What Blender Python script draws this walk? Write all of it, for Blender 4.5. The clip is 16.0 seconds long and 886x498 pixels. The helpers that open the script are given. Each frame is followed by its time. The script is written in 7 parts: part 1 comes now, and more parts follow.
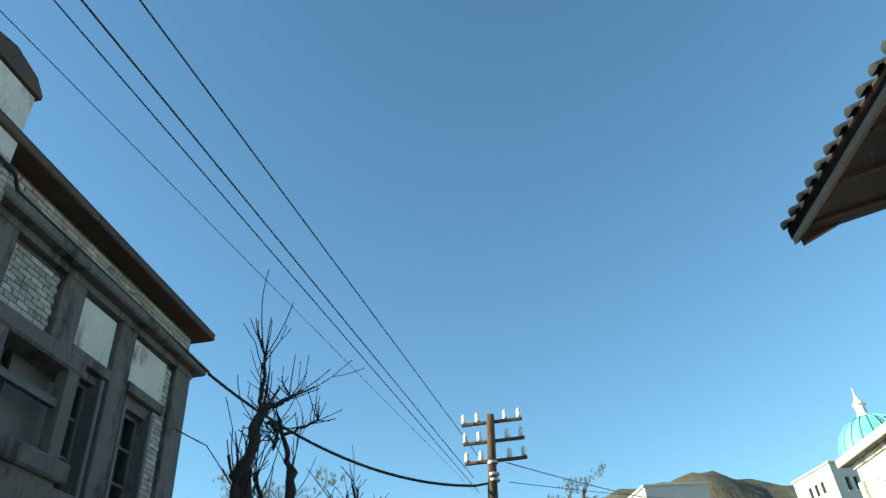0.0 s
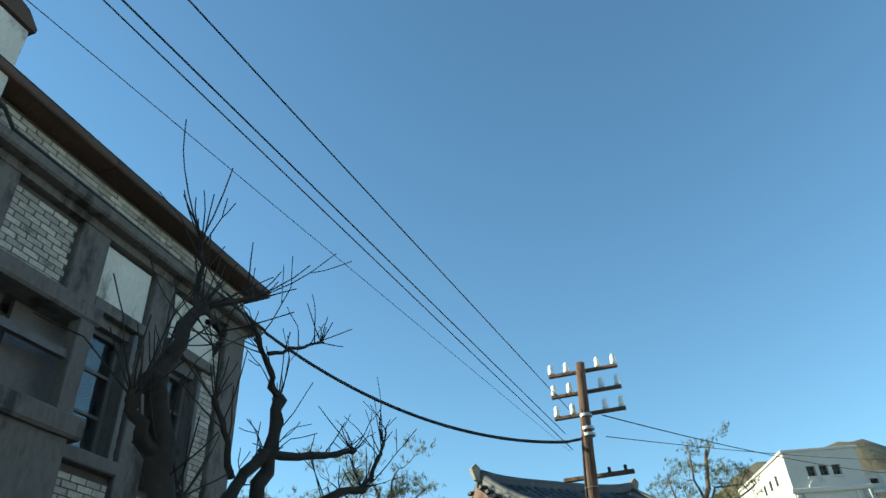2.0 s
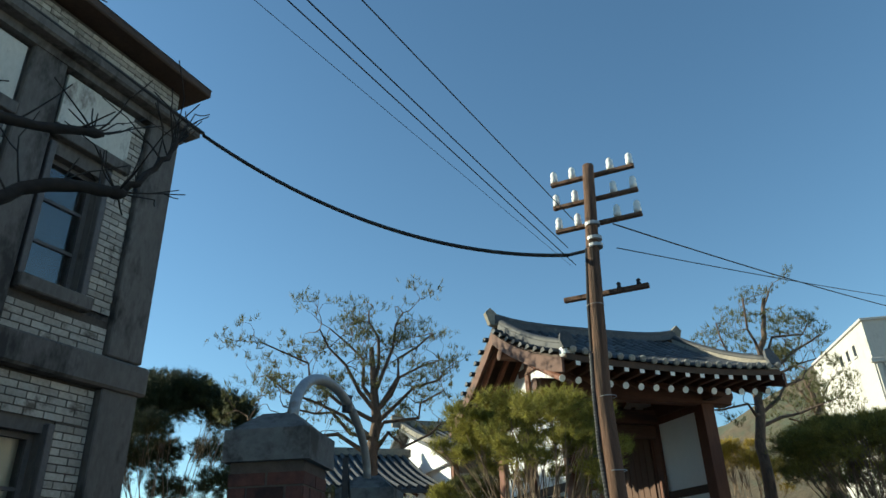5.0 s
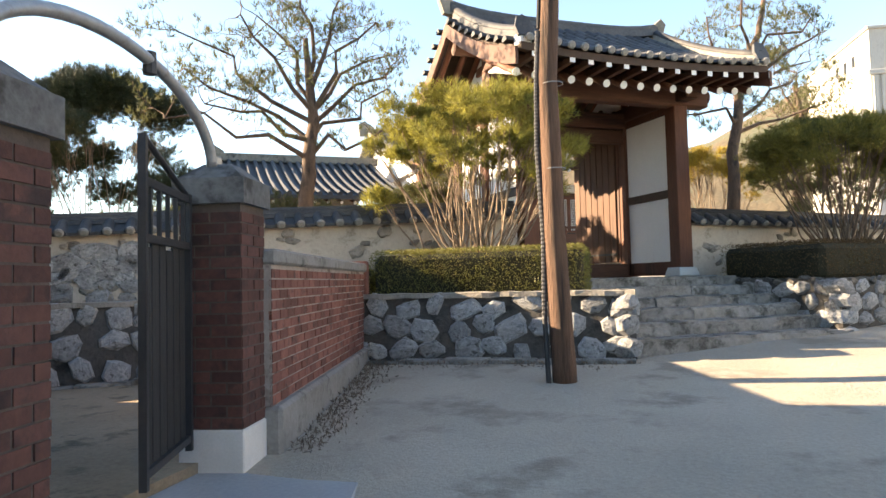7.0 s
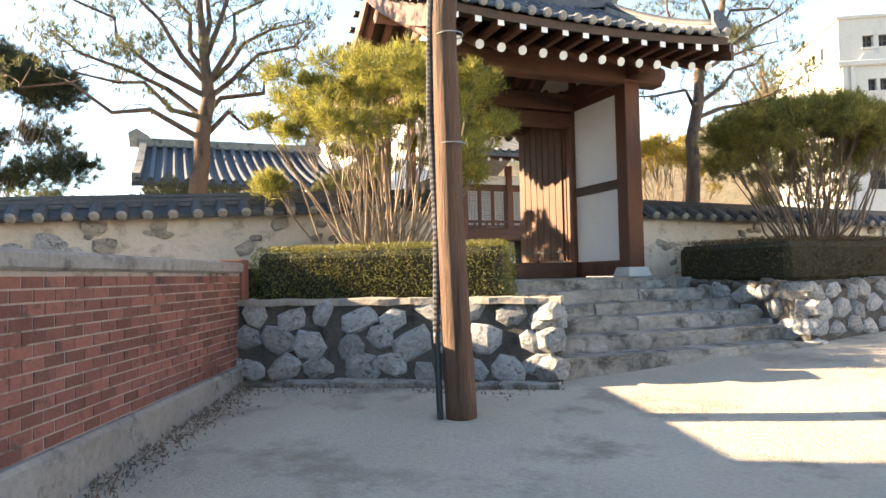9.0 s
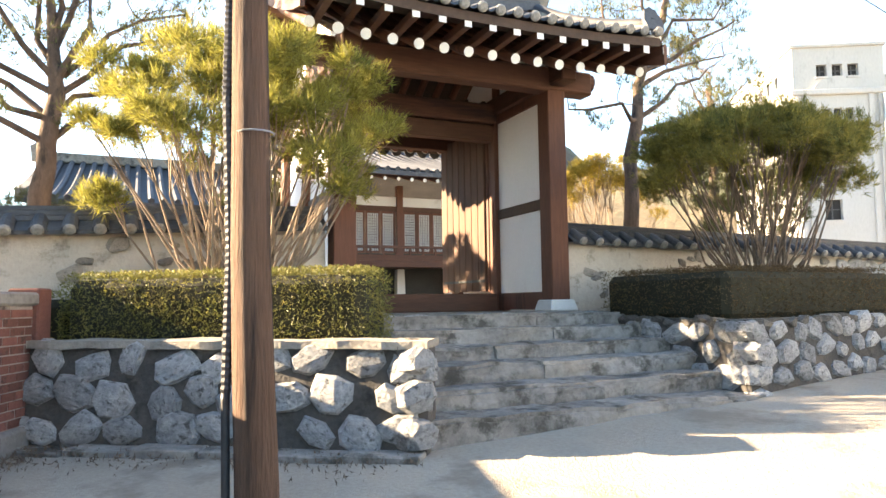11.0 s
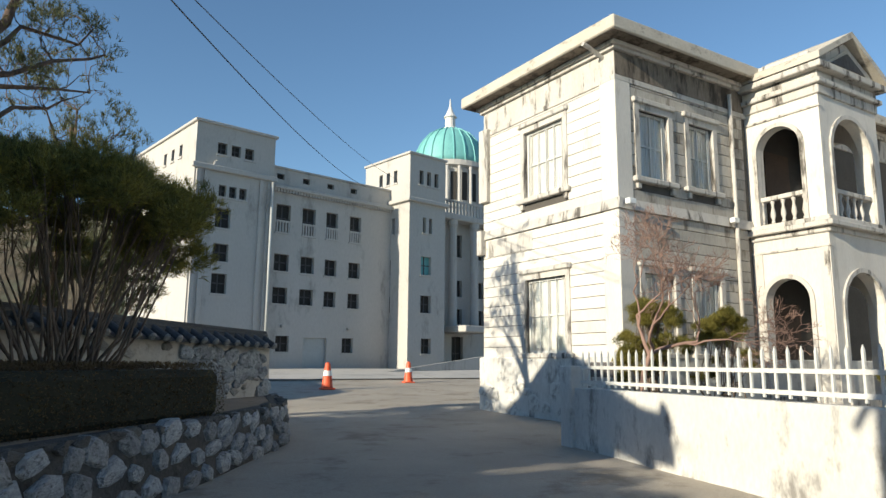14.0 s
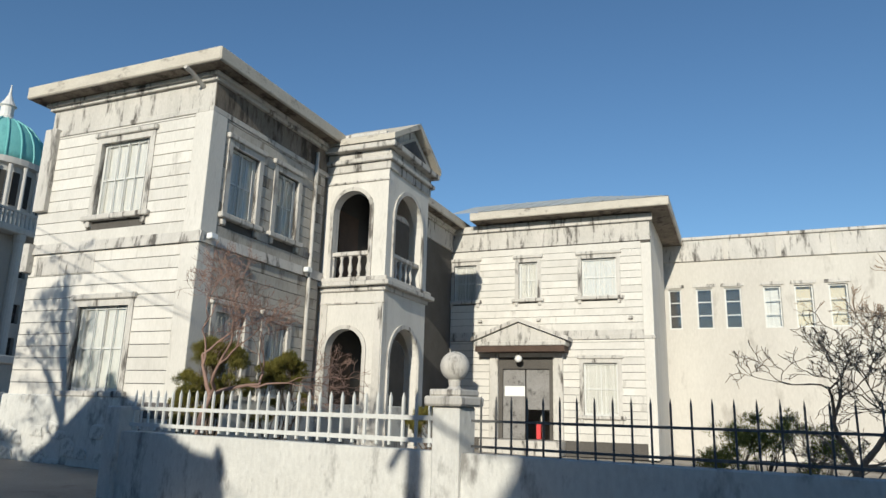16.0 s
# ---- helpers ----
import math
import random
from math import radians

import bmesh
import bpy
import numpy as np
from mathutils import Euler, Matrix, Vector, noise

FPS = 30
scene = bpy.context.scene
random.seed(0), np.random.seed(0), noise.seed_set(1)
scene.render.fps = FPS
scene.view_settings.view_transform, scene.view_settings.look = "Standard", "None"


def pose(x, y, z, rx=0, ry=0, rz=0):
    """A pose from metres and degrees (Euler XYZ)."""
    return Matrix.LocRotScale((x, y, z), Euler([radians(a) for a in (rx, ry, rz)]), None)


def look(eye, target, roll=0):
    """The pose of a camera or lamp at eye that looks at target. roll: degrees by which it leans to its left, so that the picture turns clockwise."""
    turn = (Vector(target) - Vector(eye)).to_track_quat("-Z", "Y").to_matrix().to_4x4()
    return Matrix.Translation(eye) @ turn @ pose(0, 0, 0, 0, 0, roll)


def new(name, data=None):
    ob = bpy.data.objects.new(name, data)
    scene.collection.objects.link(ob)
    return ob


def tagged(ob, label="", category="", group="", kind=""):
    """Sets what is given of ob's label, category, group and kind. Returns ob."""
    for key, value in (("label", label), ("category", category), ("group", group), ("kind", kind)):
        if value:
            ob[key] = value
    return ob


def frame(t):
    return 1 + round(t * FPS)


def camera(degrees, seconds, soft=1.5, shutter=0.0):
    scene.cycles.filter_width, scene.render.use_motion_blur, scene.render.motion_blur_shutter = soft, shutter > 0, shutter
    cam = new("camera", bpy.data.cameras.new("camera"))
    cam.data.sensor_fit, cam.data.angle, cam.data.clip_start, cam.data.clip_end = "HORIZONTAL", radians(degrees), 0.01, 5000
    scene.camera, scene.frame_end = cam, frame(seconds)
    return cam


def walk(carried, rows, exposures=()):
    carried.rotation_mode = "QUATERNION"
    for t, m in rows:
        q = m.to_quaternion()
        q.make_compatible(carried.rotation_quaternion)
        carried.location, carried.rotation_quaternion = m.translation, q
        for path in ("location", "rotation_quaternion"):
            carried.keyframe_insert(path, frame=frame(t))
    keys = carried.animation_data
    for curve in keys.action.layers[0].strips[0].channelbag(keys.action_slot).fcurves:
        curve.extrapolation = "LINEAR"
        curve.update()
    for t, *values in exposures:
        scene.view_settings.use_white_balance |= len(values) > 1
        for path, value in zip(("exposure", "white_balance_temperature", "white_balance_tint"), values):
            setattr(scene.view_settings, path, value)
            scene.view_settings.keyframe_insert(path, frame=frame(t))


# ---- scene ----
cam = camera(65.4, 16.0)
PATH = [
    (0, (-0.089, 0.03, 1.44), (-0.447, 1.634, 2.58), -4.8),
    (0.5, (-0.041, 0.469, 1.387), (-0.551, 2.032, 2.525), -4.2),
    (1, (0.041, 0.995, 1.468), (-0.543, 2.538, 2.599), -3.7),
    (1.5, (0.106, 1.438, 1.511), (-0.509, 2.969, 2.642), -3.8),
    (2, (0.093, 1.976, 1.484), (-0.568, 3.495, 2.605), -3.5),
    (2.5, (0.217, 2.493, 1.523), (-0.496, 3.994, 2.636), -3.4),
    (3, (0.235, 2.971, 1.49), (-0.504, 4.462, 2.599), -3.2),
    (3.2, (0.223, 3.174, 1.486), (-0.527, 4.662, 2.591), -3.2),
    (5.3, (0.192, 5.363, 1.081), (-0.785, 6.946, 1.814), -1.8),
    (5.5, (0.17, 5.517, 1.066), (-0.835, 7.142, 1.657), -1.7),
    (6, (0.094, 6.039, 1.037), (-0.939, 7.714, 1.393), -1.5),
    (6.5, (0.223, 6.471, 1.056), (-0.817, 8.171, 1.218), -1.6),
    (7, (0.13, 6.916, 1.14), (-0.891, 8.633, 1.234), -1.4),
    (7.5, (0.118, 7.395, 1.172), (-0.881, 9.126, 1.256), -1.3),
    (8, (0.117, 7.776, 1.225), (-0.853, 9.523, 1.306), -1.3),
    (8.5, (0.079, 8.293, 1.219), (-0.881, 10.046, 1.291), -1.3),
    (11, (0.266, 10.739, 1.272), (-0.607, 12.532, 1.428), -0.8),
    (11.5, (0.363, 11.107, 1.352), (-0.328, 12.977, 1.514), -0.7),
    (12, (0.483, 11.431, 1.392), (0.13, 13.391, 1.574), -0.2),
    (12.5, (0.542, 11.935, 1.373), (0.499, 13.922, 1.595), 0.1),
    (13, (0.586, 12.491, 1.468), (0.85, 14.458, 1.716), 0.1),
    (13.5, (0.944, 12.672, 1.642), (1.479, 14.58, 1.915), 0.3),
    (14, (1.212, 13.013, 1.706), (1.906, 14.86, 2.032), 0.5),
    (14.5, (1.396, 13.21, 1.734), (2.192, 15.011, 2.084), 0.5),
    (15, (1.434, 13.27, 1.724), (2.452, 14.948, 2.105), 0.9),
    (15.5, (1.426, 13.251, 1.713), (2.736, 14.703, 2.134), 1.6),
    (16, (1.222, 13.19, 1.715), (2.827, 14.291, 2.176), 1.6),
]
EXPOSURES = [(0.0, 1.4, 5650, -14), (3.2, 1.35, 5650, -12), (5.3, 0.89, 5800, -6), (5.7, 1.09, 6300, 3), (6.1, 1.49, 6800, 7), (6.5, 2.04, 7400, 10), (6.8, 2.39, 7500, 12), (7.3, 2.69, 7300, 12), (8.0, 2.79, 7400, 12), (11.0, 3.24, 7500, 12), (12.5, 3.38, 7400, 12), (12.9, 3.0, 7200, 12), (13.4, 1.68, 6280, 8), (14.0, 0.68, 5760, 3), (14.5, -0.07, 5410, 3), (15.2, -0.32, 5360, 5), (15.6, -0.17, 5360, 5), (16.0, 0.13, 5360, 3)]
walk(cam, [(t, look(eye, target, roll)) for t, eye, target, roll in PATH], EXPOSURES)

# ---- light ----
SUN_AZ, SUN_EL = radians(199.5), radians(18.5)  # direction towards the sun
to_sun = Vector((math.cos(SUN_AZ) * math.cos(SUN_EL), math.sin(SUN_AZ) * math.cos(SUN_EL), math.sin(SUN_EL)))
world = bpy.data.worlds.new("sky")
scene.world = world
world.use_nodes = True
wn = world.node_tree.nodes
sky = wn.new("ShaderNodeTexSky")
sky.sky_type, sky.sun_disc = "NISHITA", False
sky.sun_elevation, sky.sun_rotation = SUN_EL, math.atan2(to_sun.x, to_sun.y)
sky.air_density, sky.dust_density, sky.ozone_density = 1.0, 0.05, 1.9
world.node_tree.links.new(sky.outputs[0], wn["Background"].inputs[0])
wn["Background"].inputs[1].default_value = 0.088
sun = new("sun", bpy.data.lights.new("sun", "SUN"))
sun.data.energy, sun.data.angle, sun.data.color = 5.0, radians(0.55), (1.0, 0.81, 0.585)
sun.rotation_mode = "QUATERNION"
sun.rotation_quaternion = to_sun.to_track_quat("Z", "Y")

# ---- materials ----
def material(name, a, b, rough=0.8, big=0.6, small=18.0, bump=0.3, c=None, c_scale=2.5, c_cut=0.56, metal=0.0, per_piece=0.0, stretch=(1, 1, 1), dist=0.01, spec=0.4, island=0.0):
    """Two-scale noise from colour a to b, stains of colour c, fine relief, and a change of tone from piece to piece."""
    m = bpy.data.materials.new(name)
    m.use_nodes = True
    n, l = m.node_tree.nodes, m.node_tree.links
    bsdf = n["Principled BSDF"]
    bsdf.inputs["Roughness"].default_value, bsdf.inputs["Metallic"].default_value = rough, metal
    bsdf.inputs["Specular IOR Level"].default_value = spec
    tc, mp, info = n.new("ShaderNodeTexCoord"), n.new("ShaderNodeMapping"), n.new("ShaderNodeObjectInfo")
    mp.inputs["Scale"].default_value = stretch
    l.new(tc.outputs["Object"], mp.inputs["Vector"])
    vec = mp.outputs["Vector"]
    if per_piece:
        add, sc = n.new("ShaderNodeVectorMath"), n.new("ShaderNodeMath")
        sc.operation, sc.inputs[1].default_value = "MULTIPLY", 37.0
        l.new(info.outputs["Random"], sc.inputs[0])
        l.new(vec, add.inputs[0]), l.new(sc.outputs[0], add.inputs[1])
        vec = add.outputs[0]

    def tex(scale, detail=4.0, rough_=0.6):
        t = n.new("ShaderNodeTexNoise")
        t.inputs["Scale"].default_value, t.inputs["Detail"].default_value, t.inputs["Roughness"].default_value = scale, detail, rough_
        l.new(vec, t.inputs["Vector"])
        return t.outputs["Fac"]

    def ramp(fac, lo, hi):
        r = n.new("ShaderNodeMapRange")
        r.inputs["From Min"].default_value, r.inputs["From Max"].default_value = lo, hi
        l.new(fac, r.inputs["Value"])
        return r.outputs["Result"]

    def mix(fac, x, y, mode="MIX"):
        k = n.new("ShaderNodeMix")
        k.data_type, k.blend_type = "RGBA", mode
        for sock, v in ((k.inputs["Factor"], fac), (k.inputs["A"], x), (k.inputs["B"], y)):
            if isinstance(v, tuple):
                sock.default_value = (*v, 1.0)
            elif isinstance(v, float):
                sock.default_value = v
            else:
                l.new(v, sock)
        return k.outputs["Result"]

    fine = tex(small, 6.0, 0.65)
    blend = n.new("ShaderNodeMath")
    blend.operation = "MULTIPLY_ADD"
    blend.inputs[1].default_value = 0.55
    l.new(ramp(fine, 0.3, 0.7), blend.inputs[0])
    half = n.new("ShaderNodeMath")
    half.operation, half.inputs[1].default_value = "MULTIPLY", 0.45
    l.new(ramp(tex(big, 3.0), 0.32, 0.68), half.inputs[0])
    l.new(half.outputs[0], blend.inputs[2])
    col = mix(blend.outputs[0], a, b)
    if c:
        col = mix(ramp(tex(c_scale, 5.0, 0.7), c_cut, c_cut + 0.12), col, c)
    if per_piece or island:
        r = info.outputs["Random"]
        if island:
            r = n.new("ShaderNodeNewGeometry").outputs["Random Per Island"]
        amount = per_piece or island
        v = n.new("ShaderNodeMapRange")
        v.inputs["To Min"].default_value, v.inputs["To Max"].default_value = 1 - amount, 1 + amount * 0.6
        l.new(r, v.inputs["Value"])
        hsv = n.new("ShaderNodeHueSaturation")
        l.new(v.outputs["Result"], hsv.inputs["Value"])
        l.new(col, hsv.inputs["Color"])
        col = hsv.outputs["Color"]
    l.new(col, bsdf.inputs["Base Color"])
    if bump:
        bp = n.new("ShaderNodeBump")
        bp.inputs["Strength"].default_value, bp.inputs["Distance"].default_value = bump, dist
        l.new(fine, bp.inputs["Height"])
        l.new(bp.outputs[0], bsdf.inputs["Normal"])
    return m


M = {}
M["sand"] = material("sandy_ground", (0.3, 0.268, 0.222), (0.47, 0.422, 0.352), 0.95, 0.5, 30, 0.8, (0.25, 0.218, 0.178), 0.9, 0.54, dist=0.03)
M["dirt"] = material("dirt", (0.2, 0.15, 0.1), (0.36, 0.28, 0.2), 0.95, 0.8, 25, 0.8, (0.12, 0.1, 0.07), 2.0, 0.55, dist=0.03)
M["slab"] = material("concrete_slab", (0.27, 0.28, 0.29), (0.38, 0.39, 0.4), 0.85, 0.8, 30, 0.3)
M["stone"] = material("rough_granite", (0.19, 0.2, 0.21), (0.5, 0.5, 0.495), 0.9, 4.0, 9, 1.0, (0.1, 0.1, 0.095), 5.0, 0.54, per_piece=0.35, dist=0.035)
M["ledge"] = material("pale_ledge", (0.2, 0.18, 0.155), (0.38, 0.35, 0.305), 0.95, 2.5, 22, 1.0, (0.14, 0.12, 0.1), 4.0, 0.54, dist=0.03)
M["dirty"] = material("dirty_coping_stone", (0.08, 0.075, 0.066), (0.2, 0.188, 0.168), 0.95, 4.0, 12, 1.0, (0.06, 0.055, 0.048), 4.0, 0.52, per_piece=0.25, dist=0.03)
M["field"] = material("field_stone", (0.2, 0.18, 0.155), (0.44, 0.4, 0.35), 0.9, 3.0, 20, 0.8, (0.13, 0.12, 0.105), 5.0, 0.56, per_piece=0.35, dist=0.02)
M["joint"] = material("wall_mortar", (0.05, 0.047, 0.044), (0.12, 0.112, 0.102), 0.95, 2.0, 20, 0.8, (0.032, 0.03, 0.027), 3.0, 0.55, dist=0.03)
M["loam"] = material("loam_plaster", (0.42, 0.375, 0.315), (0.6, 0.545, 0.47), 0.95, 1.5, 14, 0.7, (0.28, 0.245, 0.2), 3.5, 0.54, dist=0.025)
M["step"] = material("step_stone", (0.13, 0.125, 0.118), (0.4, 0.375, 0.34), 0.9, 2.2, 10, 1.0, (0.085, 0.08, 0.068), 2.6, 0.5, per_piece=0.1, dist=0.035)
M["granite"] = material("dressed_granite", (0.52, 0.51, 0.49), (0.68, 0.67, 0.65), 0.8, 3.0, 60, 0.3)
M["brick"] = material("red_brick", (0.15, 0.06, 0.047), (0.265, 0.112, 0.086), 0.9, 4.0, 30, 0.5, (0.09, 0.05, 0.044), 4.0, 0.55, per_piece=0.38)
M["mortar"] = material("brick_mortar", (0.24, 0.2, 0.18), (0.4, 0.35, 0.32), 0.95, 3.0, 30, 0.5, (0.1, 0.075, 0.065), 2.0, 0.52)
M["cap"] = material("weathered_cap", (0.16, 0.15, 0.14), (0.3, 0.29, 0.28), 0.9, 2.0, 20, 0.6, (0.09, 0.085, 0.08), 3.0, 0.55)
M["cap_dark"] = material("dark_grey_cap", (0.08, 0.08, 0.08), (0.2, 0.2, 0.2), 0.9, 2.5, 20, 0.7, (0.05, 0.048, 0.045), 3.0, 0.53)
M["white_brick"] = material("whitewashed_brick", (0.24, 0.22, 0.19), (0.46, 0.43, 0.385), 0.9, 2.0, 25, 0.5, (0.11, 0.095, 0.08), 3.0, 0.55, per_piece=0.28)
M["white_brick_rest"] = material("whitewashed_brick_rest", (0.24, 0.22, 0.19), (0.46, 0.43, 0.385), 0.9, 2.0, 25, 0.5, (0.11, 0.095, 0.08), 3.0, 0.55, island=0.28)
# Dull brick: the pillars' own purple tone, and shade for the near wall.
M["brick_dull"] = material("purple_shade_brick", (0.07, 0.034, 0.03), (0.14, 0.062, 0.05), 0.9, 3.0, 24, 0.5, (0.042, 0.026, 0.024), 2.5, 0.52, per_piece=0.3)
M["brick_dull_rest"] = material("purple_shade_brick_rest", (0.07, 0.034, 0.03), (0.14, 0.062, 0.05), 0.9, 3.0, 24, 0.5, (0.042, 0.026, 0.024), 2.5, 0.52, island=0.3)
M["dull_mortar"] = material("dull_shaded_mortar", (0.06, 0.048, 0.042), (0.12, 0.1, 0.088), 0.95, 3.0, 30, 0.5)
M["brick_rest"] = material("red_brick_rest", (0.15, 0.06, 0.047), (0.265, 0.112, 0.086), 0.9, 4.0, 30, 0.5, (0.09, 0.05, 0.044), 4.0, 0.55, island=0.38)
M["grey_joint"] = material("dark_brick_joint", (0.04, 0.034, 0.03), (0.09, 0.077, 0.066), 0.95, 2.0, 25, 0.4)
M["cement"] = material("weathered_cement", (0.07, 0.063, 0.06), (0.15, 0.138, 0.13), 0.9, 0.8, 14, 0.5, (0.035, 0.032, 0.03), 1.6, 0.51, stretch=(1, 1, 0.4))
M["board"] = material("painted_board", (0.4, 0.39, 0.36), (0.56, 0.55, 0.51), 0.8, 1.5, 20, 0.3, (0.2, 0.18, 0.16), 2.2, 0.57, stretch=(1, 1, 0.5))
M["house"] = material("house_cement", (0.52, 0.495, 0.45), (0.7, 0.67, 0.615), 0.88, 0.9, 22, 0.6, (0.42, 0.395, 0.35), 1.6, 0.6, stretch=(1.6, 1.6, 0.35), per_piece=0.07)
# South boards: real stains, plus a darker base for the weak grazing light.
M["house_worn_shade"] = material("rain_worn_shaded_cement", (0.32, 0.29, 0.245), (0.56, 0.525, 0.465), 0.88, 0.7, 18, 0.6, (0.17, 0.145, 0.115), 1.3, 0.53, stretch=(1.6, 1.6, 0.35), per_piece=0.1)
M["back_joint"] = material("dark_board_joint", (0.06, 0.055, 0.048), (0.12, 0.11, 0.1), 0.95, 1.0, 20, 0.3)
M["trim"] = material("cement_trim", (0.4, 0.38, 0.345), (0.6, 0.57, 0.525), 0.88, 1.2, 24, 0.5, (0.1, 0.09, 0.08), 2.2, 0.53, stretch=(1.8, 1.8, 0.4))
M["eave"] = material("eave_cement", (0.4, 0.36, 0.3), (0.58, 0.54, 0.46), 0.88, 1.2, 20, 0.5, (0.2, 0.175, 0.15), 1.6, 0.56, stretch=(1, 1, 2))
# Eave undersides: brown stains, and a dark base for the shade there.
M["soffit"] = material("shaded_stained_cement", (0.1, 0.085, 0.068), (0.26, 0.22, 0.175), 0.9, 1.2, 14, 0.5, (0.05, 0.042, 0.034), 1.6, 0.5, stretch=(1.6, 1.6, 0.4))
M["white"] = material("white_render", (0.4, 0.385, 0.36), (0.5, 0.482, 0.452), 0.85, 0.3, 12, 0.3, (0.3, 0.288, 0.268), 0.7, 0.56, stretch=(1, 1, 0.4))
M["plaster"] = material("lime_plaster", (0.74, 0.75, 0.76), (0.82, 0.83, 0.84), 0.85, 1.5, 20, 0.15, (0.66, 0.66, 0.66), 2.0, 0.62)
M["old_lime"] = material("old_lime_plug", (0.17, 0.16, 0.145), (0.38, 0.365, 0.335), 0.9, 4.0, 25, 0.4, (0.1, 0.095, 0.085), 6.0, 0.55)
M["wood"] = material("red_brown_timber", (0.1, 0.038, 0.023), (0.19, 0.078, 0.045), 0.7, 2.0, 30, 0.4, (0.055, 0.025, 0.016), 2.0, 0.54, stretch=(1, 1, 0.12), per_piece=0.18)
M["wood_x"] = material("red_brown_beam", (0.075, 0.032, 0.02), (0.145, 0.066, 0.04), 0.7, 2.0, 30, 0.4, (0.045, 0.022, 0.015), 2.0, 0.54, stretch=(0.12, 0.5, 1), per_piece=0.18)
M["door"] = material("door_boards", (0.065, 0.033, 0.02), (0.13, 0.066, 0.04), 0.75, 2.0, 30, 0.4, (0.045, 0.022, 0.015), 2.0, 0.55, stretch=(1, 1, 0.1), per_piece=0.2)
M["fascia_wood"] = material("bare_eave_board", (0.2, 0.13, 0.09), (0.34, 0.24, 0.17), 0.8, 2.0, 30, 0.4, (0.12, 0.08, 0.06), 2.0, 0.55, stretch=(1, 0.15, 1))
M["dark_wood"] = material("dark_timber", (0.04, 0.025, 0.018), (0.09, 0.055, 0.038), 0.75, 2.0, 20, 0.3, per_piece=0.2)
M["pole"] = material("creosoted_pole", (0.065, 0.034, 0.022), (0.19, 0.11, 0.072), 0.85, 1.8, 22, 1.0, (0.032, 0.02, 0.015), 2.2, 0.52, stretch=(3, 3, 0.16), dist=0.035)
M["tile"] = material("roof_tile", (0.03, 0.032, 0.036), (0.085, 0.087, 0.092), 0.65, 1.0, 18, 0.5, (0.14, 0.13, 0.115), 3.0, 0.6, per_piece=0.35)
M["tile_old"] = material("old_ridge_tile", (0.14, 0.13, 0.11), (0.33, 0.3, 0.25), 0.85, 1.5, 14, 0.6, (0.07, 0.065, 0.06), 2.5, 0.55, per_piece=0.2)
M["end"] = material("white_rafter_end", (0.72, 0.72, 0.7), (0.82, 0.82, 0.8), 0.8, 5, 30, 0.2)
M["bark"] = material("tree_bark", (0.1, 0.075, 0.055), (0.22, 0.165, 0.125), 0.95, 3.0, 26, 0.9, (0.055, 0.045, 0.035), 5.0, 0.56, stretch=(1, 1, 0.35), dist=0.02)
M["pine_bark"] = material("pine_bark", (0.075, 0.052, 0.04), (0.17, 0.12, 0.09), 0.95, 3.0, 26, 0.9, (0.045, 0.036, 0.03), 5.0, 0.53, stretch=(1, 1, 0.35), dist=0.02)
M["twig"] = material("bare_twig", (0.19, 0.12, 0.09), (0.32, 0.21, 0.17), 0.9, 3.0, 26, 0.4)
M["tan_twig"] = material("tan_twig_bark", (0.24, 0.17, 0.115), (0.42, 0.31, 0.22), 0.9, 3.0, 26, 0.5)
M["stem"] = material("pale_stem", (0.16, 0.115, 0.08), (0.32, 0.245, 0.18), 0.9, 3.0, 26, 0.5, (0.1, 0.075, 0.055), 4.0, 0.55)
M["dead"] = material("dark_branch", (0.011, 0.009, 0.008), (0.03, 0.025, 0.021), 0.9, 3.0, 26, 0.6)
M["needle_y"] = material("yellow_green_needles", (0.2, 0.2, 0.04), (0.36, 0.325, 0.07), 0.65, 1.5, 6, 0.0, (0.13, 0.15, 0.04), 1.6, 0.54, island=0.45)
M["needle_o"] = material("olive_needles", (0.16, 0.15, 0.032), (0.3, 0.26, 0.055), 0.65, 1.5, 6, 0.0, (0.1, 0.11, 0.03), 1.6, 0.52, island=0.45)
M["needle_g"] = material("green_needles", (0.075, 0.085, 0.03), (0.15, 0.15, 0.06), 0.65, 1.5, 6, 0.0, (0.17, 0.13, 0.06), 1.8, 0.58, island=0.4)
M["needle_gold"] = material("golden_needles", (0.3, 0.22, 0.03), (0.48, 0.36, 0.06), 0.65, 1.5, 6, 0.0, (0.2, 0.18, 0.04), 1.8, 0.56, island=0.35)
M["needle_d"] = material("dark_needles", (0.025, 0.04, 0.018), (0.06, 0.075, 0.03), 0.65, 1.5, 6, 0.0, (0.09, 0.08, 0.035), 1.8, 0.6, island=0.4)
M["leaf"] = material("box_leaf", (0.12, 0.125, 0.03), (0.27, 0.25, 0.065), 0.5, 1.5, 8, 0.0, (0.32, 0.26, 0.08), 2.0, 0.56, island=0.5)
M["leaf_brown"] = material("bronzed_leaf", (0.075, 0.048, 0.022), (0.16, 0.105, 0.045), 0.6, 1.5, 8, 0.0, (0.13, 0.115, 0.038), 0.5, 0.54, island=0.5)
M["inside"] = material("hedge_inner_shade", (0.018, 0.018, 0.01), (0.035, 0.033, 0.018), 0.95, 2.0, 12, 0.5)
M["black"] = material("black_paint", (0.018, 0.019, 0.022), (0.035, 0.037, 0.042), 0.5, 2.0, 30, 0.2, (0.07, 0.05, 0.035), 4.0, 0.62)
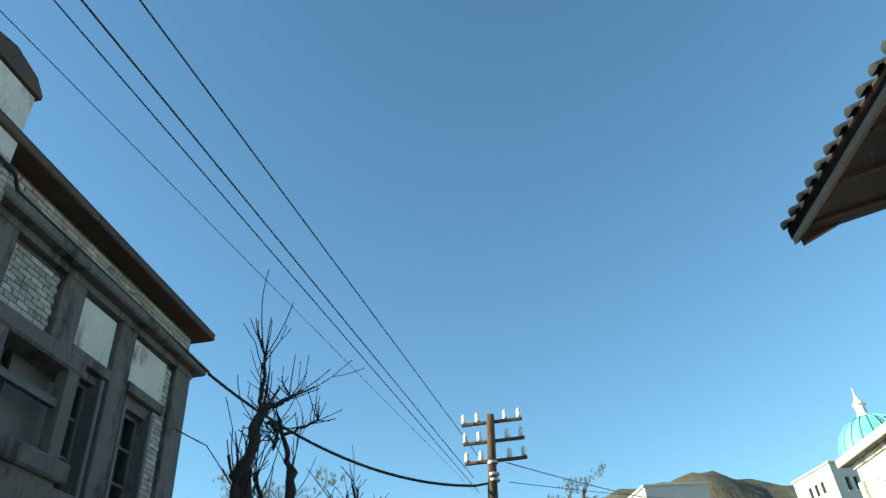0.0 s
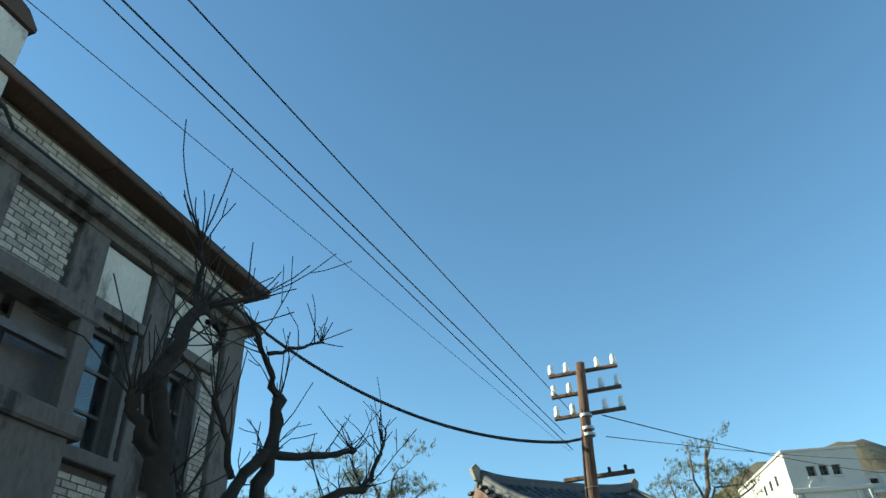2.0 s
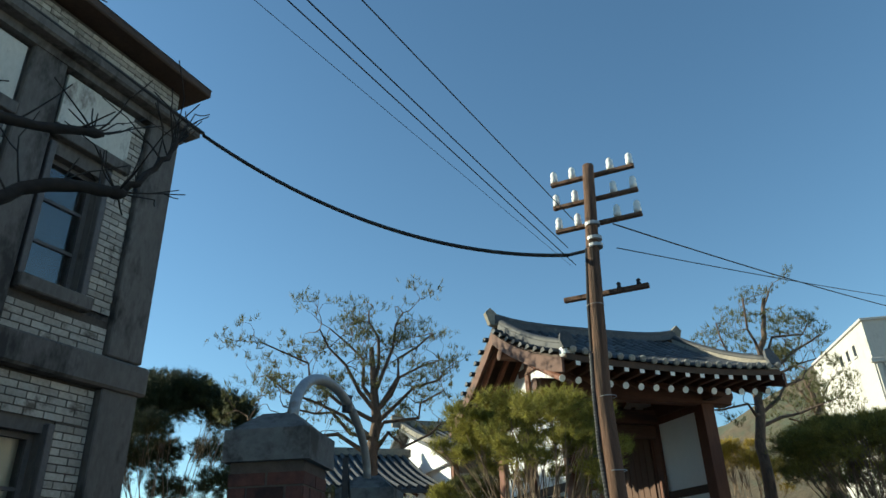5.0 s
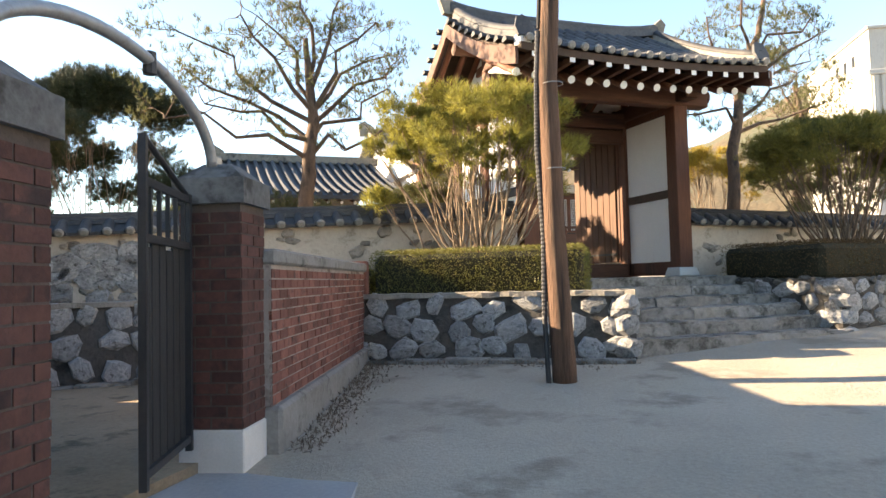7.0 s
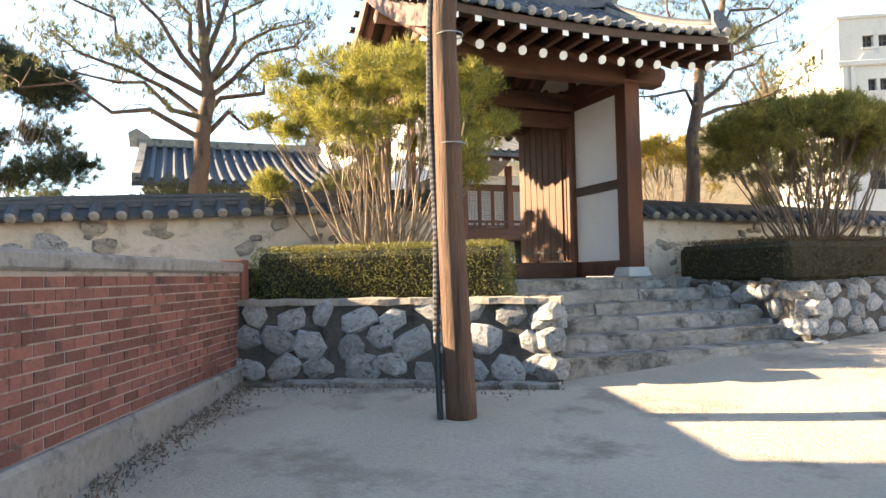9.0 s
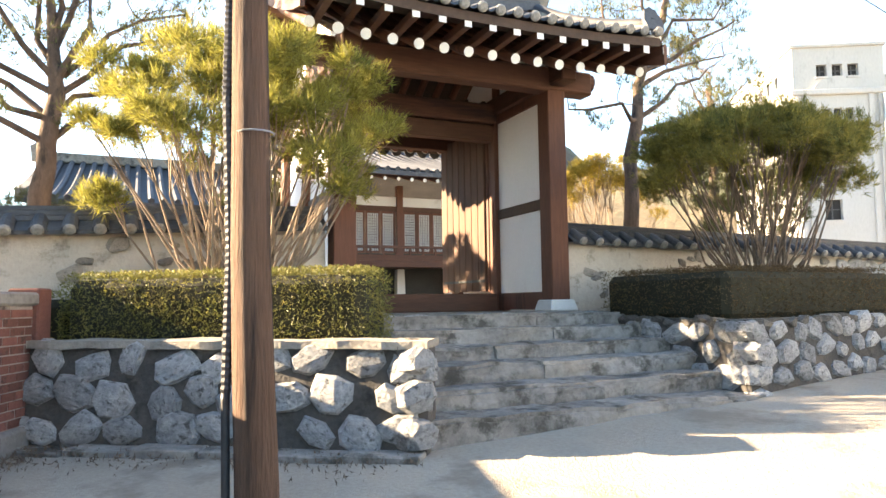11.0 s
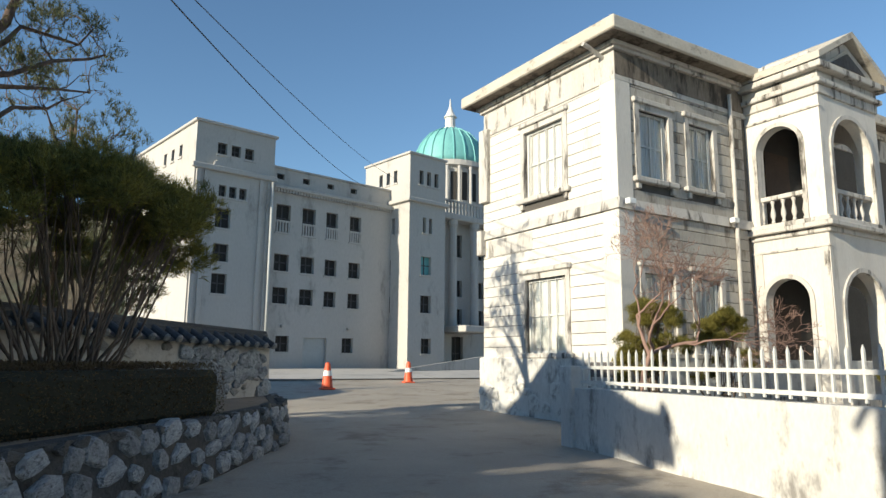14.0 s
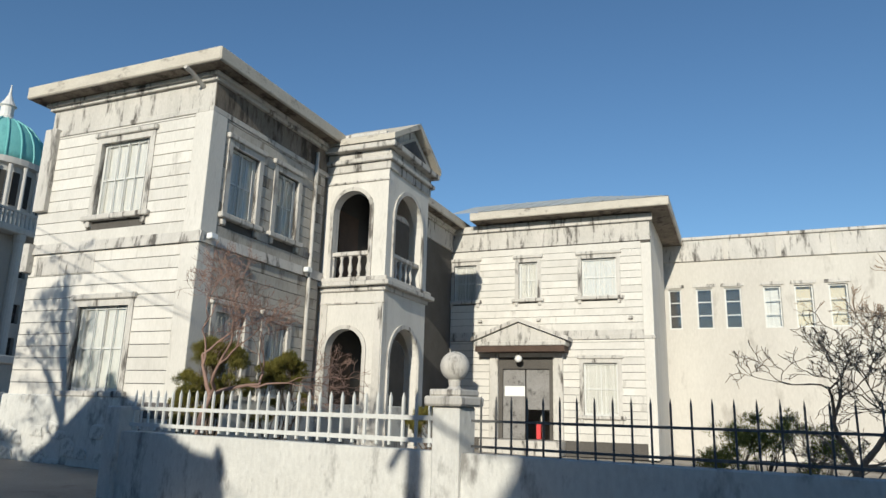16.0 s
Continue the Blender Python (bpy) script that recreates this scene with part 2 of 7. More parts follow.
M["plank"] = material("dark_gate_boards", (0.014, 0.014, 0.015), (0.045, 0.045, 0.047), 0.75, 2.0, 24, 0.5, (0.07, 0.06, 0.05), 3.0, 0.6, stretch=(1, 1, 0.15), per_piece=0.3)
M["steel"] = material("worn_arch_steel", (0.26, 0.27, 0.28), (0.42, 0.43, 0.44), 0.45, 2.0, 20, 0.2, (0.2, 0.14, 0.09), 3.0, 0.6, metal=0.5)
M["ceramic"] = material("glazed_porcelain", (0.72, 0.72, 0.7), (0.82, 0.82, 0.8), 0.2, 5, 30, 0.05, spec=0.6)
M["cable"] = material("cable_rubber", (0.012, 0.012, 0.013), (0.03, 0.03, 0.032), 0.6, 5, 30, 0.0)
M["conduit"] = material("dark_conduit", (0.03, 0.03, 0.032), (0.07, 0.07, 0.073), 0.45, 3, 20, 0.1)
M["frame"] = material("dark_window_frame", (0.06, 0.055, 0.055), (0.12, 0.11, 0.11), 0.6, 3, 25, 0.2)
M["curtain"] = material("pale_curtain", (0.6, 0.59, 0.56), (0.78, 0.77, 0.74), 0.9, 1.0, 10, 0.1, (0.4, 0.39, 0.37), 1.5, 0.56, stretch=(9, 9, 0.3))
M["blind"] = material("cream_blind", (0.6, 0.54, 0.4), (0.7, 0.64, 0.5), 0.9, 1.0, 10, 0.1)
M["paper"] = material("door_paper", (0.66, 0.66, 0.63), (0.76, 0.76, 0.72), 0.9, 2.0, 20, 0.05)
# Near-black colour that stands for shade in rooms and behind openings.
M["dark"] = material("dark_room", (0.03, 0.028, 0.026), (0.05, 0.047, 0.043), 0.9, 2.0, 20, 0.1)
M["copper"] = material("verdigris_copper", (0.13, 0.36, 0.36), (0.22, 0.48, 0.46), 0.6, 0.6, 10, 0.2, (0.1, 0.27, 0.27), 1.0, 0.57, stretch=(1, 1, 0.3))
M["orange"] = material("cone_plastic", (0.62, 0.09, 0.03), (0.72, 0.13, 0.05), 0.5, 3, 20, 0.1)
M["reflect"] = material("white_band", (0.72, 0.72, 0.7), (0.8, 0.8, 0.78), 0.4, 3, 20, 0.05)
M["picket"] = material("white_picket_paint", (0.52, 0.52, 0.5), (0.64, 0.64, 0.61), 0.6, 4, 30, 0.2, (0.3, 0.27, 0.24), 6.0, 0.62)
M["picket_dark"] = material("dark_picket_paint", (0.07, 0.07, 0.07), (0.13, 0.13, 0.128), 0.55, 4, 30, 0.2)
M["fence_wall"] = material("fence_wall_cement", (0.46, 0.45, 0.425), (0.66, 0.65, 0.61), 0.9, 1.0, 16, 0.6, (0.24, 0.23, 0.215), 1.8, 0.535, stretch=(1, 1, 0.5), dist=0.02)
M["hill"] = material("winter_hill", (0.07, 0.06, 0.042), (0.135, 0.105, 0.07), 1.0, 0.02, 0.12, 0.6, (0.08, 0.09, 0.06), 0.05, 0.5, dist=3.0)
M["roof_metal"] = material("pale_sheet_roof", (0.34, 0.36, 0.36), (0.46, 0.48, 0.47), 0.5, 0.8, 14, 0.1, (0.4, 0.36, 0.3), 1.2, 0.58)
M["beige"] = material("beige_render", (0.46, 0.43, 0.385), (0.58, 0.55, 0.495), 0.9, 0.4, 14, 0.3, (0.38, 0.35, 0.31), 1.0, 0.56, stretch=(1, 1, 0.4))
M["red"] = material("red_plastic", (0.5, 0.03, 0.03), (0.6, 0.05, 0.05), 0.5, 3, 20, 0.1)


def glass_material():
    m = bpy.data.materials.new("window_glass")
    m.use_nodes = True
    n, l = m.node_tree.nodes, m.node_tree.links
    n.remove(n["Principled BSDF"])
    gl, tr, mx = n.new("ShaderNodeBsdfGlossy"), n.new("ShaderNodeBsdfTransparent"), n.new("ShaderNodeMixShader")
    gl.inputs["Roughness"].default_value = 0.05
    tr.inputs["Color"].default_value = (0.93, 0.93, 0.915, 1)
    mx.inputs[0].default_value = 0.09
    l.new(tr.outputs[0], mx.inputs[1]), l.new(gl.outputs[0], mx.inputs[2])
    l.new(mx.outputs[0], n["Material Output"].inputs["Surface"])
    return m


M["glass"] = glass_material()


def let_light_through(m, share):
    """Thin leaves and needles pass a share of the light that falls on their far side."""
    n, l = m.node_tree.nodes, m.node_tree.links
    bsdf = n["Principled BSDF"]
    tl, mx = n.new("ShaderNodeBsdfTranslucent"), n.new("ShaderNodeMixShader")
    mx.inputs[0].default_value = share
    l.new(bsdf.inputs["Base Color"].links[0].from_socket, tl.inputs["Color"])
    l.new(bsdf.outputs[0], mx.inputs[1]), l.new(tl.outputs[0], mx.inputs[2])
    l.new(mx.outputs[0], n["Material Output"].inputs["Surface"])


for kind_, share_ in (("needle_y", 0.45), ("needle_o", 0.4), ("needle_gold", 0.45), ("needle_g", 0.35), ("leaf", 0.3), ("leaf_brown", 0.3)):
    let_light_through(M[kind_], share_)


# ---- builders ----
def thing(name, m, label="", category="", group="", kind=""):
    ob = new(name)
    ob.empty_display_size = 0.1
    ob.matrix_basis = m
    return tagged(ob, label, category, group, kind)


def place(name, mesh, mat, parent=None, m=None, label="", smooth=False, kind=""):
    if mat and not mesh.materials:
        mesh.materials.append(M[mat])
    if smooth:
        mesh.shade_smooth()
    ob = new(name, mesh)
    ob.parent = parent
    if m is not None:
        ob.matrix_basis = m
    return tagged(ob, label, kind=kind)


def part(name, bm, mat, parent=None, label="", smooth=False, m=None, kind=""):
    me = bpy.data.meshes.new(name)
    bmesh.ops.recalc_face_normals(bm, faces=bm.faces)
    bm.to_mesh(me)
    bm.free()
    return place(name, me, mat, parent, m, label, smooth, kind)


def structure(name, bm, mat, label, m=None, smooth=False):
    return tagged(part(name, bm, mat, None, "", smooth, m), label, name.split("_")[0] if not name[0] == "_" else "", kind="structure")


def bx(bm, x0, x1, y0, y1, z0, z1, taper=0.0):
    v = [bm.verts.new((x, y, z)) for z, e in ((z0, 0), (z1, taper)) for x, y in ((x0 + e, y0 + e), (x1 - e, y0 + e), (x1 - e, y1 - e), (x0 + e, y1 - e))]
    for f in ((3, 2, 1, 0), (4, 5, 6, 7), (0, 1, 5, 4), (1, 2, 6, 5), (2, 3, 7, 6), (3, 0, 4, 7)):
        bm.faces.new([v[i] for i in f])
    return bm


def box(*a, bevel=0.0, taper=0.0):
    bm = bx(bmesh.new(), *a, taper=taper)
    if bevel:
        bmesh.ops.bevel(bm, geom=bm.edges[:], offset=bevel, segments=1, affect="EDGES")
    return bm


def tube(bm, pts, radii, n=8, caps=True):
    """A round tube through the points."""
    rings, up = [], Vector((0.31, 0.17, 0.94))
    pts = [Vector(p) for p in pts]
    for i, p in enumerate(pts):
        d = (pts[min(i + 1, len(pts) - 1)] - pts[max(i - 1, 0)]).normalized()
        u = d.cross(up)
        if u.length < 0.05:
            u = d.cross(Vector((1, 0, 0)))
        u.normalize()
        w = d.cross(u)
        r = radii[i] if isinstance(radii, (list, tuple)) else radii
        rings.append([bm.verts.new(p + (u * math.cos(a) + w * math.sin(a)) * r) for a in (2 * math.pi * k / n for k in range(n))])
    for a, b in zip(rings, rings[1:]):
        for k in range(n):
            bm.faces.new((a[k], a[(k + 1) % n], b[(k + 1) % n], b[k]))
    if caps:
        bm.faces.new(rings[0][::-1]), bm.faces.new(rings[-1])
    return bm


def lathe(profile, n=24):
    """A turned body from (radius, height) pairs, round z."""
    bm = bmesh.new()
    rings = [[bm.verts.new((max(r, 0.001) * math.cos(2 * math.pi * k / n), max(r, 0.001) * math.sin(2 * math.pi * k / n), z)) for k in range(n)] for r, z in profile]
    for a, b in zip(rings, rings[1:]):
        for k in range(n):
            bm.faces.new((a[k], a[(k + 1) % n], b[(k + 1) % n], b[k]))
    bm.faces.new(rings[0][::-1]), bm.faces.new(rings[-1])
    return bm


def prism(outline, axis, lo, hi):
    """A flat outline, given in the two other axes, pushed from lo to hi along axis (0 x, 1 y, 2 z)."""
    bm = bmesh.new()

    def at(p, d):
        q = list(p)
        q.insert(axis, d)
        return bm.verts.new(q)
    a, b = [at(p, lo) for p in outline], [at(p, hi) for p in outline]
    bm.faces.new(a), bm.faces.new(b[::-1])
    for k in range(len(a)):
        bm.faces.new((a[k], a[(k + 1) % len(a)], b[(k + 1) % len(a)], b[k]))
    return bm


def pierced(x0, x1, z0, z1, y0, y1, holes, axis=1):
    """A wall from x0 to x1 and z0 to z1, y0 to y1 thick, with rectangular openings (x0, x1, z0, z1) right through it. axis 0 swaps x and y."""
    bm = bmesh.new()
    xs = sorted({x0, x1, *(h[0] for h in holes), *(h[1] for h in holes)})
    zs = sorted({z0, z1, *(h[2] for h in holes), *(h[3] for h in holes)})
    nx, nz, cache = len(xs) - 1, len(zs) - 1, {}

    def solid(i, j):
        if not (0 <= i < nx and 0 <= j < nz):
            return False
        cx, cz = (xs[i] + xs[i + 1]) / 2, (zs[j] + zs[j + 1]) / 2
        return not any(h[0] < cx < h[1] and h[2] < cz < h[3] for h in holes)

    def v(i, j, y):
        if (i, j, y) not in cache:
            cache[i, j, y] = bm.verts.new((xs[i], y, zs[j]) if axis == 1 else (y, xs[i], zs[j]))
        return cache[i, j, y]
    for i in range(nx):
        for j in range(nz):
            if solid(i, j):
                for y in (y0, y1):
                    bm.faces.new((v(i, j, y), v(i + 1, j, y), v(i + 1, j + 1, y), v(i, j + 1, y)))
                for di, dj, a, b in ((-1, 0, (i, j), (i, j + 1)), (1, 0, (i + 1, j), (i + 1, j + 1)), (0, -1, (i, j), (i + 1, j)), (0, 1, (i, j + 1), (i + 1, j + 1))):
                    if not solid(i + di, j + dj):
                        bm.faces.new((v(*a, y0), v(*b, y0), v(*b, y1), v(*a, y1)))
    return bm


def raw(name, verts, faces, mat, parent, label="", kind="", smooth=False):
    me = bpy.data.meshes.new(name)
    me.from_pydata(verts, [], faces)
    me.update()
    return place(name, me, mat, parent, None, label, smooth, kind)


def mesh_of(bm, name, mat):
    me = bpy.data.meshes.new(name)
    bmesh.ops.recalc_face_normals(bm, faces=bm.faces)
    bm.to_mesh(me)
    bm.free()
    me.materials.append(M[mat])
    return me


def rock_mesh(rnd, mat, name, flat=0.45):
    """A broken stone about 1 wide and high, its face towards -y."""
    bm = bmesh.new()
    for _ in range(24):
        v = Vector((rnd.gauss(0, 1), rnd.gauss(0, 1), rnd.gauss(0, 1))).normalized()
        k = 1 + rnd.uniform(-0.12, 0.08)
        bm.verts.new((max(-0.46, min(0.46, v.x * 0.56 * k)), max(-0.6 * flat, v.y * flat * k), max(-0.46, min(0.46, v.z * 0.56 * k))))
    hull = bmesh.ops.convex_hull(bm, input=bm.verts[:])
    bmesh.ops.delete(bm, geom=list({g for g in hull["geom_interior"] + hull["geom_unused"] if isinstance(g, bmesh.types.BMVert)}), context="VERTS")
    return mesh_of(bm, name, mat)


def cut_stone_mesh(rnd, mat, name):
    """A roughly squared stone about 1 wide and high with a flat broken face towards -y."""
    bm = bmesh.new()
    n = rnd.randint(6, 8)
    turn = rnd.uniform(0, 1)
    rings = []
    for y, s in ((0.5, 0.98), (-0.2, 1.0), (-0.42, 0.8)):
        rings.append([])
        for k in range(n):
            a = 2 * math.pi * (k + turn) / n
            c, d = math.cos(a), math.sin(a)
            q = 0.47 / max(abs(c), abs(d)) * 0.5 + 0.25
            rings[-1].append((c * q * s, y + rnd.uniform(-0.08, 0.08), d * q * s))
    jit = [(rnd.uniform(-0.07, 0.07), rnd.uniform(-0.07, 0.07)) for _ in range(n)]
    rings = [[bm.verts.new((p[0] + jit[k][0], p[1], p[2] + jit[k][1])) for k, p in enumerate(ring)] for ring in rings]
    for a, b in zip(rings, rings[1:]):
        for k in range(n):
            bm.faces.new((a[k], a[(k + 1) % n], b[(k + 1) % n], b[k]))
    peak = bm.verts.new((rnd.uniform(-0.12, 0.12), -0.52, rnd.uniform(-0.12, 0.12)))
    for k in range(n):
        bm.faces.new((rings[2][k], rings[2][(k + 1) % n], peak))
    return mesh_of(bm, name, mat)


def ground_z(x, y):
    z = np.interp(y, (-4, 6, 14, 19, 28, 38, 50, 70), (-0.3, -0.3, 0.0, 0.3, 0.5, 0.78, 1.3, 1.5))
    return float(z)


G = pose(-2.7, 20.6, 0, 0, 0, 50)   # the tiled gate: x along its front, y inwards
H = pose(9.53, 24.82, 0, 0, 0, 11.5)  # the cement house: x along its south face, y along its west face
B = pose(-7.02, 5.66, 0, 0, 0, 6)   # the brick house: y along its east face
W = pose(1.3, 48.2, 0, 0, 0, 21)    # the white hall: x along its front

# ---- ground ----
def ground():
    xs = np.unique(np.concatenate([np.linspace(-900, -40, 14), np.linspace(-40, 45, 86), np.linspace(45, 900, 14)]))
    ys = np.unique(np.concatenate([np.linspace(-900, -20, 14), np.linspace(-20, 70, 101), np.linspace(70, 1200, 16)]))
    verts = []
    for y in ys:
        for x in xs:
            near = -30 < x < 40 and -15 < y < 65
            verts.append((x, y, ground_z(x, y) + (0.035 * noise.noise((x * 0.45, y * 0.45, 0)) if near else 0)))
    nx = len(xs)
    faces = [(j * nx + i, j * nx + i + 1, (j + 1) * nx + i + 1, (j + 1) * nx + i) for j in range(len(ys) - 1) for i in range(nx - 1)]
    ob = raw("ground", verts, faces, "sand", None, smooth=True)
    tagged(ob, "pale compacted sandy earth with worn patches", "ground", kind="structure")


ground()


def hill(name, x0, x1, y, peak, seed):
    """A far wooded ridge as a relief mesh."""
    r = random.Random(seed)
    nx, ny, verts = 90, 24, []
    for j in range(ny):
        for i in range(nx):
            u, v = i / (nx - 1), j / (ny - 1)
            x = x0 + (x1 - x0) * u
            rise = math.sin(math.pi * u) ** 0.5 * math.sin(math.pi * min(v * 1.2, 1) * 0.5)
            n1 = noise.noise((x * 0.012, v * 1.5, seed)) * 0.35 + noise.noise((x * 0.04, v * 4, seed + 5)) * 0.12 + noise.noise((x * 0.25, v * 18, seed + 9)) * 0.025
            verts.append((x, y + 160 * v, max(rise * peak * (0.8 + n1) - 1, -2)))
    faces = [(j * nx + i, j * nx + i + 1, (j + 1) * nx + i + 1, (j + 1) * nx + i) for j in range(ny - 1) for i in range(nx - 1)]
    tagged(raw(name, verts, faces, "hill", None, smooth=True), "far brown wooded winter hillside", "hill", kind="structure")


hill("backdrop_hill", -260, 330, 190, 98, 3)

# ---- terrace before the gate ----
def wall_line(points, spacing):
    """Points at even steps along a line of corners, with the direction there."""
    out = []
    for (ax, ay), (bx_, by_) in zip(points, points[1:]):
        d = Vector((bx_ - ax, by_ - ay))
        n = max(1, round(d.length / spacing))
        out += [(Vector((ax, ay)) + d * ((k + 0.5) / n), d.normalized(), d.length / n) for k in range(n)]
    return out


def sheet(outline, z0, z1, name, mat, label, cat=""):
    bm = prism(outline, 2, z0, z1)
    return tagged(part(name, bm, mat), label, cat or "ground", kind="structure")


def gw(x, y):
    p = G @ Vector((x, y, 0))
    return (p.x, p.y)


LEFT_EDGE = [gw(-3.5, -3.5), (-5.85, 14.78), gw(-9.5, -1.15), gw(-13.5, -1.1)]
RIGHT_EDGE = [gw(0.27, -3.2), gw(3.4, -2.6), gw(6.5, -1.75), gw(9.2, 0.2)]
left_top = sheet([*LEFT_EDGE, gw(-13.5, 0.6), gw(-3.5, 0.6)], -0.5, 0.94, "terrace_left", "dirt", "bare earth terrace behind a rough stone retaining wall", "terrace")
right_top = sheet([*RIGHT_EDGE, gw(9.2, 0.7), gw(0.27, 0.7)], -0.5, 1.04, "terrace_right", "dirt", "bare earth terrace behind a rough stone retaining wall", "terrace")
sheet([gw(-3.5, -0.9), gw(0.27, -0.9), gw(0.27, 5.2), gw(-3.5, 5.2)], 0.1, 1.13, "landing", "step", "worn stone landing under the gate", "landing")
sheet([gw(-16, 0.45), gw(-3.6, 0.45), gw(-3.6, 4.9), gw(0.4, 4.9), gw(0.4, 0.6), gw(9.0, 0.6), gw(9, 26), gw(-16, 26)], -0.4, 0.98, "courtyard_ground", "dirt", "raised earth yard inside the tiled wall", "ground")

sheet([(-3.3, 8.6), (-3.9, 10.5), (-5.8, 14.4), (-8.6, 11.6), (-10.5, 9.4), (-7.4, 10.6), (-7.0, 8.0), (-6.4, 6.4)], -0.6, -0.06, "garden_soil", "dirt", "bare brown garden soil behind the brick wall", "ground")


def forecourt():
    verts, faces = [], []
    for j in range(9):
        for i in range(13):
            x, y = -6 + i * 2.6, 40.6 + j * 1.1 + i * 0.3
            verts.append((x, y, ground_z(x, y) + 0.05))
    faces = [(j * 13 + i, j * 13 + i + 1, (j + 1) * 13 + i + 1, (j + 1) * 13 + i) for j in range(8) for i in range(12)]
    tagged(raw("forecourt_pavement", verts, faces, "white", None), "pale cement forecourt of the white hall", "pavement", kind="structure")


forecourt()
DIRTY = [rock_mesh(random.Random(140 + i), "dirty", "rock") for i in range(6)]
ROCKS = [rock_mesh(random.Random(40 + i), "stone", "rock") for i in range(14)]
CUT = [cut_stone_mesh(random.Random(240 + i), "stone", "rock") for i in range(16)]
PALE = [rock_mesh(random.Random(80 + i), "fence_wall", "stone", 0.25) for i in range(5)]
FIELD = [rock_mesh(random.Random(60 + i), "field", "stone", 0.25) for i in range(9)]


def retaining(name, edge, top, label, rows=3, skip=()):
    """Rough-cut stones leaning in courses on dark mortar."""
    r = random.Random(name)
    bm = bmesh.new()
    side = 1 if name.endswith("right") else -1
    out = 0.05 if name.startswith("flank") else 0.16
    line = [Vector(p[:2]) for p in edge]
    normals = [Vector(((q - p).y, -(q - p).x)).normalized() * side for p, q in zip(line, line[1:])]
    rings = []
    for k, p in enumerate(line):
        n0, n1 = normals[max(k - 1, 0)], normals[min(k, len(normals) - 1)]
        mitre = (n0 + n1) / (1 + n0.dot(n1))
        rings.append([bm.verts.new((*(p + mitre * o), z)) for o, z in ((out, -0.4), (0.02, top), (-0.2, top), (-0.2, -0.4))])
    for a, b in zip(rings, rings[1:]):
        for i in range(4):
            bm.faces.new((a[i], b[i], b[(i + 1) % 4], a[(i + 1) % 4]))
    bm.faces.new(rings[0])
    bm.faces.new(rings[-1][::-1])
    bmesh.ops.recalc_face_normals(bm, faces=bm.faces)
    wall = tagged(part(name, bm, "joint"), label, "retaining wall", kind="structure")
    for row in range(rows):
        for k, (p, d, w) in enumerate(wall_line(edge, 0.4)):
            nrm = Vector((d.y, -d.x)) if name.endswith("right") else Vector((-d.y, d.x))
            base = ground_z(p.x, p.y)
            hgt = (top - base) / rows
            off = (0.25 if row % 2 else -0.1) * w
            zc = base + hgt * (row + 0.5)
            off += r.uniform(-0.07, 0.07)
            q = p + d * off + nrm * (0.16 - 0.14 * (zc + 0.4) / (top + 0.4) - 0.02)
            s = r.choice((0.62, 0.8, 0.92, 1.02, 1.14)) * r.uniform(0.92, 1.06)
            m = Matrix.Translation((q.x, q.y, base + hgt * (row + 0.5) + r.uniform(-0.06, 0.05))) @ Matrix.Rotation(math.atan2(d.y, d.x) + (math.pi if name.endswith("left") else 0), 4, "Z") @ Matrix.Rotation(r.uniform(-0.5, 0.5), 4, "Y") @ Matrix.Diagonal((w * s, 0.16, hgt * r.uniform(0.8, 1.2), 1))
            place("rock", r.choice(CUT), None, wall, m)
    if name == "retaining_wall_left":
        for k, (p, d, w) in enumerate(wall_line(edge, 0.62)):
            yaw = Matrix.Translation((p.x, p.y, 0)) @ Matrix.Rotation(math.atan2(d.y, d.x) + math.pi, 4, "Z")
            bm = bx(bmesh.new(), -w / 2 - 0.004, w / 2 + 0.004, -0.09, 0.34, top - 0.035, top + 0.03)
            bmesh.ops.subdivide_edges(bm, edges=[e for e in bm.edges if e.calc_length() > 0.2], cuts=4, use_grid_fill=True)
            for v_ in bm.verts:
                g = yaw @ v_.co
                v_.co += Vector((0, noise.noise(g * 3.1) * 0.05, noise.noise(g * 4.3 + Vector((9, 0, 0))) * 0.02))
            part("ledge", bm, "ledge", wall, "trodden pale earth and cement ledge", m=yaw)
            base = ground_z(p.x, p.y)
            part("kerb_stone", box(-w / 2 + 0.006, w / 2 - 0.006, -0.34 + r.uniform(-0.03, 0.03), -0.1, base - 0.1, base + 0.045 + r.uniform(-0.02, 0.015), bevel=0.012), "step", wall, m=yaw)
        return wall
    for k, (p, d, w) in enumerate(wall_line(edge, 0.24)):
        nrm = Vector((d.y, -d.x)) if name.endswith("right") else Vector((-d.y, d.x))
        q = p + nrm * 0.0
        m = Matrix.Translation((q.x, q.y, top - 0.02 + r.uniform(-0.04, 0.02))) @ Matrix.Rotation(math.atan2(d.y, d.x) + r.uniform(-0.3, 0.3), 4, "Z") @ Matrix.Diagonal((0.28 * r.uniform(0.7, 1.2), 0.24, 0.12 * r.uniform(0.7, 1.3), 1))
        place("coping_rock", r.choice(DIRTY), None, wall, m)
    return wall


retaining("retaining_wall_left", LEFT_EDGE, 0.95, "rough-cut grey stones set in dark mortar")
retaining("retaining_wall_right", [gw(0.27, -0.75)] + RIGHT_EDGE, 1.05, "rough-cut grey stones set in dark mortar")
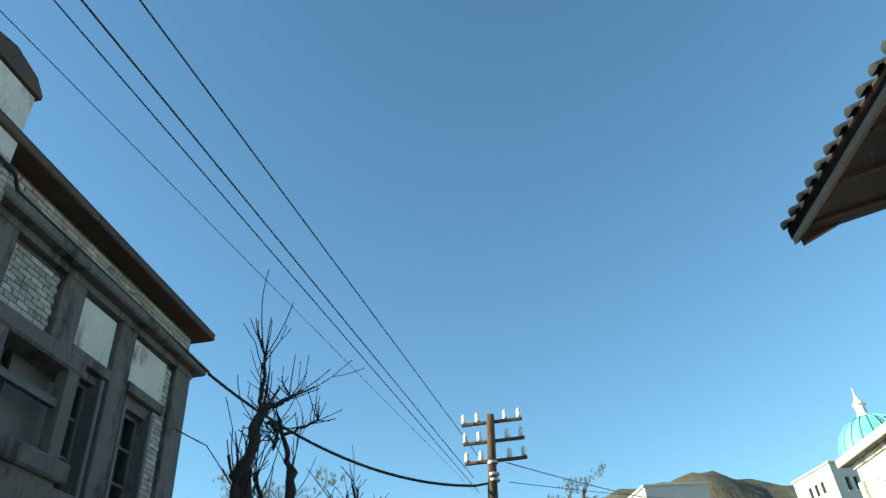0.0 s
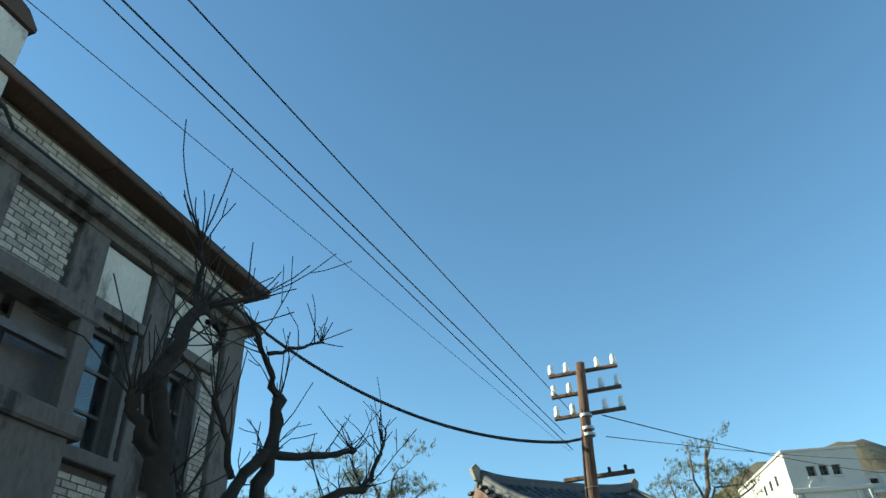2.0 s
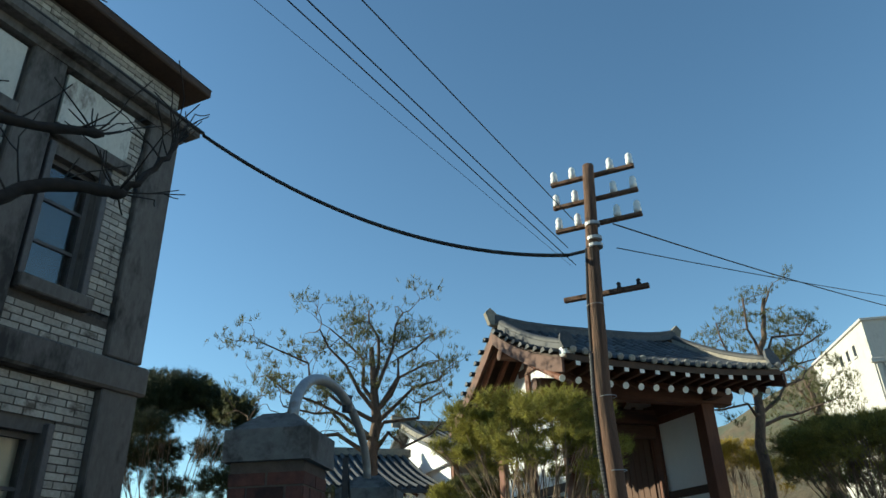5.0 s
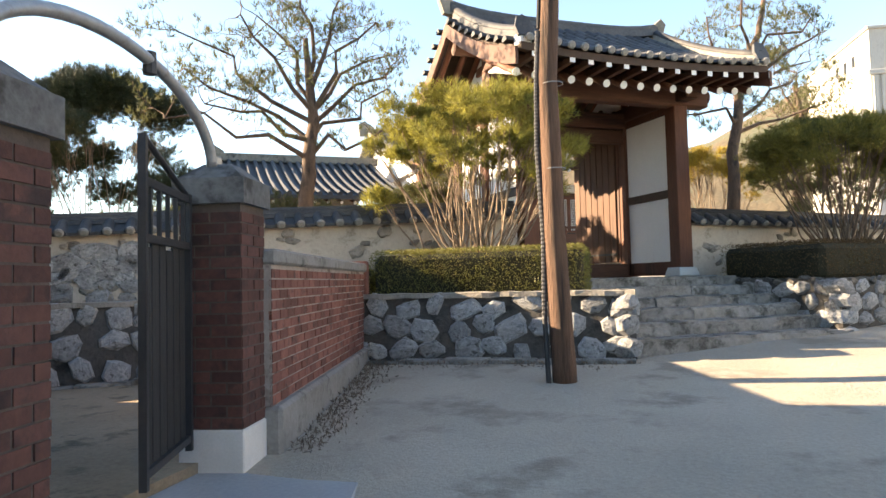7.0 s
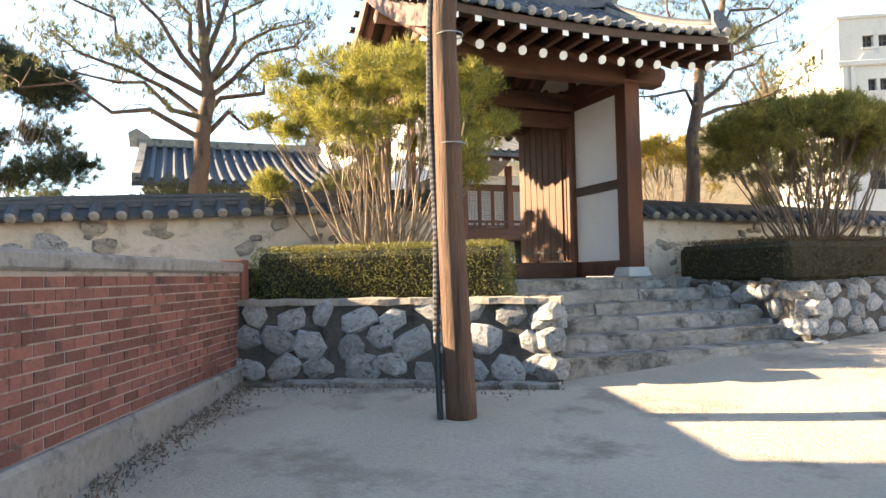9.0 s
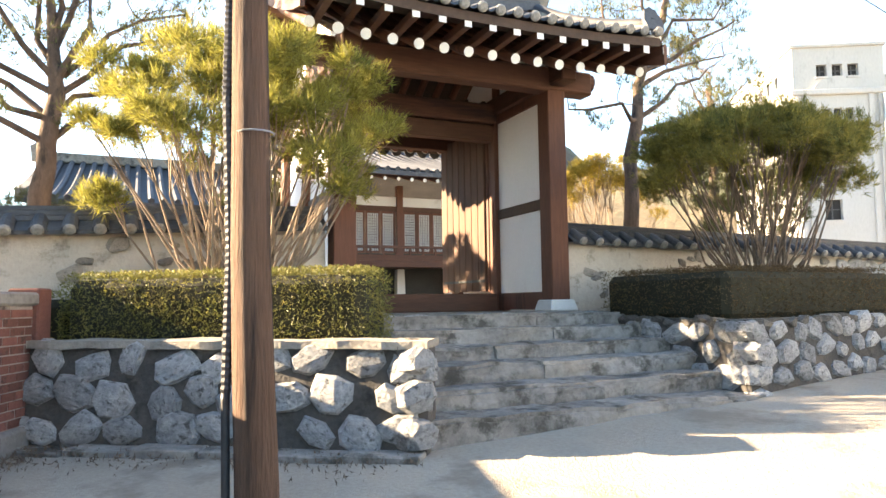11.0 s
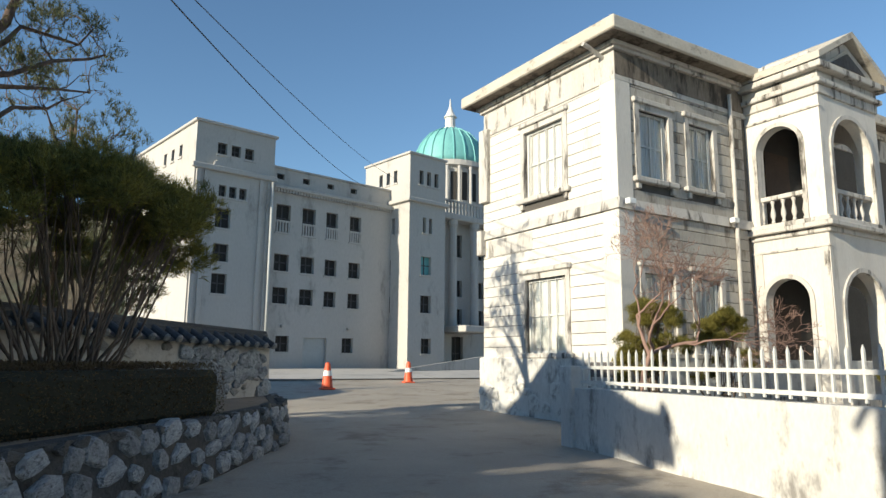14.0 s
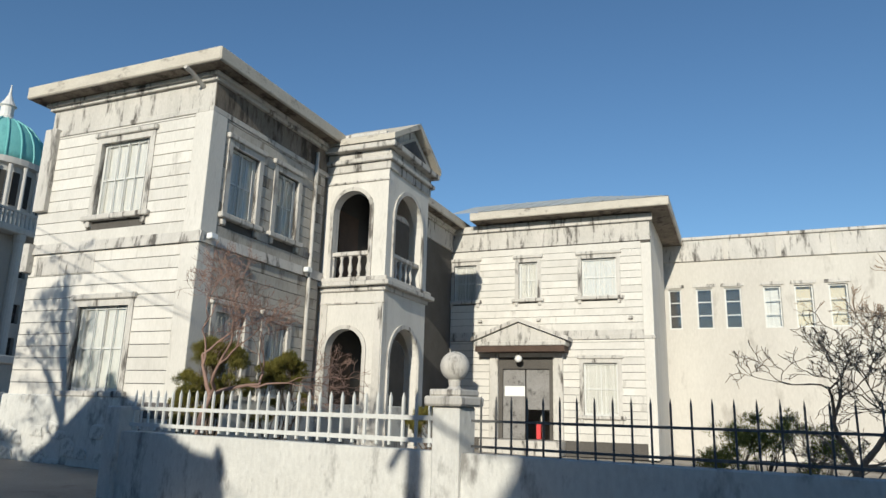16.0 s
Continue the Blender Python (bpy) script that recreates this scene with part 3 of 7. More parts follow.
def corner_stack(wall, x, y, top, n, seed):
    """Larger stones one on another where two faces of a terrace meet."""
    r = random.Random(seed)
    for k in range(n):
        z = 0.12 + (top - 0.12) * (k + 0.5) / n
        place("corner_rock", r.choice(CUT), None, bpy.data.objects[wall], G @ Matrix.Translation((x + r.uniform(-0.03, 0.03), y + 0.06 + r.uniform(-0.02, 0.02) - 0.1 * (1 - z), z)) @ Matrix.Rotation(r.uniform(-0.4, 0.4), 4, "Z") @ Matrix.Rotation(r.uniform(-0.3, 0.3), 4, "Y") @ Matrix.Diagonal((0.33, 0.29, 0.9 * top / n, 1)))


corner_stack("retaining_wall_left", -3.62, -3.48, 0.95, 3, 3)
corner_stack("retaining_wall_right", 0.32, -3.24, 1.05, 4, 4)
retaining("flank_wall_left", [gw(-3.54, -0.8), gw(-3.54, -3.42)], 0.93, "stone flank beside worn steps")


def steps():
    r = random.Random(7)
    st = thing("steps", G, "six worn rough stone steps up to the gate", "steps", kind="structure")
    n, top = 6, 1.13
    for k in range(n):
        y0 = -3.45 + k * 0.46
        z1 = 0.34 + (top - 0.34) * k / (n - 1) - (0.0 if k else 0.02)
        x = -3.5
        while x < 0.25:
            w = min(r.uniform(1.3, 3.0), 0.27 - x)
            if 0.27 - (x + w) < 0.2:
                w = 0.27 - x
            bm = bx(bmesh.new(), x + 0.0015, x + w - 0.0015, y0 + r.uniform(-0.03, 0.03), y0 + 0.75, z1 - 0.42, z1 + r.uniform(-0.012, 0.012))
            bmesh.ops.bevel(bm, geom=[e for e in bm.edges if abs(e.verts[0].co.x - e.verts[1].co.x) > 0.2], offset=0.035, segments=2, affect="EDGES")
            bmesh.ops.subdivide_edges(bm, edges=[e for e in bm.edges if e.calc_length() > 0.25], cuts=5, use_grid_fill=True)
            for v_ in bm.verts:
                v_.co += Vector((0, noise.noise(v_.co * 5 + Vector((k, 0, 0))) * 0.06, noise.noise(v_.co * 4 + Vector((0, k, 7))) * 0.03))
            part("step_stone", bm, "step", st)
            x += w
    for k in range(9):
        x = -3.4 + k * 0.42
        place("step_stone", r.choice(ROCKS), None, st, Matrix.Translation((x, -0.93, 1.05)) @ Matrix.Diagonal((0.4, 0.22, 0.2, 1)))


steps()

# ---- tiled compound wall ----
def half_tile(length, radius, name, mat="tile"):
    """A curved cover tile along y, its mouth at y = 0 closed by a round end."""
    bm = bmesh.new()
    rings = []
    for y, s in ((0, 1.0), (length, 0.9)):
        rings.append([bm.verts.new((radius * s * math.cos(a), y, radius * s * math.sin(a))) for a in (math.pi * k / 6 for k in range(7))])
    for k in range(6):
        bm.faces.new((rings[0][k], rings[0][k + 1], rings[1][k + 1], rings[1][k]))
    bm.faces.new(rings[0]), bm.faces.new(rings[1][::-1])
    return mesh_of(bm, name, mat)


WALL_TILE = half_tile(0.36, 0.09, "cover_tile")
WALL_PLUG = mesh_of(tube(bmesh.new(), [(0, -0.028, 0.024), (0, -0.012, 0.026), (0, 0.01, 0.028)], [0.045, 0.066, 0.07], 10), "mortar_plug", "old_lime")


def tiled_wall(name, x0, x1, z_base, top0, top1, y=0.2, label=""):
    """Loam and field-stone wall with a little tiled roof, along the gate's x."""
    r = random.Random(name)
    n = 24
    bm = bmesh.new()
    tops = lambda x: top0 + (top1 - top0) * (x - x0) / (x1 - x0)
    xs = [x0 + (x1 - x0) * k / n for k in range(n + 1)]
    for a, b in zip(xs, xs[1:]):
        v = [bm.verts.new(p) for p in ((a, y - 0.22, z_base), (b, y - 0.22, z_base), (b, y + 0.22, z_base), (a, y + 0.22, z_base), (a, y - 0.19, tops(a) - 0.3), (b, y - 0.19, tops(b) - 0.3), (b, y + 0.19, tops(b) - 0.3), (a, y + 0.19, tops(a) - 0.3))]
        for f in ((4, 5, 6, 7), (0, 1, 5, 4), (2, 3, 7, 6)):
            bm.faces.new([v[i] for i in f])
        if a == xs[0]:
            bm.faces.new([v[i] for i in (3, 0, 4, 7)])
        if b == xs[-1]:
            bm.faces.new([v[i] for i in (1, 2, 6, 5)])
    bmesh.ops.remove_doubles(bm, verts=bm.verts[:], dist=0.001)
    wall = tagged(part(name, bm, "loam", None, "", False, G), label, "wall", kind="structure")
    cap = bmesh.new()
    for a, b in zip(xs, xs[1:]):
        for sgn in (-1, 1):
            v = [cap.verts.new(p) for p in ((a, y + sgn * 0.36, tops(a) - 0.3), (b, y + sgn * 0.36, tops(b) - 0.3), (b, y, tops(b) - 0.08), (a, y, tops(a) - 0.08), (a, y + sgn * 0.36, tops(a) - 0.345), (b, y + sgn * 0.36, tops(b) - 0.345), (b, y, tops(b) - 0.31), (a, y, tops(a) - 0.31))]
            for f in ((0, 1, 2, 3), (0, 1, 5, 4), (4, 5, 6, 7)):
                cap.faces.new([v[i] for i in f])
    part("tile_bed", cap, "tile", wall)
    rid = bmesh.new()
    for lo, hi, wd in ((-0.17, -0.115, 0.17), (-0.108, -0.055, 0.145), (-0.048, 0.0, 0.115)):
        for a, b in zip(xs, xs[1:]):
            v = [rid.verts.new(p) for p in ((a, y - wd, tops(a) + lo), (b, y - wd, tops(b) + lo), (b, y + wd, tops(b) + lo), (a, y + wd, tops(a) + lo), (a, y - wd * 0.92, tops(a) + hi), (b, y - wd * 0.92, tops(b) + hi), (b, y + wd * 0.92, tops(b) + hi), (a, y + wd * 0.92, tops(a) + hi))]
            for f in ((0, 3, 2, 1), (4, 5, 6, 7), (0, 1, 5, 4), (2, 3, 7, 6), (1, 2, 6, 5), (3, 0, 4, 7)):
                rid.faces.new([v[i] for i in f])
    part("ridge", rid, "tile", wall, "stacked flat ridge tiles")
    count = int((x1 - x0) / 0.3)
    for k in range(count):
        x = x0 + (k + 0.5) * (x1 - x0) / count
        tile = place("cover_tile", WALL_TILE, None, wall, Matrix.Translation((x, y - 0.385, tops(x) - 0.325)) @ Matrix.Rotation(radians(31), 4, "X"), smooth=False)
        place("mortar_plug", WALL_PLUG, None, tile, Matrix.Rotation(r.uniform(-0.2, 0.2), 4, "Y"), "pale lime plug")
    for k in range(int((x1 - x0) * (tops(x0) - z_base) * 5.5)):
        x = r.uniform(x0 + 0.2, x1 - 0.2)
        z = r.uniform(z_base + 0.05, tops(x) - 0.42)
        if k > 260:
            break
        s = r.uniform(0.14, 0.34)
        place("stone", r.choice(FIELD), None, wall, Matrix.Translation((x, y - 0.2, z)) @ Matrix.Rotation(r.uniform(-0.4, 0.4), 4, "Y") @ Matrix.Diagonal((s, 0.3, s * r.uniform(0.45, 0.75), 1)))
    return wall


tiled_wall("tiled_wall_left", -13.4, -3.45, 0.8, 2.12, 2.54, label="loam wall with field stones under a dark tile cap")
def rubble(wall, x0, x1, z0, z1, y, n, seed):
    r = random.Random(seed)
    for k in range(n):
        s_ = r.uniform(0.26, 0.46)
        place("stone", r.choice(ROCKS), None, wall, Matrix.Translation((r.uniform(x0, x1), y, r.uniform(z0, z1))) @ Matrix.Rotation(r.uniform(-0.5, 0.5), 4, "Y") @ Matrix.Diagonal((s_, 0.16, s_ * 0.75, 1)))


rubble(bpy.data.objects["tiled_wall_left"], -13.3, -8.4, 0.95, 1.75, -0.02, 110, 17)
tiled_wall("tiled_wall_right", 0.22, 8.7, 0.85, 2.46, 2.3, label="loam wall with field stones under a dark tile cap")

rubble(bpy.data.objects["tiled_wall_right"], 6.2, 8.6, 1.05, 1.9, -0.02, 60, 18)


# ---- the tiled gate ----
def roof_height(y):
    """Front slope: from the eave at y -1.45 up to the ridge at 1.6, hollow in the middle; the back slope mirrors it."""
    u = min(max((1.6 - abs(y - 1.6) + 1.45) / 3.05, 0), 1)
    return 4.7 + 1.58 * (0.72 * u + 0.28 * u * u)


def eave_lift(x):
    """The eaves turn up towards the verges."""
    u = abs(x + 1.6) / 2.4
    return 0.1 * u ** 2.4


RIDGE_Z = roof_height(1.6)
ROOF_TILE = half_tile(0.42, 0.085, "cover_tile")


def tiled_gate():
    r = random.Random(11)
    gate = thing("gate_building", G, "red-brown timber gate under a curved dark tiled roof", "gate")
    y_front, y_mid, y_back = 0.0, 1.7, 3.2
    for x in (-3.23, 0.0):
        for y in (y_front, y_mid, y_back):
            base = 1.13
            bm = box(x - 0.24, x + 0.24, y - 0.24, y + 0.24, base, base + 0.17, bevel=0.02, taper=0.045)
            if y != y_mid:
                part("footing_stone", bm, "granite", gate, "pale dressed granite footing")
                part("post", box(x - 0.15, x + 0.15, y - 0.15, y + 0.15, base + 0.17, 4.45, bevel=0.012), "wood", gate)
            else:
                bm.free()
                part("post", box(x - 0.12, x + 0.12, y - 0.12, y + 0.12, base, 4.45, bevel=0.01), "wood", gate)
    # side walls: plaster panels between rails
    for x in (-3.23, 0.0):
        for a, b in ((y_front + 0.15, y_mid - 0.12), (y_mid + 0.12, y_back - 0.15)):
            part("sill_rail", box(x - 0.09, x + 0.09, a, b, 1.15, 1.42, bevel=0.008), "wood", gate)
            part("mid_rail", box(x - 0.08, x + 0.08, a, b, 2.66, 2.82, bevel=0.008), "dark_wood", gate)
            part("plaster_panel", box(x - 0.045, x + 0.045, a, b, 1.42, 2.66), "plaster", gate, "white lime plaster panel")
            part("plaster_panel", box(x - 0.045, x + 0.045, a, b, 2.82, 4.3), "plaster", gate, "white lime plaster panel")
            part("top_rail", box(x - 0.08, x + 0.08, a, b, 4.3, 4.45, bevel=0.008), "wood", gate)
        part("gable_panel", prism([(-0.1, 4.75), (1.6, 5.8), (3.3, 4.75)], 0, x - 0.04, x + 0.04), "plaster", gate, "white plaster gable")
        part("tie_beam", box(x - 0.13, x + 0.13, -0.5, 3.7, 4.45, 4.75, bevel=0.02), "wood_x", gate)
        part("king_post", box(x - 0.09, x + 0.09, 1.5, 1.7, 4.75, 5.85, bevel=0.01), "wood", gate)
        part("purlin_end", box(x - 0.1, x + 0.1, 1.2, 2.0, 5.3, 5.46, bevel=0.01), "wood_x", gate)
    # long members
    for y, z0, z1 in ((y_front, 4.47, 4.76), (y_back, 4.47, 4.76), (1.6, 5.6, 5.86)):
        part("purlin", tube(bmesh.new(), [(-3.95, y, (z0 + z1) / 2), (0.72, y, (z0 + z1) / 2)], 0.14, 12), "wood_x", gate, smooth=False)
    part("front_beam", box(-3.9, 0.64, -0.17, 0.12, 4.38, 4.73, bevel=0.03), "wood_x", gate, "heavy dark front beam")
    part("transom_beam", box(-3.1, -0.1, 1.52, 1.72, 4.3, 4.62, bevel=0.02), "wood_x", gate)
    for y in (y_back,):
        part("lintel", box(-3.75, 0.5, y - 0.1, y + 0.1, 4.14, 4.36, bevel=0.012), "wood_x", gate)
    part("lintel", box(-3.08, -0.12, y_mid - 0.1, y_mid + 0.1, 4.0, 4.28, bevel=0.012), "wood_x", gate)
    part("threshold", box(-3.08, -0.12, y_mid - 0.12, y_mid + 0.12, 1.13, 1.42, bevel=0.015), "wood_x", gate, "worn timber threshold")
    for k in range(9):
        x = -2.9 + k * 0.33
        part("transom_bar", box(x - 0.03, x + 0.03, y_mid - 0.04, y_mid + 0.04, 4.28, 4.7), "dark_wood", gate)
    # door leaves swung inwards
    for hx, sgn, turn in ((-0.14, -1, -84), (-3.09, 1, -97)):
        leaf = part("door_leaf", box(-0.03 + 0.0, 0.03, 0, 0.07, 1.45, 4.28), "wood", gate, m=pose(hx, y_mid + 0.14, 0, 0, 0, turn))
        for k in range(7):
            part("board", box(-0.06 - k * 0.21, -0.055 - k * 0.21 + -0.2, -0.03, 0.03, 1.46, 4.26, bevel=0.004), "door", leaf, m=None)
        for z in (1.75, 2.6, 3.6):
            part("batten", box(-1.5, -0.03, 0.032, 0.075, z, z + 0.11, bevel=0.008), "dark_wood", leaf)
        part("nail_row", box(-1.45, -0.08, -0.042, -0.031, 1.62, 1.66), "black", leaf)
    # Board and tiles added under the rear eave to scallop the door's shadow.
    part("rear_fascia", box(-4.0, 0.8, 4.66, 4.7, 4.44, 4.72, bevel=0.006), "dark_wood", gate)
    for k in range(17):
        x = -3.9 + k * 0.288
        part("pendant_tile", prism([(x + 0.13 * math.cos(math.pi * j / 6), 4.5 - 0.17 * math.sin(math.pi * j / 6)) for j in range(7)], 1, 4.71, 4.73), "tile", gate)
    # rafters with white ends
    for k in range(15):
        x = -3.92 + k * 0.333
        for front in (True, False):
            f = -1 if front else 1
            y_a, y_b = (1.6, -1.12) if front else (1.6, 4.32)
            lift = eave_lift(x) * 0.8
            rf = part("rafter", tube(bmesh.new(), [(x, y_a, 5.95), (x, (y_a + y_b) / 2, 5.12 + lift * 0.25), (x, y_b, 4.38 + lift)], 0.065, 10), "wood", gate, smooth=False)
            part("end_cap", tube(bmesh.new(), [(x, y_b + f * 0.002, 4.38 + lift), (x, y_b + f * 0.012, 4.376 + lift)], 0.066, 12), "end", rf, "white painted rafter end")
            y_c = y_b + f * 0.36
            fl = part("flying_rafter", box(x + 0.11, x + 0.2, min(y_c, y_b - f * 0.5), max(y_c, y_b - f * 0.5), 4.53 + lift, 4.63 + lift, bevel=0.006), "wood_x", gate)
            part("end_cap", box(x + 0.108, x + 0.202, min(y_c + f * 0.012, y_c), max(y_c + f * 0.012, y_c), 4.528 + lift, 4.632 + lift), "end", fl, "white painted rafter end")
    # boarding and roof bed
    xs = [-4.0 + 4.8 * k / 16 for k in range(17)]
    ys = [-1.5 + 6.2 * k / 20 for k in range(21)]
    bm = bmesh.new()
    grid = {}
    for i, x in enumerate(xs):
        for j, y in enumerate(ys):
            e = abs(y - 1.6) / 3.1
            z = roof_height(y) + eave_lift(x) * e ** 1.5
            grid[i, j] = (bm.verts.new((x, y, z + 0.02)), bm.verts.new((x, y, z - 0.1)))
    for i in range(16):
        for j in range(20):
            q = [grid[i, j], grid[i + 1, j], grid[i + 1, j + 1], grid[i, j + 1]]
            bm.faces.new([v[0] for v in q]), bm.faces.new([v[1] for v in q][::-1])
    for i in range(16):
        for j in (0, 20):
            bm.faces.new((grid[i, j][0], grid[i + 1, j][0], grid[i + 1, j][1], grid[i, j][1]))
    for j in range(20):
        for i in (0, 16):
            bm.faces.new((grid[i, j][0], grid[i, j + 1][0], grid[i, j + 1][1], grid[i, j][1]))
    roof = part("roof_bed", bm, "dark_wood", gate, "dark boarding under the tiles")
    pan = bmesh.new()
    for i in range(19):
        x = -3.88 + 4.6 * (i + 0.5) / 19
        for j in range(20):
            y0, y1 = ys[j], ys[j + 1]
            z = [roof_height(y) + eave_lift(x) * (abs(y - 1.6) / 3.1) ** 1.5 + 0.035 for y in (y0, y1)]
            v = [pan.verts.new(p) for p in ((x - 0.12, y0 - 0.05, z[0] + 0.03), (x, y0 - 0.05, z[0]), (x + 0.12, y0 - 0.05, z[0] + 0.03), (x + 0.12, y1, z[1] + 0.03), (x, y1, z[1]), (x - 0.12, y1, z[1] + 0.03))]
            pan.faces.new((v[0], v[1], v[4], v[5])), pan.faces.new((v[1], v[2], v[3], v[4]))
    part("pan_tiles", pan, "tile", roof, "dark grey pan tiles", kind="stuff")
    back = bmesh.new()
    for i in range(20):
        x = -3.88 + 4.6 * i / 19
        for j in range(8):
            y = -1.56 + j * 0.385
            dz = roof_height(y + 0.4) - roof_height(y)
            ang = math.atan2(dz, 0.4)
            lift = eave_lift(x) * (abs(y - 1.6) / 3.1) ** 1.5
            mt = Matrix.Translation((x, y, roof_height(y) + lift + 0.05 + r.uniform(-0.006, 0.006))) @ Matrix.Rotation(ang, 4, "X")
            place("cover_tile", ROOF_TILE, None, roof, mt)
            if j == 0:
                place("eave_plug", WALL_PLUG, None, roof, mt, "pale lime plug in an eave tile")
        tube(back, [(x, y, roof_height(y) + eave_lift(x) * (abs(y - 1.6) / 3.1) ** 1.5 + 0.06) for y in (4.75, 4.0, 3.2, 2.4, 1.7)], 0.085, 8)
    part("back_tiles", back, "tile", roof, kind="stuff")
    # main ridge and verge ridges
    def ridge(pts, w, h, name, mat="tile"):
        bm2 = bmesh.new()
        for a, b in zip(pts, pts[1:]):
            a, b = Vector(a), Vector(b)
            d = (b - a).normalized()
            s = d.cross(Vector((0, 0, 1))).normalized() * w
            v = [bm2.verts.new(p) for p in (a - s, b - s, b + s, a + s, a - s * 0.8 + Vector((0, 0, h)), b - s * 0.8 + Vector((0, 0, h)), b + s * 0.8 + Vector((0, 0, h)), a + s * 0.8 + Vector((0, 0, h)))]
            for f in ((0, 1, 5, 4), (2, 3, 7, 6), (4, 5, 6, 7)) + (((0, 4, 7, 3),) if a == Vector(pts[0]) else ()) + (((1, 2, 6, 5),) if b == Vector(pts[-1]) else ()):
                bm2.faces.new([v[i] for i in f])
        bmesh.ops.remove_doubles(bm2, verts=bm2.verts[:], dist=0.004)
        rd = part(name, bm2, mat, roof, "weathered mortared ridge")
        tp = bmesh.new()
        tube(tp, [Vector(p) + Vector((0, 0, h + 0.03)) for p in pts], w * 0.75, 8)
        part("ridge_cover", tp, "tile", rd, "rounded dark cover tiles", True)
        return rd
    sag = [(-4.02 + 4.84 * k / 12, 1.6, RIDGE_Z + 0.15 * ((k - 6) / 6) ** 4) for k in range(13)]
    ridge(sag, 0.11, 0.15, "main_ridge")
    for x in (-3.92, 0.72):
        pts = [(x, 1.45 - 2.9 * k / 8, roof_height(1.45 - 2.9 * k / 8) + eave_lift(x) * (abs(-0.15 - 2.9 * k / 8) / 3.1) ** 1.5 + 0.05) for k in range(9)]
        ridge(pts, 0.1, 0.16, "verge_ridge", "tile_old" if x > 0 else "tile")
        pts2 = [(x, 1.75 + 2.9 * k / 8, roof_height(1.75 + 2.9 * k / 8) + eave_lift(x) * (abs(0.15 + 2.9 * k / 8) / 3.1) ** 1.5 + 0.05) for k in range(9)]
        ridge(pts2, 0.1, 0.16, "verge_ridge", "tile_old" if x > 0 else "tile")
        tipz = pts[-1][2]
        part("end_tile", prism([(-0.13, 0), (0.13, 0), (0.16, 0.16), (0.1, 0.34), (0, 0.4), (-0.1, 0.34), (-0.16, 0.16)], 1, -0.03, 0.03), "tile", roof, "upright crest tile at the eave corner", m=Matrix.Translation((x, -1.5, tipz + 0.06)) @ Matrix.Rotation(-0.35, 4, "X"))
        part("mortar_end", box(x - 0.12, x + 0.12, -1.5, -1.3, tipz - 0.06, tipz + 0.12, bevel=0.03), "plaster", roof, "white mortar stop")
        # bargeboards down each gable
        o = -0.16 if x < -1 else 0.16
        for f in (-1, 1):
            ol = [(1.6 + f * 3.1 * k / 8, roof_height(1.6 + f * 3.1 * k / 8) + eave_lift(x) * (k / 8) ** 1.5 - 0.06) for k in range(9)]
            ol += [(y, z - 0.28) for y, z in ol[::-1]]
            part("bargeboard", prism(ol, 0, x + o - 0.025, x + o + 0.025), "wood_x", gate)
            for k in range(9):
                y = 1.6 + f * (0.3 + k * 0.32)
                z = roof_height(y) + eave_lift(x) * (abs(y - 1.6) / 3.1) ** 1.5 + 0.02
                place("verge_tile", WALL_TILE, None, roof, Matrix.Translation((x + o * 1.6, y, z)) @ Matrix.Rotation(radians(-90 if x < -1 else 90), 4, "Z"))
    for x, f in ((-4.05, -1), (0.84, 1)):
        fin = prism([(0, 0), (f * 0.1, 0.02), (f * 0.2, 0.3), (f * 0.08, 0.42), (-f * 0.06, 0.3), (-f * 0.16, 0.2), (-f * 0.18, 0)], 1, -0.07, 0.07)
        part("ridge_finial", fin, "tile_old", roof, "pale horned ridge-end tile", m=Matrix.Translation((x, 1.6, RIDGE_Z + 0.1)))
    return gate


tiled_gate()

# ---- brick garden wall with its gate ----
BRICK, LAID = {}, {}


def lay(parent, m, length, rows, z0, course, brick, gap, proud, depth, mat, seed):
    """Running bond on the plane y = 0 of m, proud towards -y: up to 280 bricks of a thing are pieces, the rest is one mesh."""
    r = random.Random(seed)
    rest = bmesh.new()
    for j in range(rows):
        x = -(brick / 2) * (j % 2)
        while x < length - 0.02:
            a, b = max(x, 0.0), min(x + brick - gap, length)
            if b - a > 0.03:
                y = r.uniform(-0.003, 0.003)
                LAID[parent.name] = LAID.get(parent.name, 0) + 1
                if LAID[parent.name] <= 280:
                    key = (mat, round(b - a, 2))
                    if key not in BRICK:
                        BRICK[key] = mesh_of(box(0, key[1], -proud, depth, 0, course - gap), "brick", mat)
                    place("brick", BRICK[key], None, parent, m @ Matrix.Translation((a, y, z0 + j * course)))
                else:
                    bx(rest, a, b, y - proud, y + depth, z0 + j * course, z0 + (j + 1) * course - gap)
            x += brick
    if rest.verts:
        part("brickwork", rest, mat + "_rest", parent, m=m, kind="stuff")
    else:
        rest.free()


def brick_face(parent, m, length, z0, z1, course=0.079, brick=0.226, mat="brick"):
    lay(parent, m, length, int((z1 - z0) / course), z0, course, brick, 0.012, 0.006, 0.02, mat, int(length * 100 + z1 * 10))


P2, P1, WEND = Vector((-3.806, 10.41)), Vector((-2.855, 8.26)), Vector((-5.95, 14.72))
WSTART = Vector((-3.72, 10.66))


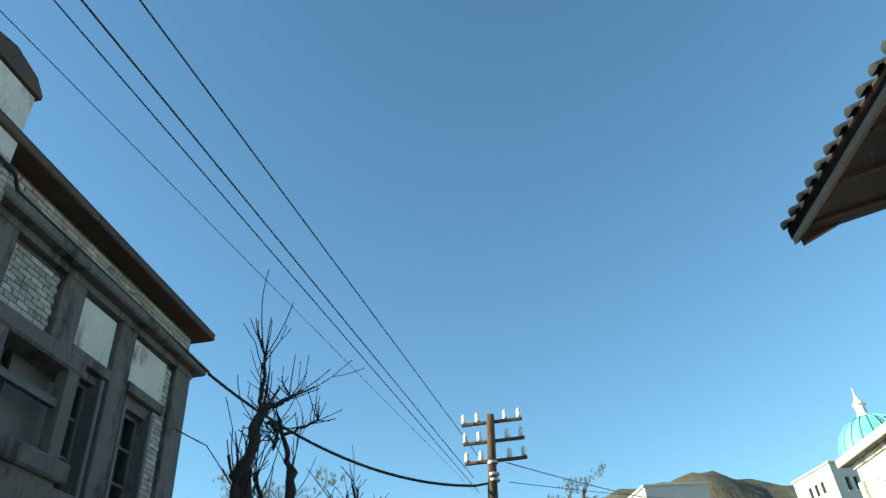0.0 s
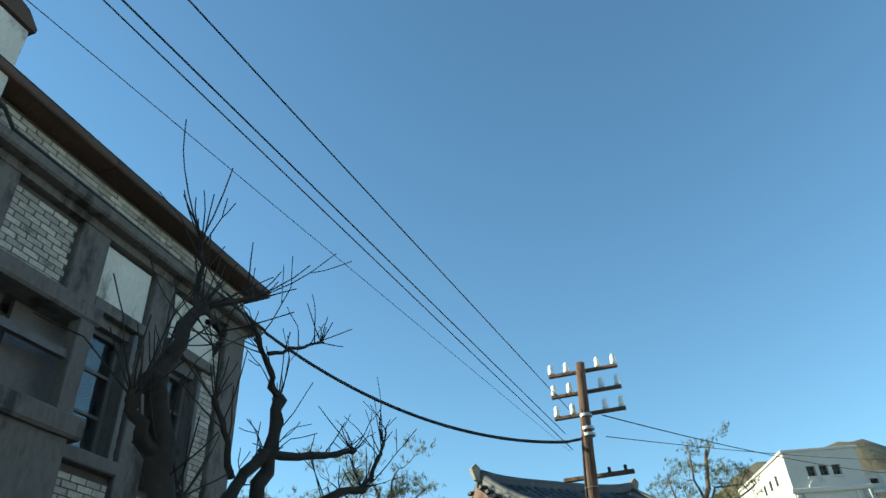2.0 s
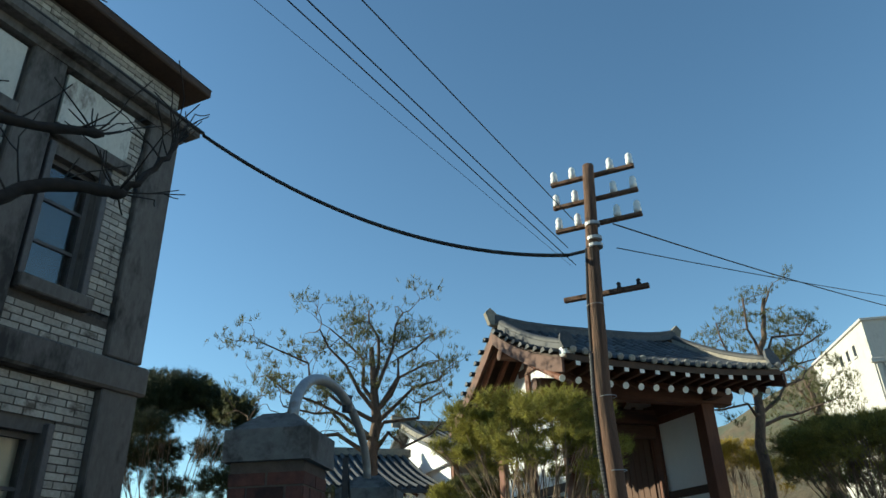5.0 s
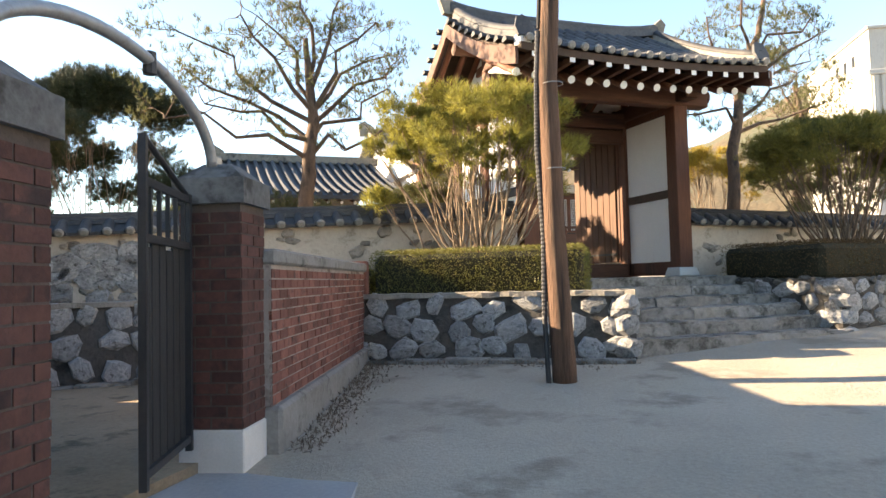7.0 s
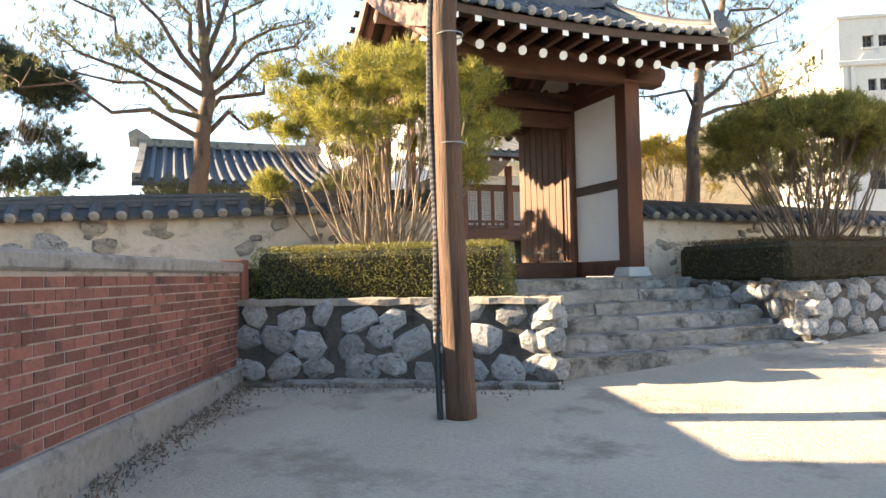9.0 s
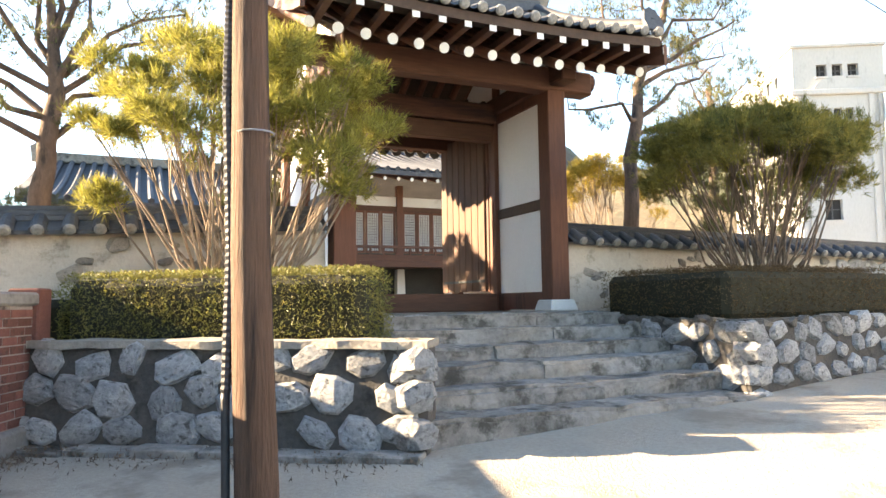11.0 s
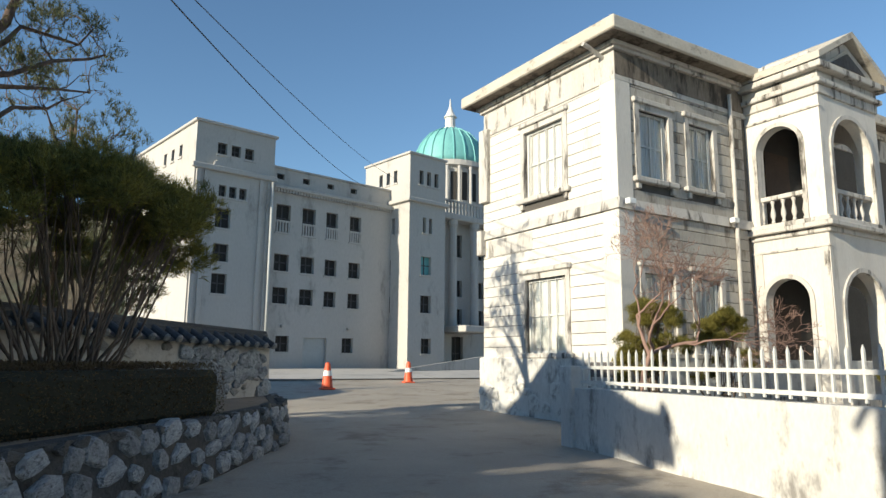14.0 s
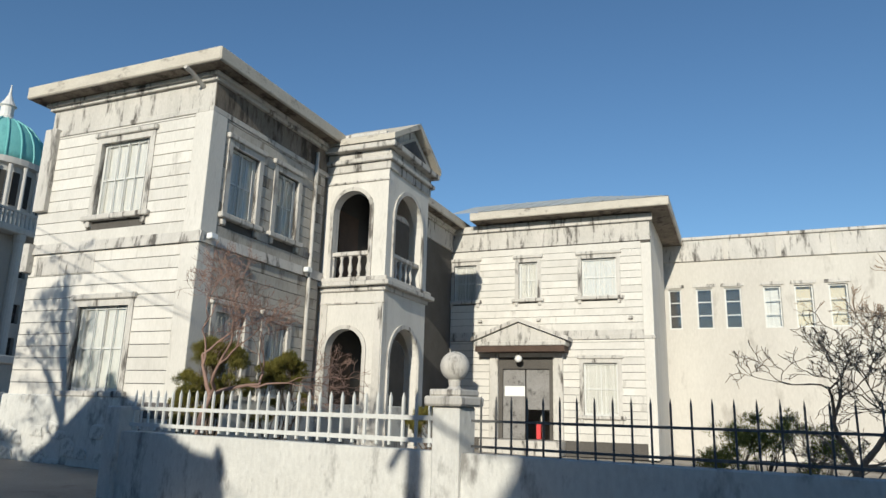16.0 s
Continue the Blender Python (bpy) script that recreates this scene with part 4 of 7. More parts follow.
def pillar(name, at, yaw, z0, z1, half, faces):
    m = Matrix.Translation((at.x, at.y, 0)) @ Matrix.Rotation(radians(yaw), 4, "Z")
    p = thing(name, m, "square red brick gate pillar with weathered stone cap", "pillar", "gate pillars")
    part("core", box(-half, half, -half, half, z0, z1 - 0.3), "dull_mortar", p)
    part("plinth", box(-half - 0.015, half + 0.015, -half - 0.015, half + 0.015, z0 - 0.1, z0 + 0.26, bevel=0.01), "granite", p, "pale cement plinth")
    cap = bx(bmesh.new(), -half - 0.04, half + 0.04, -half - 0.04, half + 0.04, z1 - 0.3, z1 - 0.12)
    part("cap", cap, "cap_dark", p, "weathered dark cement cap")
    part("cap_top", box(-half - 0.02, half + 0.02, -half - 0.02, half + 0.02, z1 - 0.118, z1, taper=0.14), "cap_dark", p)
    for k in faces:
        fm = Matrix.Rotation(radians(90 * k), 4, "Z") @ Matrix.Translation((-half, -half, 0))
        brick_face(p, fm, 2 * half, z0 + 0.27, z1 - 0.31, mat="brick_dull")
    return p


pillar("brick_pillar", P2, 25.0, -0.1, 2.02, 0.22, (0, 1, 2, 3))
pillar("brick_pillar", P1, 24.0, -0.2, 2.08, 0.216, (0, 1, 2, 3))


def brick_wall():
    d = (WSTART - WEND)
    ln = d.length
    m = Matrix.Translation((WEND.x, WEND.y, 0)) @ Matrix.Rotation(math.atan2(d.y, d.x), 4, "Z")
    w = tagged(part("brick_wall", box(0, ln, -0.1, 0.1, 0.24, 1.3), "mortar", None, "", False, m), "low red brick wall with pale mortar joints", "wall", kind="structure")
    part("footing", box(-0.05, ln, -0.17, 0.17, -0.25, 0.24, bevel=0.03), "cap", w, "rough cement footing")
    part("coping", box(-0.05, ln, -0.14, 0.14, 1.3, 1.42, bevel=0.02), "cap", w, "weathered cement coping")
    # the side towards the path is +y in this frame
    fm = Matrix.Translation((ln, 0.1, 0)) @ Matrix.Rotation(math.pi, 4, "Z")
    brick_face(w, fm, ln, 0.25, 1.29)
    e = part("wall_end", box(-0.26, -0.02, -0.14, 0.14, -0.1, 1.46, bevel=0.015), "brick", w, "brick end pier")
    return w


brick_wall()


def near_brick_wall():
    a, b = Vector((-2.95, 8.14)), Vector((-6.62, 5.9))
    d = (b - a).normalized()
    m = Matrix.Translation((a.x, a.y, 0)) @ Matrix.Rotation(math.atan2(d.y, d.x), 4, "Z")
    ln = (b - a).length
    # Dull brick and mortar carry this wall's deep shade in their colour.
    w = tagged(part("brick_wall_near", box(0, ln, -0.1, 0.1, -0.4, 1.24), "dull_mortar", None, "", False, m), "low red brick wall, deep shade in its brick colour", "wall", kind="structure")
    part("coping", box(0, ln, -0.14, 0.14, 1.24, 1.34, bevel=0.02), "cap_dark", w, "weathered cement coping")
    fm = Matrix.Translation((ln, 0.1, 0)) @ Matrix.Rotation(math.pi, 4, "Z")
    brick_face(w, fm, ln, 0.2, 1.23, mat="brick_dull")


def garden_gate():
    hinge, tip = Vector((-3.8, 10.1)), Vector((-3.22, 9.32))
    d = tip - hinge
    m = Matrix.Translation((hinge.x, hinge.y, 0)) @ Matrix.Rotation(math.atan2(d.y, d.x), 4, "Z")
    g = thing("garden_gate", m, "black iron and board garden gate standing ajar", "gate")
    ln = d.length
    for x in (0.02, ln - 0.02):
        part("stile", box(x - 0.022, x + 0.022, -0.022, 0.022, 0.04, 1.78 if x < 0.1 else 2.0), "black", g)
    for z in (0.1, 1.4, 1.72):
        part("rail", box(0, ln, -0.018, 0.018, z, z + 0.045), "black", g)
    part("brace", tube(bmesh.new(), [(ln - 0.02, 0, 1.99), (ln * 0.5, 0, 1.88), (0.02, 0, 1.76)], 0.02, 8), "black", g, "sloping black top bar")
    for k in range(6):
        a = 0.06 + k * (ln - 0.12) / 6
        part("board", box(a, a + (ln - 0.12) / 6 - 0.022, -0.03, -0.012, 0.1, 1.4 + 0.025 * math.sin(k * 2.3), bevel=0.003), "plank", g)
    for k in range(5):
        x = 0.14 + k * (ln - 0.28) / 4
        part("bar", box(x - 0.012, x + 0.012, -0.012, 0.012, 1.44, 1.74), "black", g)
    for z in (0.45, 1.5):
        part("hinge", tube(bmesh.new(), [(-0.02, -0.02, z), (-0.02, -0.02, z + 0.1)], 0.022, 8), "black", g)
    part("latch", box(ln - 0.12, ln - 0.02, -0.05, -0.03, 1.0, 1.06, bevel=0.005), "steel", g, "worn steel latch")


garden_gate()


def gate_arch():
    a, b = Vector((-2.78, 8.29, 2.06)), Vector((-3.86, 10.55, 2.0))
    pts = [a.lerp(b, -0.03 + 0.885 * (1 - math.cos(math.pi * k / 26)) / 2) + Vector((0, 0, 0.48 * max(0.0, math.sin(math.pi * k / 26)) - 0.03)) for k in range(27)]
    arch = thing("gate_arch", Matrix.Identity(4), "bent steel pipe arch over the garden gate", "arch")
    part("pipe", tube(bmesh.new(), pts, 0.036, 12), "steel", arch, smooth=True)
    part("lamp_bracket", tube(bmesh.new(), [pts[15] + Vector((0, 0, 0.05)), pts[15] + Vector((0.0, 0, -0.08))], 0.04, 8), "black", arch, "black clamp")


gate_arch()
tagged(part("slab_path", box(-0.9, 0.9, -0.75, 0.75, -0.2, 0.035, bevel=0.02), "slab", None, "", False, Matrix.Translation((-3.2, 9.65, ground_z(0, 9.6))) @ Matrix.Rotation(radians(30), 4, "Z")), "grey cement slab in the gateway", "slab", kind="structure")

# ---- utility pole and cables ----
POLE = [(-2.62, 14.07, -0.1), (-2.69, 14.07, 1.6), (-2.72, 14.08, 3.4), (-2.62, 14.12, 5.3), (-2.51, 14.15, 6.92)]


def utility_pole():
    p = thing("utility_pole", Matrix.Identity(4), "old brown timber utility pole with porcelain insulators", "pole")
    pts = []
    for k in range(25):
        t = k / 24 * 4
        i = min(int(t), 3)
        pts.append(Vector(POLE[i]).lerp(Vector(POLE[i + 1]), t - i) + Vector((noise.noise((k * 0.4, 0, 3)) * 0.008, noise.noise((k * 0.4, 5, 3)) * 0.008, 0)))
    part("shaft", tube(bmesh.new(), pts, [0.135 - 0.05 * k / 24 for k in range(25)], 18), "pole", p, smooth=True)
    arm_dir = math.atan2(0.137, 1.216)
    for z in (6.81, 6.39, 5.97):
        m = Matrix.Translation((-2.51, 14.23 if z > 6 else 14.23, z)) @ Matrix.Rotation(arm_dir, 4, "Z")
        arm = part("cross_arm", box(-0.66, 0.66, 0.02, 0.1, -0.03, 0.03, bevel=0.008), "pole", p, m=m)
        for x in (-0.6, -0.3, 0.3, 0.6):
            ins = part("insulator", lathe([(0.03, 0.03), (0.055, 0.05), (0.06, 0.1), (0.045, 0.13), (0.055, 0.16), (0.05, 0.2), (0.03, 0.235), (0.01, 0.24)], 12), "ceramic", arm, "white porcelain insulator", True, m=Matrix.Translation((x, 0.06, 0)))
    m = Matrix.Translation((-2.55, 14.24, 4.84)) @ Matrix.Rotation(arm_dir, 4, "Z")
    arm = part("lower_arm", box(-0.62, 0.62, 0.02, 0.1, -0.035, 0.035, bevel=0.008), "pole", p, m=m)
    for x in (0.2, 0.48):
        part("bobbin", lathe([(0.025, 0.03), (0.035, 0.05), (0.025, 0.08), (0.035, 0.11), (0.02, 0.13)], 10), "black", arm, m=Matrix.Translation((x, 0.06, 0)))
    for z in (5.5, 5.62, 5.86):
        part("band", tube(bmesh.new(), [(-2.56, 14.12, z), (-2.56, 14.12, z + 0.05)], 0.112, 14), "steel", p, "steel strap")
    part("clevis", tube(bmesh.new(), [(-2.62, 14.1, 5.48), (-2.95, 14.0, 5.44)], 0.025, 6), "black", p)
    cp = [(-2.76, 13.95, -0.05), (-2.8, 13.98, 0.7), (-2.79, 14.0, 1.6), (-2.84, 14.01, 2.6), (-2.82, 14.01, 3.4), (-2.76, 14.04, 4.6), (-2.68, 14.06, 5.5)]
    fine = []
    for k in range(121):
        t = k / 120 * 6
        i = min(int(t), 5)
        fine.append(Vector(cp[i]).lerp(Vector(cp[i + 1]), t - i))
    low = [q for q in fine if q.z < 0.75]
    part("lower_pipe", tube(bmesh.new(), low, 0.028, 8), "black", p, "black protective pipe", True)
    up = [q for q in fine if q.z >= 0.72 and q.z < 4.0]
    ribs = bmesh.new()
    pts, rr = [], []
    for a, b in zip(up, up[1:]):
        for s in (0.0, 0.5):
            pts.append(a.lerp(b, s)), rr.append(0.034 if s else 0.026)
    tube(ribs, pts, rr, 8)
    part("conduit", ribs, "conduit", p, "ribbed black conduit")
    part("riser_cable", tube(bmesh.new(), [q for q in fine if q.z >= 3.9], 0.02, 6), "cable", p)
    for z in (2.35, 4.6, 3.3):
        part("wire_tie", tube(bmesh.new(), [Vector((-2.66 + 0.12 * math.cos(a), 14.07 + 0.12 * math.sin(a), z)) for a in (2 * math.pi * k / 12 for k in range(13))], 0.006, 4), "steel", p)


utility_pole()


def cable(name, a, b, sag, radius, label):
    a, b = Vector(a), Vector(b)
    pts = [a.lerp(b, k / 24) - Vector((0, 0, 4 * sag * (k / 24) * (1 - k / 24))) for k in range(25)]
    tagged(part(name, tube(bmesh.new(), pts, radius, 6), "cable", None, "", True), label, "cable")



# ---- the brick house ----
def sash(parent, m, w, h, mat_frame="frame", bars=(2, 1), back="curtain", depth=0.12, glass=True):
    """A window in the plane y = 0 of m, centred on x, from z = 0 to h: frame, bars, pane and what hangs behind it."""
    win = part("window", pierced(-w / 2, w / 2, 0, h, 0.0, 0.07, [(-w / 2 + 0.06, w / 2 - 0.06, 0.06, h - 0.06)]), mat_frame, parent, m=m)
    nx, nz = bars
    for k in range(1, nx):
        x = -w / 2 + w * k / nx
        part("mullion", box(x - 0.022, x + 0.022, 0.01, 0.06, 0.06, h - 0.06), mat_frame, win)
    for k in range(1, nz + 1):
        z = h * k / (nz + 1)
        part("glazing_bar", box(-w / 2 + 0.06, w / 2 - 0.06, 0.012, 0.056, z - 0.02, z + 0.02), mat_frame, win)
    if glass:
        pane = part("pane", box(-w / 2 + 0.05, w / 2 - 0.05, 0.034, 0.04, 0.05, h - 0.05), "glass", win)
        pane.visible_shadow = False
    if back:
        # A near-black backing stands for an unlit room.
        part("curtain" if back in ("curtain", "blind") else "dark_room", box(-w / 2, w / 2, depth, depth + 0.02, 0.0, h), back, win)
    return win


def brick_panel(parent, m, w, h, course=0.085, brick=0.24, mat="white_brick"):
    """Whitewashed bricks on the plane y = 0 of m, proud towards -y."""
    part("joint_bed", box(0, w, 0, 0.02, 0, h), "grey_joint", parent, m=m)
    lay(parent, m, w, int(h / course), 0.0, course, brick, 0.015, 0.01, 0.005, mat, int(w * 1000 + h * 10))


def east(y, z, x=0.0):
    """On the brick house's east face: x runs along it, -y looks out."""
    return Matrix.Translation((x, y, z)) @ Matrix.Rotation(radians(90), 4, "Z")


def brick_house():
    h = thing("brick_house", B, "two-storey old brick house with grey cement piers and white panels", "house")
    z0, zt = -0.5, 7.94
    wins = [(1.58, 2.26, 4.3, 5.93), (2.99, 3.7, 4.3, 5.93), (1.6, 2.36, 1.0, 2.7), (2.85, 3.66, 1.0, 2.7)]
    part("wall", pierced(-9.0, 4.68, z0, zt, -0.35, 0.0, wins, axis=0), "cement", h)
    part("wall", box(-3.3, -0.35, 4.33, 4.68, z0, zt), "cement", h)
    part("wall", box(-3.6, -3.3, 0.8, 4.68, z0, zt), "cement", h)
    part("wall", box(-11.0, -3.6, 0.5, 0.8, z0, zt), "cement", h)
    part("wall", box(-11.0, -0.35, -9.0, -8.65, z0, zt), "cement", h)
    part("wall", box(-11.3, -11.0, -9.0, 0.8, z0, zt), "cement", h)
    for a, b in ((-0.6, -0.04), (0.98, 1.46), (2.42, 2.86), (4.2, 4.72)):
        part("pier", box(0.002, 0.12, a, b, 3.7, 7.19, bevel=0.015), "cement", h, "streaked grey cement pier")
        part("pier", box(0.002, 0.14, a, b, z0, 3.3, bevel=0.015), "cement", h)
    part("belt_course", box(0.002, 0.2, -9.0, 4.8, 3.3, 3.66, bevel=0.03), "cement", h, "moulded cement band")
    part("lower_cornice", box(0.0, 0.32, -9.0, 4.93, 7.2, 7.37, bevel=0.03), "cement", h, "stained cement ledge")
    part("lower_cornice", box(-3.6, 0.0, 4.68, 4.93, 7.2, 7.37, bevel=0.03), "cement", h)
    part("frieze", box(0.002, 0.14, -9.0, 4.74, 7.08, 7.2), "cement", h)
    part("eave", box(-3.9, 0.38, 1.0, 4.96, 7.95, 8.09, bevel=0.02), "dark_wood", h, "dark projecting roof edge")
    part("eave", box(-11.8, 0.38, -9.5, 1.0, 7.95, 8.09, bevel=0.02), "dark_wood", h, "dark projecting roof edge")
    roof = bmesh.new()
    v = [roof.verts.new(p) for p in ((-11.8, -9.5, 8.09), (0.38, -9.5, 8.09), (0.38, 1.0, 8.09), (-11.8, 1.0, 8.09), (-5.6, -4, 9.1), (-5.6, -3.4, 9.1), (0.38, 4.96, 8.09), (-3.9, 4.96, 8.09), (-3.9, 1.0, 8.09), (-1.8, 3.2, 8.35), (-1.8, 1.0, 8.35))]
    for f in ((0, 1, 4), (1, 2, 5, 4), (2, 3, 5), (3, 0, 4, 5), (2, 6, 9, 10), (6, 7, 9), (7, 8, 10, 9), (8, 2, 10)):
        roof.faces.new([v[i] for i in f])
    part("roof", roof, "dark_wood", h)
    # whitewashed brick bands and panels
    for y0, y1, za, zb in ((-0.6, 4.66, 7.38, 7.93), (-0.02, 0.96, 5.98, 7.06), (-0.02, 0.96, 4.35, 5.5), (1.48, 2.4, 3.7, 4.12), (2.88, 4.18, 3.7, 4.12), (3.82, 4.18, 4.2, 7.06), (2.28, 2.4, 4.32, 6.04), (3.78, 4.18, 0.2, 2.9), (1.48, 2.78, 2.85, 3.28), (2.9, 4.18, 2.85, 3.28)):
        brick_panel(h, east(y0, za, 0.03), y1 - y0, zb - za)
    for y0, y1, za, zb in ((1.5, 2.38, 6.22, 7.04), (2.94, 3.98, 6.28, 7.05)):
        part("white_panel", box(0.004, 0.05, y0, y1, za, zb, bevel=0.008), "board", h, "flaking white board over a window")
        part("panel_ledge", box(0.004, 0.12, y0 - 0.04, y1 + 0.04, za - 0.16, za, bevel=0.01), "cement", h)
    for i, (a, b, za, zb) in enumerate(wins):
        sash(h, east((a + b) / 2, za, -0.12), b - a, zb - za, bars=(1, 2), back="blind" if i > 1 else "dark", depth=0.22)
        part("sill", box(0.0, 0.16, a - 0.08, b + 0.15, za - 0.17, za, bevel=0.015), "cement", h, "thick cement sill")
        part("casing", box(0.0, 0.1, a - 0.08, a, za, zb + 0.1, bevel=0.01), "frame", h)
        part("casing", box(0.0, 0.1, b, b + 0.08, za, zb + 0.1, bevel=0.01), "frame", h)
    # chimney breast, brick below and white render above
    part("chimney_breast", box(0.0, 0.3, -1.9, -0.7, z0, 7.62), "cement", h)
    brick_panel(h, east(-1.9, 4.0, 0.32), 1.19, 3.6)
    brick_panel(h, Matrix.Translation((0.31, -0.68, 4.0)) @ Matrix.Rotation(math.pi, 4, "Z"), 0.3, 3.6)
    ch = part("chimney", box(-0.3, 0.32, -1.92, -0.72, 7.62, 8.8, bevel=0.03), "board", h, "flaking white rendered chimney")
    part("chimney_cap", prism([(-1.96, 8.8), (-0.68, 8.8), (-0.68, 8.87), (-0.86, 9.05), (-1.31, 9.16), (-1.76, 9.05), (-1.96, 8.87)], 0, -0.34, 0.36), "dark_wood", ch, "rounded dark chimney cap")
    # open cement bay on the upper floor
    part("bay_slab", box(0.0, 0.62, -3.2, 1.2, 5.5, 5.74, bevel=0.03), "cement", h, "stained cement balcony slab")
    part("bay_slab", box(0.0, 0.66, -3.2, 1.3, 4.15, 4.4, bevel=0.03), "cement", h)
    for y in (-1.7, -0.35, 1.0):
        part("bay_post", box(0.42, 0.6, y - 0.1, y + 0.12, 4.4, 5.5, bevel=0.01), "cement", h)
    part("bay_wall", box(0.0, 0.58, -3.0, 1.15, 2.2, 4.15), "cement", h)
    part("bay_rail", box(0.46, 0.54, -3.0, 1.1, 5.0, 5.1), "frame", h)
    for k in range(3):
        part("bay_window", box(0.2, 0.26, -1.5 + k * 0.9, -0.75 + k * 0.9, 4.4, 5.5), "frame", h)
    part("eave_cable", tube(bmesh.new(), [(0.4, -4, 7.55), (0.4, -1.8, 7.56), (0.36, -0.66, 7.5), (0.22, -0.4, 7.46), (0.34, 4.95, 7.3)], 0.028, 6), "cable", h)


brick_house()


def near_roof():
    """The tiled eave of the house beside the start of the walk."""
    h = thing("tiled_house", pose(1.93, 6.08, 0, 0, 0, 11.5), "timber house with brown boarded eaves and scalloped tiles", "house")
    part("wall", box(1.3, 6.0, -9.0, -1.0, -0.5, 4.7), "plaster", h, "pale plaster wall")
    slope = prism([(0.0, 5.12), (3.8, 7.0), (7.6, 5.12), (7.6, 5.0), (3.8, 6.86), (0.0, 5.0)], 1, -10.0, 0.0)
    part("roof_bed", slope, "dark_wood", h, "dark boarded roof underside")
    part("bargeboard", prism([(0.05, 4.98), (3.8, 6.85), (7.5, 4.98), (7.5, 4.84), (3.8, 6.7), (0.05, 4.88)], 1, -0.12, -0.06), "wood_x", h)
    part("purlin", tube(bmesh.new(), [(1.4, -9.0, 5.2), (1.4, 0.0, 5.2)], 0.12, 10), "wood", h)
    part("post", box(1.3, 1.55, -1.1, -0.85, -0.5, 5.1, bevel=0.01), "wood", h)
    part("fascia", prism([(0.0, 4.93), (0.06, 4.96), (0.06, 5.11), (0.0, 5.1)], 1, -10.0, -0.02), "fascia_wood", h, "bare brown eave board")
    part("soffit", prism([(0.07, 4.98), (1.3, 5.3), (1.3, 5.36), (0.07, 5.04)], 1, -9.9, -0.06), "dark_wood", h, "dark boarded soffit")
    for k in range(14):
        y = -0.3 - k * 0.6
        part("soffit_batten", prism([(0.08, 4.95), (1.3, 5.27), (1.3, 5.31), (0.08, 4.99)], 1, y - 0.02, y + 0.02), "wood_x", h)
    tl = half_tile(0.5, 0.06, "cover_tile", "tile")
    for k in range(40):
        for j in range(3):
            m = Matrix.Translation((-0.05 + j * 0.42, -0.08 - k * 0.21, 5.1 + j * 0.42 * 0.495)) @ Matrix.Rotation(radians(-90), 4, "Z") @ Matrix.Rotation(radians(26), 4, "X")
            place("cover_tile", tl, None, h, m)


near_roof()

# ---- cables overhead ----
cable("overhead_cable", (-2.86, 14.2, 6.08), (-2.14, -10.0, 4.99), 0.0, 0.0068, "thin black overhead wire from the timber pole")
cable("overhead_cable", (-3.01, 14.2, 5.66), (-2.14, -10.0, 4.58), 0.0, 0.0068, "thin black overhead wire from the timber pole")
cable("overhead_cable", (-2.92, 14.2, 5.35), (-4.31, -10.0, 7.38), 0.0, 0.0068, "thin black overhead wire from the timber pole")
cable("overhead_cable", (-2.98, 14.2, 5.34), (-2.06, -10.0, 3.58), 0.0, 0.0026, "hair-thin black overhead wire from the timber pole")
cable("service_cable", (-2.95, 14.0, 5.44), (B @ Vector((0.34, 4.95, 7.27)))[:], 0.54, 0.028, "thick sagging black cable between house and pole")
cable("overhead_cable", (-2.3, 14.3, 5.9), (10.9, 51.6, 11.9), 0.7, 0.011, "thin black wire from the pole to the white hall")
cable("overhead_cable", (-2.3, 14.3, 5.5), (12.6, 51.6, 12.6), 0.5, 0.008, "thin black wire from the pole to the white hall")


# ---- the cement house ----
def south(x, z, y=0.0):
    """On a face that looks to -y."""
    return Matrix.Translation((x, y, z))


def west(y, z, x=0.0):
    """On a face that looks to -x: its own x runs towards -y."""
    return Matrix.Translation((x, y, z)) @ Matrix.Rotation(radians(-90), 4, "Z")


def siding(parent, m, width, z0, z1, holes, course=0.255, gap=0.016, mat="house"):
    """Long cement boards with shadow joints on the plane y = 0 of m, split round the openings (x0, x1, z0, z1)."""
    z = z0
    while z < z1 - 0.05:
        top = min(z + course, z1)
        cuts = [(h[0], h[1]) for h in holes if h[2] < top - 0.02 and h[3] > z + 0.02]
        x = 0.0
        for a, b in sorted(cuts) + [(width, width)]:
            if a - x > 0.03:
                part("siding_board", bx(bmesh.new(), x, a, -0.036, 0.0, z, top - gap), mat, parent, m=m)
            x = b
        z = top


def house_window(parent, m, w, h, back="curtain", bars=5):
    """A sash with a moulded casing, head and sill, and thin guard bars before it."""
    win = sash(parent, m @ Matrix.Translation((0, 0.06, 0)), w, h, "picket", (2, 1), back, 0.05)
    c = 0.14
    cas = part("casing", pierced(-w / 2 - c, w / 2 + c, 0, h + c, -0.06, 0.05, [(-w / 2, w / 2, 0, h)]), "trim", parent, "moulded cement casing", m=m)
    part("head", box(-w / 2 - c - 0.06, w / 2 + c + 0.06, -0.12, 0.02, h + c, h + c + 0.12, bevel=0.02), "trim", cas)
    part("sill", box(-w / 2 - c - 0.1, w / 2 + c + 0.1, -0.15, 0.02, -0.12, 0.0, bevel=0.02), "trim", cas)
    for s in (-1, 1):
        part("bracket", box(s * (w / 2 + c * 0.6) - 0.06, s * (w / 2 + c * 0.6) + 0.06, -0.09, 0.02, -0.26, -0.12, bevel=0.015), "trim", cas)
    for k in range(bars):
        x = -w / 2 + w * (k + 0.5) / bars
        part("guard_bar", box(x - 0.009, x + 0.009, -0.02, 0.0, 0.0, h), "picket", win)
    return win


